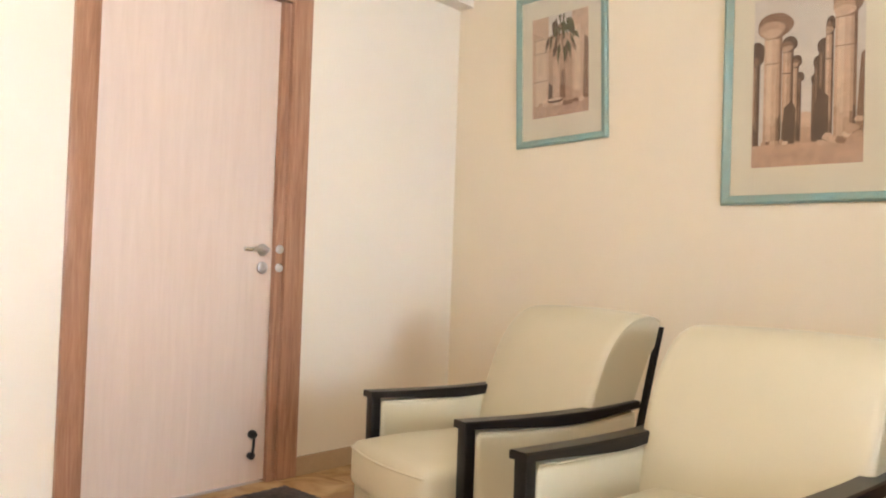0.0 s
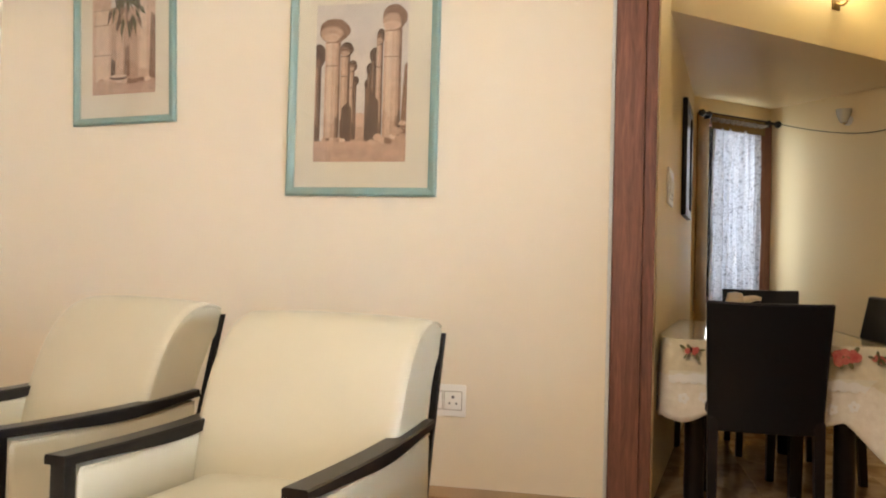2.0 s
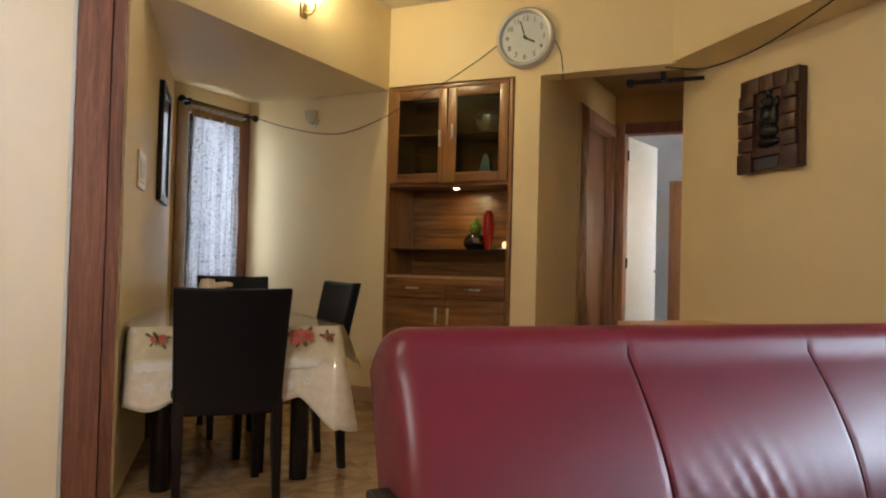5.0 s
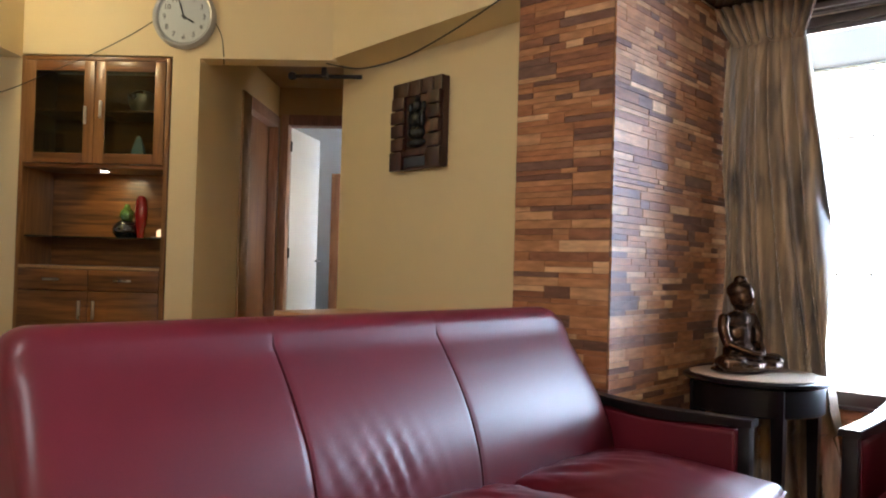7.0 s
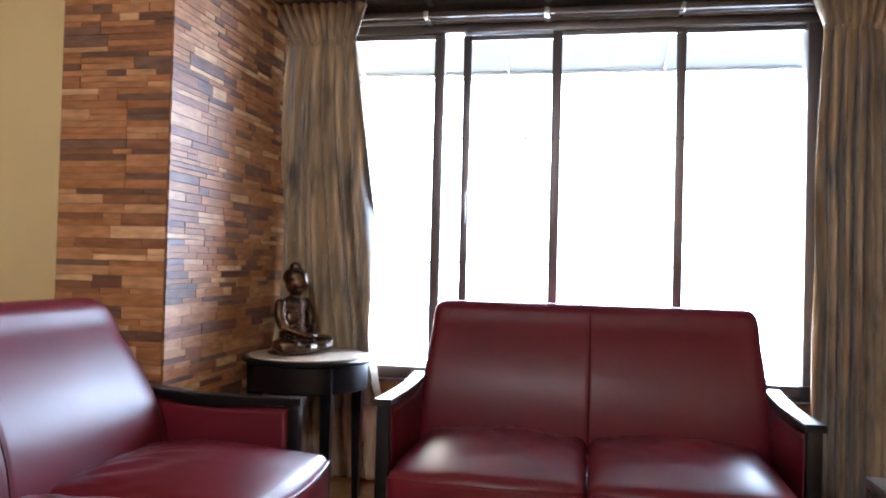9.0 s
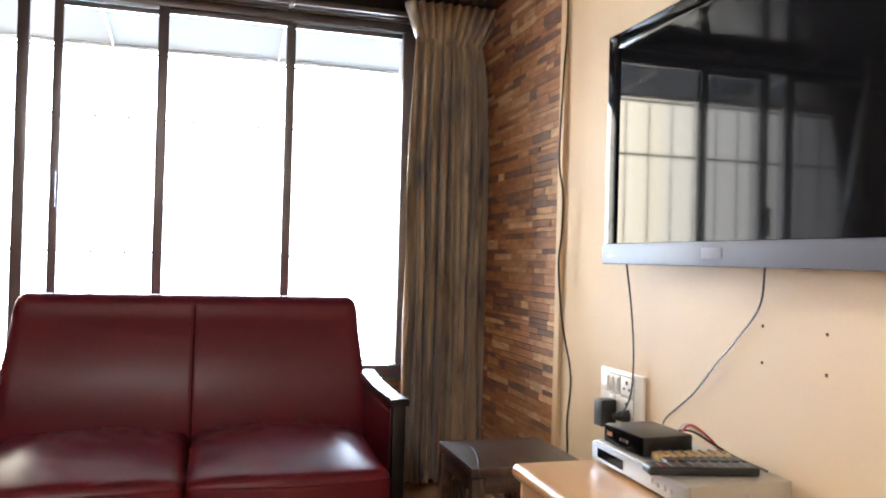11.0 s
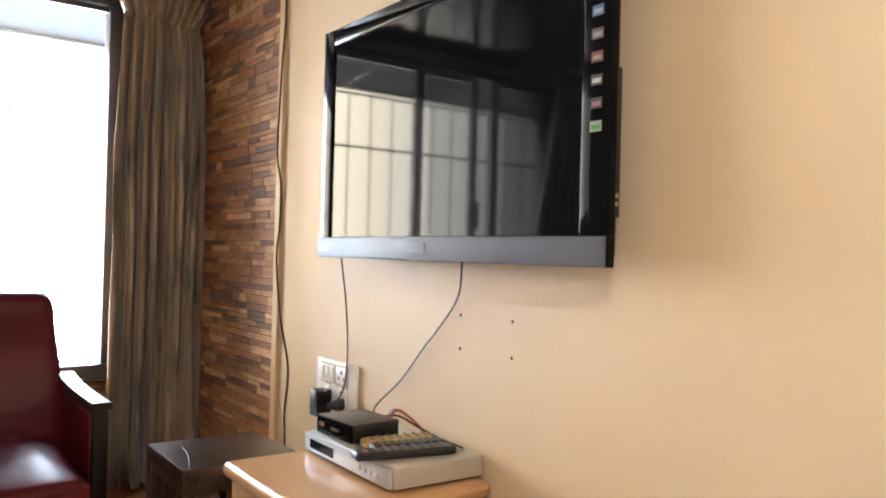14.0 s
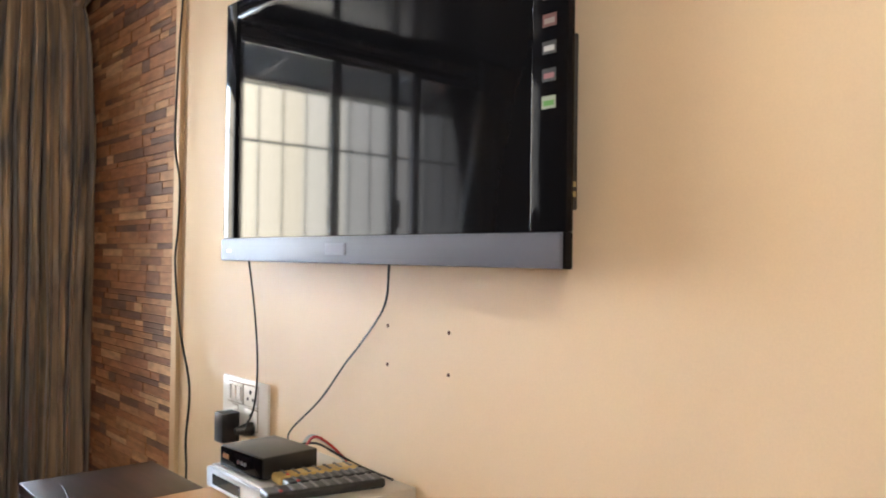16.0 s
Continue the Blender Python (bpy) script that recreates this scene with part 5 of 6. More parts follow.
turned("tea_light", NI @ pose(0.872, 0.10, 1.0995), [(0, 0), (0.020, 0), (0.022, 0.03), (0.018, 0.045), (0, 0.05)], glow("candle_glow", (1.0, 0.62, 0.30), 1.2), "small glowing ornament on a saucer", "ornament")
ir = ob_of("clothes_iron", loft(bmesh.new(), [[Vector((x * s, y * s + o, z)) for x, y in ((-.05, -.02), (.05, -.02), (.052, .02), (0, .05), (-.052, .02))] for z, s, o in ((0, 1, 0), (.03, 1, 0), (.12, .72, .0), (.19, .3, .0), (.205, .08, 0))]),
           mat("blue_grey_enamel", (0.22, 0.33, 0.42), 0.25, bump=0))
ir.matrix_world = NI @ pose(0.70, 0.13, 1.5455)
tagged(ir, "blue-grey clothes iron standing behind the glass", "iron")
turned("bowl", NI @ pose(0.24, 0.15, 1.5455), [(0, 0), (0.06, 0), (0.125, 0.05), (0.13, 0.075), (0.12, 0.075), (0.06, 0.015), (0, 0.012)], M_PLASTB, "dark bowl behind the glass", "bowl")
turned("dish", NI @ pose(0.70, 0.17, 1.8925), [(0, 0), (0.04, 0), (0.085, 0.06), (0.09, 0.12), (0.05, 0.15), (0, 0.16)], M_STEEL, "steel covered dish on the cabinet shelf", "dish")

# ---------------------------------------------------------------- wall clock
ck = thing("wall_clock", NE @ pose(1.064, 0, 2.475), "round silver-rimmed wall clock with black numerals", "clock")
FY = pose(0, 0, 0, 90, 0, 0)
part("rim", lathe(bmesh.new(), [(0.158, 0.002), (0.197, 0.002), (0.200, 0.018), (0.196, 0.040), (0.184, 0.052), (0.172, 0.048), (0.165, 0.030), (0.158, 0.026)], 64, FY), mat("satin_silver_rim", (0.55, 0.54, 0.52), 0.38, 0.35, var=0.05, bump=0.02), ck, "satin silver rim")
part("dial", lathe(bmesh.new(), [(0, 0.002), (0.166, 0.002), (0.166, 0.0265), (0, 0.0265)], 64, FY), mat("white_dial", (0.78, 0.78, 0.74), 0.4, var=0.03, bump=0), ck, "white dial")
M_INK = mat("black_ink", (0.01, 0.01, 0.01), 0.5, bump=0)


def lettering(body, size, m2, material, parent, name="numeral"):
    cu = bpy.data.curves.new("t", 'FONT')
    cu.body, cu.size, cu.align_x, cu.align_y, cu.extrude = body, size, 'CENTER', 'CENTER', 0.0006
    tmp = bpy.data.objects.new("t", cu)
    me = bpy.data.meshes.new_from_object(tmp)
    bpy.data.objects.remove(tmp)
    bpy.data.curves.remove(cu)
    me.name = name
    me.transform(m2)
    me.materials.clear()
    me.materials.append(material)
    ob = new(name, me)
    ob.parent = parent
    return ob


for h in range(1, 13):
    a = math.radians(90 - 30 * h)
    lettering(str(h), 0.046, Matrix.Translation((math.cos(a) * 0.126, -0.0275, math.sin(a) * 0.126)) @ FY, M_INK, ck)
for a, l, w2, nm in ((90 - 30 * 3.95, 0.075, 0.006, "hour_hand"), (90 - 6 * 57, 0.115, 0.0045, "minute_hand")):
    part(nm, bx(-0.018, l, -0.0325, -0.0305, -w2, w2, bev=0.0008, m=pose(0, 0, 0, 0, -a, 0)), M_INK, ck)
part("hub", lathe(bmesh.new(), [(0, 0.030), (0.009, 0.030), (0.008, 0.035), (0, 0.036)], 16, FY), M_INK, ck)
gl = part("cover_glass", lathe(bmesh.new(), [(0, 0.040), (0.168, 0.040), (0.168, 0.042), (0, 0.042)], 48, FY), M_GLASS, ck, "clear cover glass")
gl.visible_shadow = False


def ne(s2, y, z):
    return NE @ Vector((s2, y, z))


cable([ne(-1.19, -0.03, 2.10), ne(-0.86, -0.02, 2.00), ne(-0.55, -0.015, 1.935), ne(-0.30, -0.02, 1.93), ne(-0.02, -0.03, 2.005), ne(0.20, -0.035, 2.10), ne(0.50, -0.02, 2.24), ne(0.72, -0.012, 2.36), ne(0.88, -0.012, 2.46)],
      "thin black cable sagging along the wall to the clock", 0.0028)
cable([ne(1.262, -0.012, 2.44), ne(1.30, -0.012, 2.36), ne(1.315, -0.012, 2.26), ne(1.30, 0.05, 2.20)], "thin cable from the clock to the passage", 0.003)


def cwp(a, y, z):
    return CW @ Vector((a, y, z))


cable([cwp(0.25, -0.29, 2.215), cwp(0.55, -0.292, 2.13), cwp(0.80, -0.293, 2.10), cwp(1.10, -0.292, 2.105), cwp(1.45, -0.291, 2.16), cwp(1.80, -0.29, 2.24), cwp(2.1, -0.29, 2.33)], "black cable sagging under the beam", 0.0045)

# ---------------------------------------------------------------- sconce on the dining soffit
sc = thing("wall_sconce", NE @ Matrix.Translation((0.0305, -1.03, 2.47)), "small brass wall sconce with a lit glass shade", "sconce")
M_BRASS = mat("dull_brass", (0.42, 0.30, 0.14), 0.3, 0.9, bump=0.03)
part("backplate", bx(0, 0.012, -0.03, 0.03, -0.045, 0.045, bev=0.004), M_BRASS, sc)
part("arm", tube(bmesh.new(), spline([(0.012, 0, -0.01), (0.05, 0, -0.03), (0.085, 0.0, -0.005), (0.09, 0, 0.04)], 6), 0.007, 8), M_BRASS, sc)
part("curl", tube(bmesh.new(), spline([(0.012, 0.02, 0.01), (0.05, 0.07, 0.02), (0.06, 0.09, 0.05), (0.04, 0.085, 0.075)], 6), 0.005, 8), M_BRASS, sc)
part("shade", lathe(bmesh.new(), [(0.018, 0.04), (0.035, 0.06), (0.055, 0.115), (0.062, 0.15), (0.058, 0.15), (0.050, 0.115), (0.030, 0.065), (0.012, 0.045)], 24, Matrix.Translation((0.09, 0, 0))), glow("lit_shade", (1.0, 0.86, 0.55), 14), sc, "glowing frosted glass shade")
lamp("sconce_lamp", 'POINT', NE @ Matrix.Translation((0.125, -1.03, 2.68)), 12, (1.0, 0.80, 0.42), radius=0.05)
off = thing("wall_sconce", NE @ Matrix.Translation((-0.60, -0.001, 2.03)), "small unlit glass wall lamp on the dining wall", "sconce")
part("backplate", lathe(bmesh.new(), [(0, 0), (0.035, 0), (0.03, 0.012), (0, 0.014)], 20, FY), M_WHITEP, off)
part("shade", lathe(bmesh.new(), [(0.02, -0.02), (0.04, 0.02), (0.05, 0.07), (0.046, 0.07), (0.036, 0.022), (0.016, -0.015)], 20, pose(0, -0.05, 0)), mat("milky_shade_glass", (0.62, 0.58, 0.46), 0.12, bump=0), off, "clear glass shade")
part("arm", tube(bmesh.new(), [(0, -0.012, -0.01), (0, -0.04, -0.03), (0, -0.05, -0.015)], 0.005, 8), M_BRASS, off)

# ---------------------------------------------------------------- dining window, curtain, painting, switch
wd = thing("window_2", NE @ Matrix.Translation((-1.23, 0, 0)), "narrow dining window behind a printed curtain", "window", kind="structure")
for nm, a in (("frame_head", (-0.09, -0.02, -0.678, -0.152, 2.03, 2.078)), ("frame_sill", (-0.09, -0.02, -0.678, -0.152, 0.752, 0.80)),
              ("frame_jamb", (-0.09, -0.02, -0.678, -0.64, 0.801, 2.029)), ("frame_jamb", (-0.09, -0.02, -0.19, -0.152, 0.801, 2.029))):
    part(nm, bx(*a, bev=0.003), M_POST, wd)
g = part("pane", bx(-0.06, -0.056, -0.64, -0.19, 0.80, 2.03), M_GLASS, wd, "clear glass pane")
g.visible_shadow = False
part("casing", bx(0.001, 0.02, -0.76, -0.655, 0, 2.10, bev=0.004), mat("ochre_side_panel", (0.42, 0.25, 0.09), 0.5, var=0.3, scale=6, bump=0.1), wd)
part("casing", bx(0.001, 0.025, -0.155, -0.015, 0, 2.10, bev=0.004), M_POST, wd)
m = mat("white_printed_cotton", (0.76, 0.77, 0.80), 0.7, var=0.1, scale=5, fine=50, bump=0.1)
nt = m.node_tree
wv = nt.nodes.new("ShaderNodeTexNoise")
wv.inputs["Scale"].default_value, wv.inputs["Detail"].default_value, wv.inputs["Distortion"].default_value = 9.0, 2, 1.6
mp = nt.nodes.new("ShaderNodeMapping")
mp.inputs["Scale"].default_value = (3.0, 1.0, 4.0)
tc = nt.nodes.new("ShaderNodeTexCoord")
nt.links.new(tc.outputs["Object"], mp.inputs[0])
nt.links.new(mp.outputs[0], wv.inputs[0])
rp = nt.nodes.new("ShaderNodeValToRGB")
rp.color_ramp.elements[0].position, rp.color_ramp.elements[0].color = 0.470, (0.76, 0.77, 0.80, 1)
rp.color_ramp.elements[1].position, rp.color_ramp.elements[1].color = 0.530, (0.76, 0.77, 0.80, 1)
e = rp.color_ramp.elements.new(0.5)
e.color = (0.10, 0.10, 0.12, 1)
nt.links.new(wv.outputs[0], rp.inputs[0])
bsdf = nt.nodes["Principled BSDF"]
nt.links.new(rp.outputs[0], bsdf.inputs["Base Color"])
trl = nt.nodes.new("ShaderNodeBsdfTranslucent")
nt.links.new(rp.outputs[0], trl.inputs[0])
mxs = nt.nodes.new("ShaderNodeMixShader")
mxs.inputs[0].default_value = 0.55
nt.links.new(bsdf.outputs[0], mxs.inputs[1])
nt.links.new(trl.outputs[0], mxs.inputs[2])
nt.links.new(mxs.outputs[0], nt.nodes["Material Output"].inputs[0])
lamp("dining_daylight", 'AREA', NE @ Matrix.Translation((-1.275, -0.415, 1.42)) @ pose(0, 0, 0, 0, -90, 0), 6.5, (0.88, 0.94, 1.0), size=(1.2, 0.44))
# local x towards the corner, cloth into the room
curtain("curtain", NE @ Matrix.Translation((-1.19, -0.685, 0)) @ pose(0, 0, 0, 0, 0, 90), 0.485, 0.35, 2.05, 6, 0.020, "white cotton curtain with dark squiggle print", seed=11.0, material=m, pinch=0.97, head=0.03)
rd = thing("curtain_rod", NE @ Matrix.Translation((-1.16, 0, 2.085)), "dark bracketed curtain rod with ball ends", "curtain rod")
part("rod", tube(bmesh.new(), [(0, -0.77, 0), (0, -0.01, 0)], 0.012, 10), M_EBONY, rd)
for y in (-0.78, -0.012):
    part("finial", lathe(bmesh.new(), [(0, -0.028), (0.018, -0.02), (0.028, 0), (0.018, 0.02), (0, 0.028)], 16, Matrix.Translation((0, y, 0))), M_EBONY, rd)
for y in (-0.70, -0.10):
    part("bracket", bx(-0.068, 0.004, y - 0.008, y + 0.008, -0.03, 0.02, bev=0.003), M_EBONY, rd)
part("valance", bx(0.014, 0.021, -0.70, -0.17, -0.105, -0.004, bev=0.002), mat("ochre_valance_cloth", (0.33, 0.22, 0.09), 0.8, var=0.4, scale=14, bump=0.2), rd)

pt = thing("wall_hanging", WD @ Matrix.Translation((0.0, 1.30, 1.30)), "narrow dark carved panel on the dining wall", "wall panel")
part("frame_side", bx(0.001, 0.03, 0.0, 0.05, 0, 0.68, bev=0.004), M_EBONY, pt)
part("frame_side", bx(0.001, 0.03, 0.46, 0.51, 0, 0.68, bev=0.004), M_EBONY, pt)
part("frame_rail", bx(0.001, 0.03, 0.0505, 0.4595, 0, 0.05, bev=0.004), M_EBONY, pt)
part("frame_rail", bx(0.001, 0.03, 0.0505, 0.4595, 0.63, 0.68, bev=0.004), M_EBONY, pt)
part("panel", bx(0.001, 0.018, 0.0505, 0.4595, 0.0505, 0.6295), M_DARKT, pt)
plate(WD @ Matrix.Translation((0.001, 0.40, 1.29)) @ pose(0, 0, 0, 0, 0, 90), 0.26, 0.17, [("switch", 0.03 + 0.05 * k, 0.03, 0.04, 0.11) for k in range(4)], "white switch plate on the dining side wall", "switch_plate")

# ---------------------------------------------------------------- dining table
tb = thing("dining_table", pose(0.64, 4.005, 0), "black-legged dining table under a lace cloth", "table")
part("tabletop", bx(-0.425, 0.425, -0.675, 0.675, 0.655, 0.688, bev=0.006), M_EBONY, tb)
for sx in (-1, 1):
    for sy in (-1, 1):
        part("leg", lathe(bmesh.new(), [(0, 0), (0.040, 0), (0.042, 0.02), (0.042, 0.62), (0.046, 0.6545), (0, 0.6545)], 24, Matrix.Translation((sx * 0.295, sy * 0.535, 0))), M_EBONY, tb)
part("apron", bx(-0.33, 0.33, -0.57, 0.57, 0.60, 0.654), M_EBONY, tb)


def rounded_path(w2, l2, r, n):
    pts = []
    segs = [((w2 - r, -l2 + r), -90), ((w2 - r, l2 - r), 0), ((-w2 + r, l2 - r), 90), ((-w2 + r, -l2 + r), 180)]
    for (cx, cy), a0 in segs:
        for k in range(9):
            a = math.radians(a0 + 90 * k / 8)
            pts.append(Vector((cx + r * math.cos(a), cy + r * math.sin(a), 0)))
    out = []
    L = [0]
    pts.append(pts[0])
    for a, b in zip(pts, pts[1:]):
        L.append(L[-1] + (b - a).length)
    for k in range(n):
        s2 = L[-1] * k / n
        i = max(j for j in range(len(L)) if L[j] <= s2)
        f = (s2 - L[i]) / max(1e-9, L[i + 1] - L[i])
        p0, p1 = pts[i], pts[i + 1]
        d2 = (p1 - p0).normalized()
        out.append((p0.lerp(p1, f), Vector((d2.y, -d2.x, 0)), s2))
    return out


def drape(bm, w2, l2, z, drop, scallop, pitch, flare, n=360, rows=14, corner=0.0, seed=0.0):
    path = rounded_path(w2, l2, 0.03, n)
    rings = []
    c = [bm.verts.new((p.x, p.y, z)) for p, _, _ in path]
    bm.faces.new(c)
    prev = c
    for j in range(1, rows + 1):
        v = j / rows
        ring = []
        for p, nrm, s2 in path:
            cn = math.exp(-((abs(p.x) - w2) ** 2 + (abs(p.y) - l2) ** 2) / 0.012) * (1 if p.x > 0 else 0.15)
            hem = drop + corner * cn + scallop * abs(math.sin(math.pi * s2 / pitch))
            wav = flare * v * (0.5 + 0.5 * math.sin(s2 * 19 + 2 * noise.noise(Vector((s2 * 2, seed, 0)))))
            o = 0.006 + 0.004 * v + wav + 0.07 * cn * v
            q = p + nrm * o
            ring.append(bm.verts.new((q.x, q.y, z - 0.004 - hem * v)))
        for i in range(n):
            k = (i + 1) % n
            bm.faces.new((prev[i], prev[k], ring[k], ring[i]))
        prev = ring
    return bm


cl = thing("tablecloth", pose(0.64, 4.005, 0), "cream lace tablecloth with scalloped hem on the table", "tablecloth")
M_LACE = mat("cream_lace", (0.84, 0.78, 0.68), 0.8, var=0.12, scale=30, fine=300, bump=0.3, dist=0.002, colour2=(0.66, 0.585, 0.47))
cob = part("cloth", drape(bmesh.new(), 0.432, 0.682, 0.692, 0.285, 0.030, 0.17, 0.018, corner=0.16), M_LACE, cl)
so = cob.modifiers.new("thick", 'SOLIDIFY')
so.thickness = 0.0016
M_THREAD = mat("white_thread", (0.88, 0.86, 0.82), 0.8, bump=0.1)
for k in range(10):
    fl2 = bmesh.new()
    cx, cz = -0.36 + 0.08 * k, 0.455 + 0.012 * math.sin(k * 2.4)
    for q in range(5):
        a = 2 * math.pi * q / 5 + k
        c2 = Vector((cx + 0.014 * math.cos(a), -0.7085, cz + 0.014 * math.sin(a)))
        fl2.faces.new([fl2.verts.new(c2 + Vector((0.010 * math.cos(b), -0.0002 * q, 0.010 * math.sin(b)))) for b in [2 * math.pi * i / 8 for i in range(8)]])
    part("lace_flower", fl2, M_THREAD, cl)
fl2 = bmesh.new()
edge = [(-0.42, 0.566), (0.42, 0.566)] + [(0.42 - 0.84 * k / 168, 0.522 - 0.008 * abs(math.sin(math.pi * k / 8))) for k in range(169)]
fl2.faces.new([fl2.verts.new((x, -0.7085, z)) for x, z in edge])
part("lace_band", fl2, M_THREAD, cl, "white lace band")

ps = thing("table_cover", pose(0.64, 4.005, 0), "clear plastic table cover with printed red roses", "table cover")
m = glass("clear_vinyl", (0.93, 0.90, 0.78), 0.06)
nt = m.node_tree
nz = nt.nodes.new("ShaderNodeTexNoise")
nz.inputs["Scale"].default_value, nz.inputs["Detail"].default_value = 16.0, 2
bp = nt.nodes.new("ShaderNodeBump")
bp.inputs["Strength"].default_value, bp.inputs["Distance"].default_value = 0.6, 0.012
nt.links.new(nz.outputs[0], bp.inputs["Height"])
for _n in nt.nodes:
    if _n.bl_idname in ("ShaderNodeBsdfGlossy", "ShaderNodeFresnel"):
        nt.links.new(bp.outputs[0], _n.inputs["Normal"])
pob = part("sheet", drape(bmesh.new(), 0.446, 0.696, 0.696, 0.125, 0.012, 0.06, 0.012, rows=6, n=280, corner=0.05, seed=4), m, ps)
pob.visible_shadow = False
M_ROSE = mat("rose_print", (0.42, 0.05, 0.045), 0.5, var=0.4, scale=30, bump=0.0, colour2=(0.60, 0.20, 0.14))
M_LEAF = mat("leaf_print", (0.09, 0.11, 0.03), 0.5, var=0.4, scale=30, bump=0.0, colour2=(0.20, 0.15, 0.06))
rr = random.Random(12)
for kx, big in ((-0.33, 0), (-0.17, 1), (-0.02, 0), (0.14, 0), (0.24, 1), (0.36, 0)):
    for mm, nm, n2, rad in ((M_ROSE, "rose", 9 if big else 4, 0.034 if big else 0.018), (M_LEAF, "leaf", 5, 0.045)):
        bm = bmesh.new()
        for q in range(n2):
            a = 2 * math.pi * q / n2 + rr.random()
            rad2 = rad * rr.uniform(0.3, 1.0)
            c2 = Vector((kx + rad2 * math.cos(a) * 1.3, -0.726, 0.652 + rad2 * math.sin(a) * 0.7))
            s3 = rr.uniform(0.010, 0.018) * (1.2 if big else 0.8)
            if mm is M_LEAF:
                pts = [(math.cos(b) * s3 * 1.5, math.sin(b) * s3 * 0.6) for b in [2 * math.pi * i / 8 for i in range(8)]]
                ca, sa = math.cos(a), math.sin(a)
                pts = [(x * ca - z * sa, x * sa + z * ca) for x, z in pts]
            else:
                pts = [(math.cos(b) * s3, math.sin(b) * s3) for b in [2 * math.pi * i / 9 for i in range(9)]]
            bm.faces.new([bm.verts.new(c2 + Vector((x, -0.0002 * q, z))) for x, z in pts])
        part("printed_" + nm, bm, mm, ps)

po = thing("cream_pot", pose(0.625, 4.30, 0.6975) @ Matrix.Scale(1.3, 4), "small cream ceramic pot with two spouts on the table", "pot")
M_CER = mat("cream_ceramic", (0.72, 0.60, 0.42), 0.3, bump=0.02)
part("body", lathe(bmesh.new(), [(0, 0), (0.05, 0), (0.058, 0.03), (0.052, 0.07), (0.035, 0.10), (0.028, 0.13), (0, 0.135)], 24), M_CER, po)
for z in (0.05, 0.10):
    part("spout", tube(bmesh.new(), [(0.03, 0, z), (0.075, 0, z + 0.012), (0.10, 0, z + 0.010)], [0.018, 0.012, 0.008], 10), M_CER, po)


def dining_chair(m, h, w, label):
    root = thing("dining_chair", m, label, "chair", "dining chairs")
    n = 12
    rings = []
    for j in range(17):
        v = j / 16
        z = 0.345 + (h - 0.345) * v
        ww = (w - 0.035) / 2 + 0.018 * v
        lean = -0.075 * max(0, (z - 0.45) / (h - 0.45)) ** 1.3
        ring = []
        for i in range(n + 1):
            u = -1 + 2 * i / n
            ring.append(Vector((u * ww, lean - 0.012 * (1 - u * u) - 0.020, z + (0.006 * (u * u) if v > 0.95 else 0))))
        for i in range(n, -1, -1):
            u = -1 + 2 * i / n
            ring.append(Vector((u * ww, lean - 0.012 * (1 - u * u) + 0.022, z + (0.006 * (u * u) if v > 0.95 else 0))))
        rings.append(ring)
    ob = part("backrest", loft(bmesh.new(), rings), M_BLACKL, root)
    bv = ob.modifiers.new("soft", 'BEVEL')
    bv.width, bv.segments, bv.limit_method, bv.angle_limit = 0.008, 2, 'ANGLE', radians(50)
    part("seat", pad(bmesh.new(), -w / 2 + 0.01, w / 2 - 0.01, 0.025, 0.42, 0.40, 0.455, r=0.02, crown=0.012, nx=8), M_BLACKL, root)
    for sx in (-1, 1):
        for y0, y1, yb in ((-0.022, 0.020, -0.05), (0.36, 0.40, 0.365)):
            rings = []
            for z, s2, yy in ((0, 0.016, yb), (0.2, 0.019, (yb + y0) / 2), (0.40, 0.021, y0)):
                cx = sx * (w / 2 - 0.035)
                rings.append([Vector((cx + a * s2, yy + 0.02 + b * s2, z)) for a, b in ((-1, -1), (1, -1), (1, 1), (-1, 1))])
            part("leg", loft(bmesh.new(), rings), M_EBONY, root)
    return root


dining_chair(pose(0.582, 3.245, 0, 0, 0, -2), 0.855, 0.46, "black leatherette dining chair with its back to the sitting room")
dining_chair(pose(0.845, 4.76, 0, 0, 0, 180), 0.875, 0.42, "black leatherette dining chair at the far end of the table")
dining_chair(pose(1.128, 3.755, 0, 0, 0, 94), 0.872, 0.42, "black leatherette dining chair turned at the table's side")

# ---------------------------------------------------------------- passage doors
d2 = thing("door_2", NE @ Matrix.Translation((1.164, 0, 0)), "closed brown veneered door in the passage", "door", kind="structure")
part("door_leaf", bx(-0.10, -0.060, 1.122, 1.928, 0.01, 2.135, bev=0.003), M_BROWNDOOR, d2)
part("frame_jamb", bx(-0.118, 0.015, 0.902, 1.12, 0, 2.233, bev=0.004), mat("ochre_jamb", (0.40, 0.22, 0.075), 0.45, var=0.2, scale=8, bump=0.08), d2, "ochre painted jamb")
part("frame_jamb", bx(-0.118, 0.015, 1.93, 1.998, 0, 2.233, bev=0.004), M_FRAME, d2)
part("frame_head", bx(-0.118, 0.018, 1.1205, 1.9295, 2.137, 2.233, bev=0.004), M_FRAME, d2)
part("door_handle", bx(-0.06, -0.052, 1.17, 1.20, 0.90, 1.06, bev=0.003), M_BRASS, d2, "brass handle plate")
d3 = thing("door_3", NE @ Matrix.Translation((0, 2.0, 0)), "white bedroom door standing half open", "door", kind="structure")
for x0, x1 in ((1.192, 1.255), (1.99, 2.048)):
    part("frame_jamb", bx(x0, x1, -0.015, 0.13, 0, 2.26, bev=0.004), M_FRAME, d3)
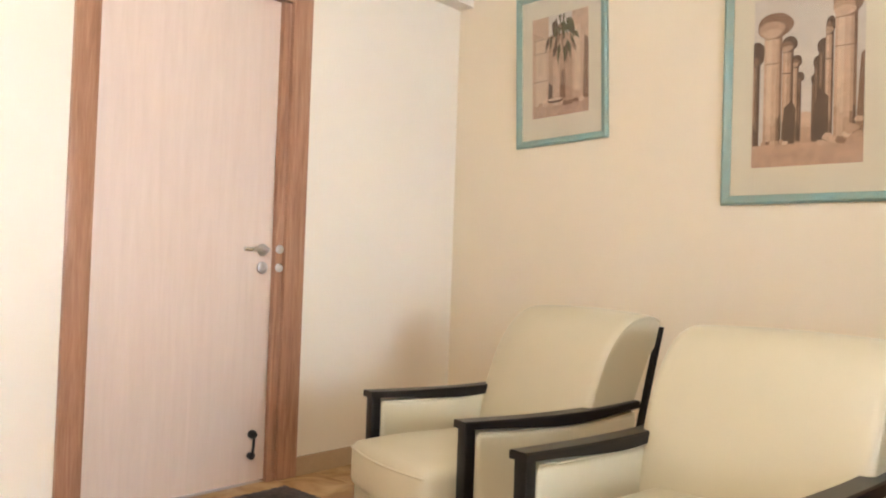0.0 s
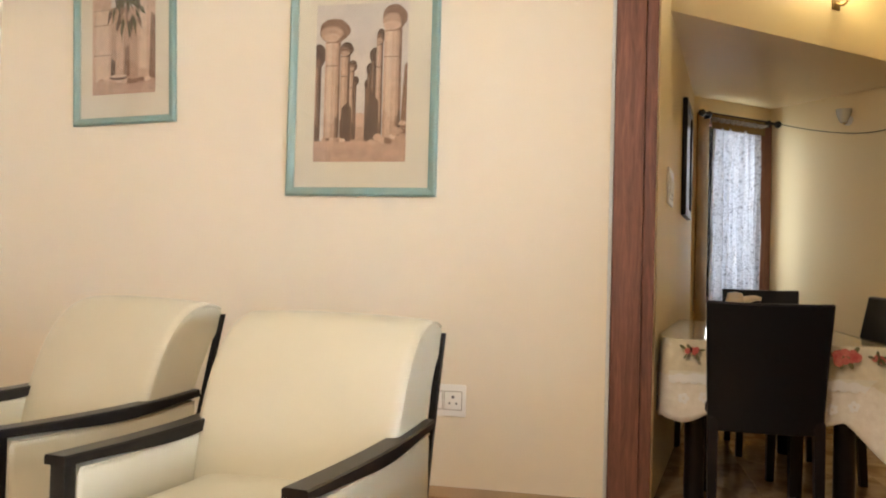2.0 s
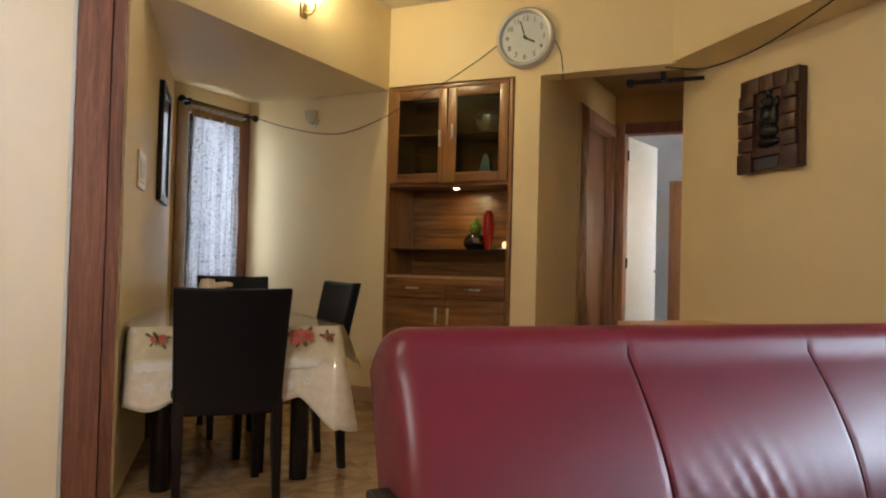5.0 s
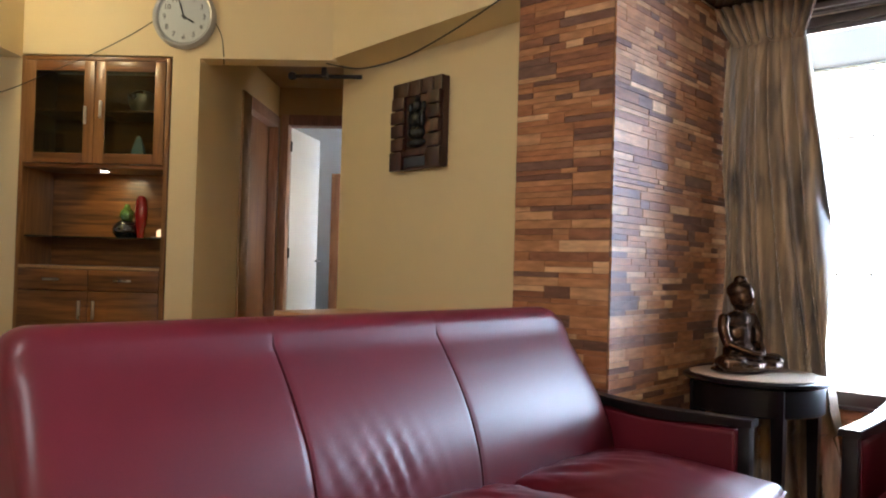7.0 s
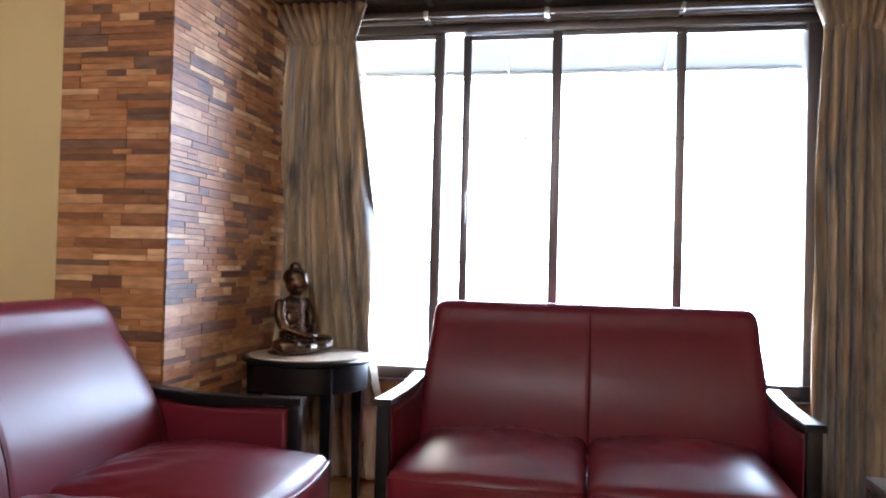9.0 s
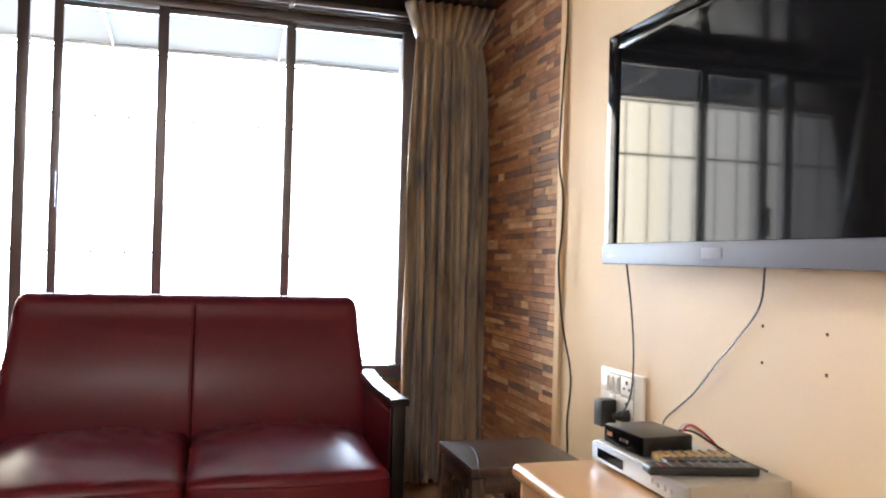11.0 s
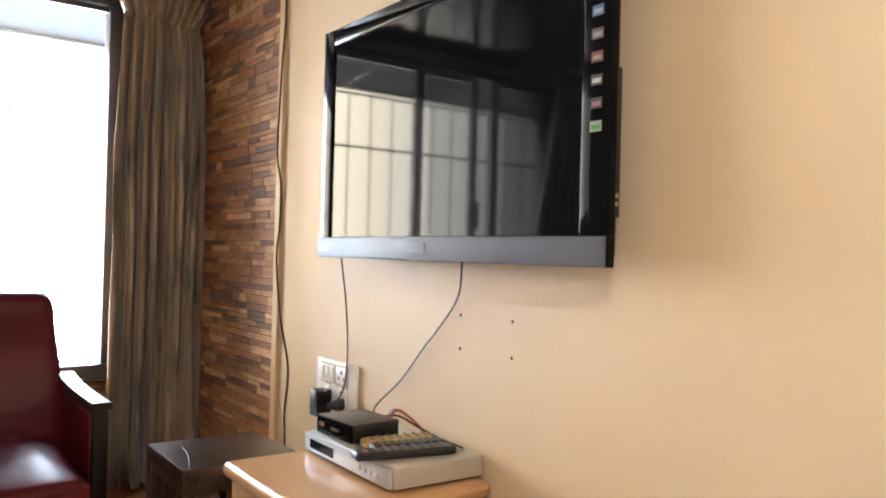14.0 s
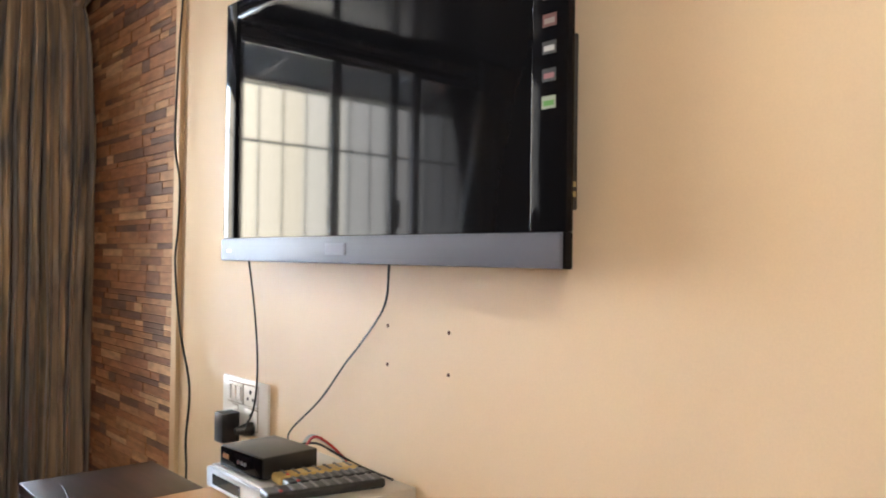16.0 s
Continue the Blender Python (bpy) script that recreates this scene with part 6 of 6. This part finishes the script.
part("frame_head", bx(1.2555, 1.9895, -0.015, 0.13, 2.168, 2.26, bev=0.004), M_POST, d3)
HG = Matrix.Translation((1.262, 0.10, 0)) @ pose(0, 0, 0, 0, 0, 81)
M_WHITED = mat("white_door_paint", (0.74, 0.76, 0.78), 0.4, var=0.05, bump=0.03)
lf = part("door_leaf", bx(0, 0.72, 0, 0.036, 0.01, 2.162, bev=0.003, m=HG), M_WHITED, d3, "white painted leaf")
part("door_handle", tube(bmesh.new(), [HG @ Vector(q) for q in ((0.665, -0.002, 0.98), (0.665, -0.05, 0.98), (0.62, -0.055, 0.98), (0.56, -0.052, 0.982))], 0.009, 8), M_STEEL, lf, "steel lever handle")
for z in (0.3, 1.0, 1.95):
    part("hinge", bx(1.255, 1.268, 0.085, 0.112, z, z + 0.09, bev=0.002), M_EBONY, d3, "dark steel butt hinge")
wr = thing("wardrobe", NE @ Matrix.Translation((1.60, 3.9, 0)), "plain brown wardrobe in the bedroom", "wardrobe")
part("body", bx(-0.30, 0.9, 0, 0.6, 0, 1.97, bev=0.004), M_BROWNDOOR, wr)
for k in range(2):
    part("door", bx(-0.298 + 0.6 * k, 0.296 + 0.6 * k, -0.02, -0.001, 0.06, 1.96, bev=0.003), M_BROWNDOOR, wr)
pr = thing("passage_rod", NE @ Matrix.Translation((0, 0.25, 2.185)), "dark curtain rod inside the passage opening", "curtain rod")
part("rod", tube(bmesh.new(), [(1.71, 0, 0.0), (2.15, 0, 0.0)], 0.014, 10), M_EBONY, pr)
part("finial", lathe(bmesh.new(), [(0, -0.03), (0.024, -0.02), (0.03, 0), (0.024, 0.02), (0, 0.03)], 14, Matrix.Translation((1.69, 0, 0))), M_EBONY, pr)
part("bracket", bx(1.9, 1.93, -0.095, 0.02, -0.02, 0.02, bev=0.003), M_EBONY, pr)
part("hanger", bx(1.9, 1.93, -0.095, -0.07, -0.02, 0.039), M_EBONY, pr)

# ---------------------------------------------------------------- carved panel, sideboard
cv = thing("carved_panel", CW @ Matrix.Translation((0.655, 0, 1.53)), "dark wooden wall panel with blocks around a carved relief", "wall panel")
M_CARV = wood("dark_red_carving", (0.075, 0.021, 0.013), (0.018, 0.007, 0.006), 0.4, 0.1, axis=2, grain=30)
M_RELIEF = mat("blackened_relief", (0.022, 0.026, 0.028), 0.28, 0.4, var=0.5, scale=30, bump=0.4, dist=0.006)
CWD, CHT = 0.455, 0.515
part("backing", bx(0, CWD, -0.045, -0.001, 0.0, CHT, bev=0.004), M_CARV, cv)
r3 = random.Random(4)
for k in range(4):
    z = 0.115 + 0.082 * k
    for x0, x1 in ((-0.008, 0.112), (CWD - 0.115, CWD - 0.012)):
        part("block", bx(x0 - 0.010 * r3.random(), x1, -0.064 - 0.008 * r3.random(), -0.0455, z, z + 0.072, bev=0.004), M_CARV, cv)
for x0, x1 in ((0.0, 0.15), (0.155, 0.265), (0.27, 0.375), (0.38, CWD + 0.004)):
    part("block", bx(x0, x1, -0.062, -0.0455, CHT - 0.085, CHT + 0.004 * r3.random(), bev=0.004), M_CARV, cv)
for x0, x1 in ((-0.012, 0.105), (CWD - 0.125, CWD + 0.006)):
    part("corner_block", bx(x0, x1, -0.070, -0.0455, -0.004, 0.108, bev=0.005), M_CARV, cv)
part("ledge", bx(0.106, CWD - 0.126, -0.066, -0.0455, 0.075, 0.11, bev=0.004), M_CARV, cv)
part("plaque", bx(0.12, CWD - 0.14, -0.060, -0.0455, 0.012, 0.066, bev=0.004), mat("slate_blue_plaque", (0.045, 0.055, 0.075), 0.35, bump=0.1), cv)
bm = bmesh.new()
for x, z, sx, sz, sy in ((0.222, 0.37, 0.034, 0.040, 0.030), (0.222, 0.415, 0.022, 0.022, 0.022), (0.222, 0.29, 0.055, 0.055, 0.034), (0.222, 0.21, 0.075, 0.045, 0.036),
                         (0.17, 0.29, 0.020, 0.055, 0.024), (0.275, 0.29, 0.020, 0.055, 0.024), (0.222, 0.15, 0.085, 0.026, 0.034), (0.16, 0.36, 0.020, 0.03, 0.018), (0.285, 0.36, 0.020, 0.03, 0.018)):
    blob(x, -0.047, z, sx, sy, sz)
ob = part("relief", bm, M_RELIEF, cv, "blackened carved relief")
tagged(ob, kind="stuff")
sd = thing("sideboard", pose(2.18, 2.36, 0), "low honey timber sideboard behind the sofa", "sideboard")
part("top", bx(0, 0.48, 0, 0.46, 0.722, 0.748, bev=0.005), M_UNIT, sd)
part("body", bx(0.015, 0.465, 0.015, 0.445, 0.06, 0.7215, bev=0.003), M_UNIT, sd)
for k in range(2):
    part("door", bx(0.02 + 0.222 * k, 0.238 + 0.222 * k, -0.002, 0.0145, 0.08, 0.715, bev=0.003), M_UNIT, sd)
for x in (0.02, 0.42):
    for y in (0.02, 0.40):
        part("foot", bx(x, x + 0.04, y, y + 0.04, 0, 0.0595), M_UNIT, sd)

# pendant lamp of the sitting room, whose light falls on the door wall
ch = thing("pendant_light", pose(-0.55, 0.35, H), "round frosted pendant light of the sitting room", "pendant light")
part("canopy", lathe(bmesh.new(), [(0, -0.001), (0.06, -0.001), (0.06, -0.02), (0.02, -0.035), (0, -0.035)], 32), M_STEEL, ch)
part("stem", tube(bmesh.new(), [(0, 0, -0.03), (0, 0, -0.27)], 0.008, 10), M_STEEL, ch)
part("cap", lathe(bmesh.new(), [(0, -0.26), (0.19, -0.27), (0.20, -0.29), (0.19, -0.30), (0, -0.30)], 40), M_STEEL, ch)
part("diffuser", lathe(bmesh.new(), [(0.185, -0.301), (0.18, -0.33), (0.14, -0.36), (0.07, -0.375), (0, -0.378)], 40), glow("lit_diffuser", (1.0, 0.86, 0.66), 6), ch, "lit frosted diffuser")
lamp("pendant_lamp", 'POINT', pose(-0.55, 0.35, H - 0.50), 58, (1.0, 0.94, 0.87), radius=0.12)

# ---------------------------------------------------------------- brick cladding: thin split-stone strips


def strip_material(name, per_object):
    m2 = bpy.data.materials.new(name)
    m2.use_nodes = True
    N, L = m2.node_tree.nodes, m2.node_tree.links
    p2 = N["Principled BSDF"]
    src = N.new("ShaderNodeObjectInfo") if per_object else N.new("ShaderNodeNewGeometry")
    rnd = src.outputs["Random"] if per_object else src.outputs["Random Per Island"]
    rp2 = N.new("ShaderNodeValToRGB")
    rp2.color_ramp.interpolation = 'CONSTANT'
    els = rp2.color_ramp.elements
    stops = ((0.0, (0.33, 0.145, 0.060)), (0.17, (0.15, 0.072, 0.046)), (0.27, (0.38, 0.18, 0.078)), (0.46, (0.23, 0.100, 0.050)), (0.57, (0.44, 0.235, 0.112)),
             (0.70, (0.56, 0.335, 0.175)), (0.79, (0.33, 0.14, 0.060)), (0.91, (0.16, 0.085, 0.058)))
    for k, (pos, c) in enumerate(stops):
        e2 = els[k] if k < 2 else els.new(pos)
        e2.position, e2.color = pos, (*c, 1)
    L.new(rnd, rp2.inputs[0])
    tc2 = N.new("ShaderNodeTexCoord")
    mp2 = N.new("ShaderNodeMapping")
    mp2.inputs["Scale"].default_value = (9, 9, 34)
    L.new(tc2.outputs["Object"], mp2.inputs[0])
    off = N.new("ShaderNodeVectorMath")
    off.operation = 'ADD'
    mul = N.new("ShaderNodeVectorMath")
    mul.operation = 'SCALE'
    mul.inputs[0].default_value = (57, 31, 43)
    L.new(rnd, mul.inputs["Scale"])
    L.new(mp2.outputs[0], off.inputs[0])
    L.new(mul.outputs[0], off.inputs[1])
    nz2 = N.new("ShaderNodeTexNoise")
    nz2.inputs["Scale"].default_value, nz2.inputs["Detail"].default_value = 1.6, 6
    L.new(off.outputs[0], nz2.inputs[0])
    hs = N.new("ShaderNodeMapRange")
    hs.inputs[1].default_value, hs.inputs[2].default_value, hs.inputs[3].default_value, hs.inputs[4].default_value = 0.3, 0.7, 0.72, 1.30
    L.new(nz2.outputs[0], hs.inputs[0])
    mm2 = N.new("ShaderNodeVectorMath")
    mm2.operation = 'SCALE'
    L.new(rp2.outputs[0], mm2.inputs[0])
    L.new(hs.outputs[0], mm2.inputs["Scale"])
    L.new(mm2.outputs[0], p2.inputs["Base Color"])
    p2.inputs["Roughness"].default_value = 0.45
    p2.inputs["Specular IOR Level"].default_value = 0.22
    b2 = N.new("ShaderNodeBump")
    b2.inputs["Strength"].default_value, b2.inputs["Distance"].default_value = 0.25, 0.003
    L.new(nz2.outputs[0], b2.inputs["Height"])
    L.new(b2.outputs[0], p2.inputs["Normal"])
    return m2


M_STRIP = strip_material("split_stone_strip", True)
M_STRIPS = strip_material("split_stone_strips", False)
M_GROUT = mat("dark_stone_backing", (0.12, 0.065, 0.04), 0.7, var=0.3, bump=0.1)
_strips = {}


def strip_mesh(l, h, dth):
    key = (round(l, 3), round(h, 3), round(dth, 4))
    if key not in _strips:
        bm2 = bmesh.new()
        c = 0.0009
        rings = [[Vector((x, -y, z)) for x, z in ((i, i), (l - i, i), (l - i, h - i), (i, h - i))] for i, y in ((0.0006, 0.0), (0.0006, dth - c), (0.0006 + c, dth))]
        loft(bm2, rings)
        me = bpy.data.meshes.new("strip")
        bmesh.ops.recalc_face_normals(bm2, faces=bm2.faces)
        bm2.to_mesh(me)
        bm2.free()
        me.materials.append(M_STRIP)
        _strips[key] = me
    return _strips[key]


def lay(width, z0, z1, seed):
    """Courses of strips: blocks of two or three thin courses side by side, as in tiled split stone."""
    r = random.Random(seed)
    out = []
    z = z0
    while z < z1 - 0.012:
        h = r.choice((0.018, 0.021, 0.026, 0.032, 0.042))
        h = min(h, z1 - z)
        x = 0.0
        while x < width - 0.004:
            l = r.choice((0.07, 0.11, 0.14, 0.17, 0.20, 0.25))
            if width - x - l < 0.04:
                l = width - x
            l = round(min(l, width - x), 3)
            d2 = r.choice((0.0050, 0.0056, 0.0064))
            if h > 0.035 and r.random() < 0.45:
                out.append((x, z, l, h / 2, d2))
                out.append((x, z + h / 2, l, h / 2, r.choice((0.0050, 0.0056, 0.0064))))
            else:
                out.append((x, z, l, h, d2))
            x += l
        z += h
    return out


def cladding(name, m2, width, z0, z1, seed, label, singles=None):
    """singles: (low, high) heights between which the strips are parts of their own."""
    root = thing(name, m2, label, "cladding", kind="structure")
    part("backing", bx(0.0, width, -0.0012, 0.0008, z0, z1), M_GROUT, root)
    verts, faces = [], []
    n = 0
    for x, z, l, h, d2 in lay(width, z0, z1, seed):
        if singles and singles[0] <= z <= singles[1] and n < 295:
            ob = new("strip", strip_mesh(l, h, d2))
            ob.parent = root
            ob.location = (x, -0.0015, z)
            n += 1
            continue
        me = strip_mesh(l, h, d2)
        o = len(verts)
        verts += [(v.co.x + x, v.co.y - 0.0015, v.co.z + z) for v in me.vertices]
        faces += [tuple(o + i for i in p2.vertices) for p2 in me.polygons]
    if faces:
        me = bpy.data.meshes.new("strips")
        me.from_pydata(verts, [], faces)
        me.materials.append(M_STRIPS)
        ob = new("strips", me)
        ob.parent = root
        tagged(ob, kind="stuff")
    return root


cladding("cladding_pier_west", pose(2.4415, 1.690, 0, 0, 0, -90), 0.404, 0.0, 2.60, 21, "split-stone strip cladding on the pier facing the room", (0.6, 2.2))
cladding("cladding_pier_south", pose(2.4345, 1.2855, 0), 1.026, 0.0, 2.084, 22, "split-stone strip cladding on the pier facing the bay", (0.75, 1.75))
cladding("cladding_corner", pose(3.462, -1.3135, 0, 0, 0, 180), 0.888, 0.0, 2.084, 23, "split-stone strip cladding on the corner of the television wall", (0.7, 1.6))
cladding("cladding_sill", pose(3.4645, 1.275, 0, 0, 0, -90), 2.58, 0.0, 0.444, 24, "split-stone strip cladding under the window", (0.25, 0.40))

# ---------------------------------------------------------------- floor tiles
tile = bmesh.new()
box(tile, 0.0008, 0.5992, 0.0008, 0.5992, -0.0055, 0.0, bev=0.0008, seg=1)
tm = bpy.data.meshes.new("floor_tile")
tile.to_mesh(tm)
tile.free()
M_TILE = bpy.data.materials.new("polished_tile")
M_TILE.use_nodes = True
N, L = M_TILE.node_tree.nodes, M_TILE.node_tree.links
p = N["Principled BSDF"]
oi = N.new("ShaderNodeObjectInfo")
tc = N.new("ShaderNodeTexCoord")
ad2 = N.new("ShaderNodeVectorMath")
sc2 = N.new("ShaderNodeVectorMath")
sc2.operation = 'SCALE'
sc2.inputs[0].default_value = (9, 5, 7)
L.new(oi.outputs["Random"], sc2.inputs["Scale"])
L.new(tc.outputs["Object"], ad2.inputs[0])
L.new(sc2.outputs[0], ad2.inputs[1])
nz = N.new("ShaderNodeTexNoise")
nz.inputs["Scale"].default_value, nz.inputs["Detail"].default_value, nz.inputs["Distortion"].default_value = 4.5, 7, 1.4
L.new(ad2.outputs[0], nz.inputs[0])
rp = N.new("ShaderNodeValToRGB")
rp.color_ramp.elements[0].position, rp.color_ramp.elements[0].color = 0.35, (0.33, 0.19, 0.085, 1)
rp.color_ramp.elements[1].position, rp.color_ramp.elements[1].color = 0.65, (0.57, 0.38, 0.19, 1)
L.new(nz.outputs[0], rp.inputs[0])
L.new(rp.outputs[0], p.inputs["Base Color"])
p.inputs["Roughness"].default_value = 0.12
tm.materials.append(M_TILE)
for i in range(11):
    for j in range(14):
        ob = new("floor_tile", tm)
        ob.parent = fl
        ob.location = (-2.95 + 0.6 * i, -1.32 + 0.6 * j, 0)
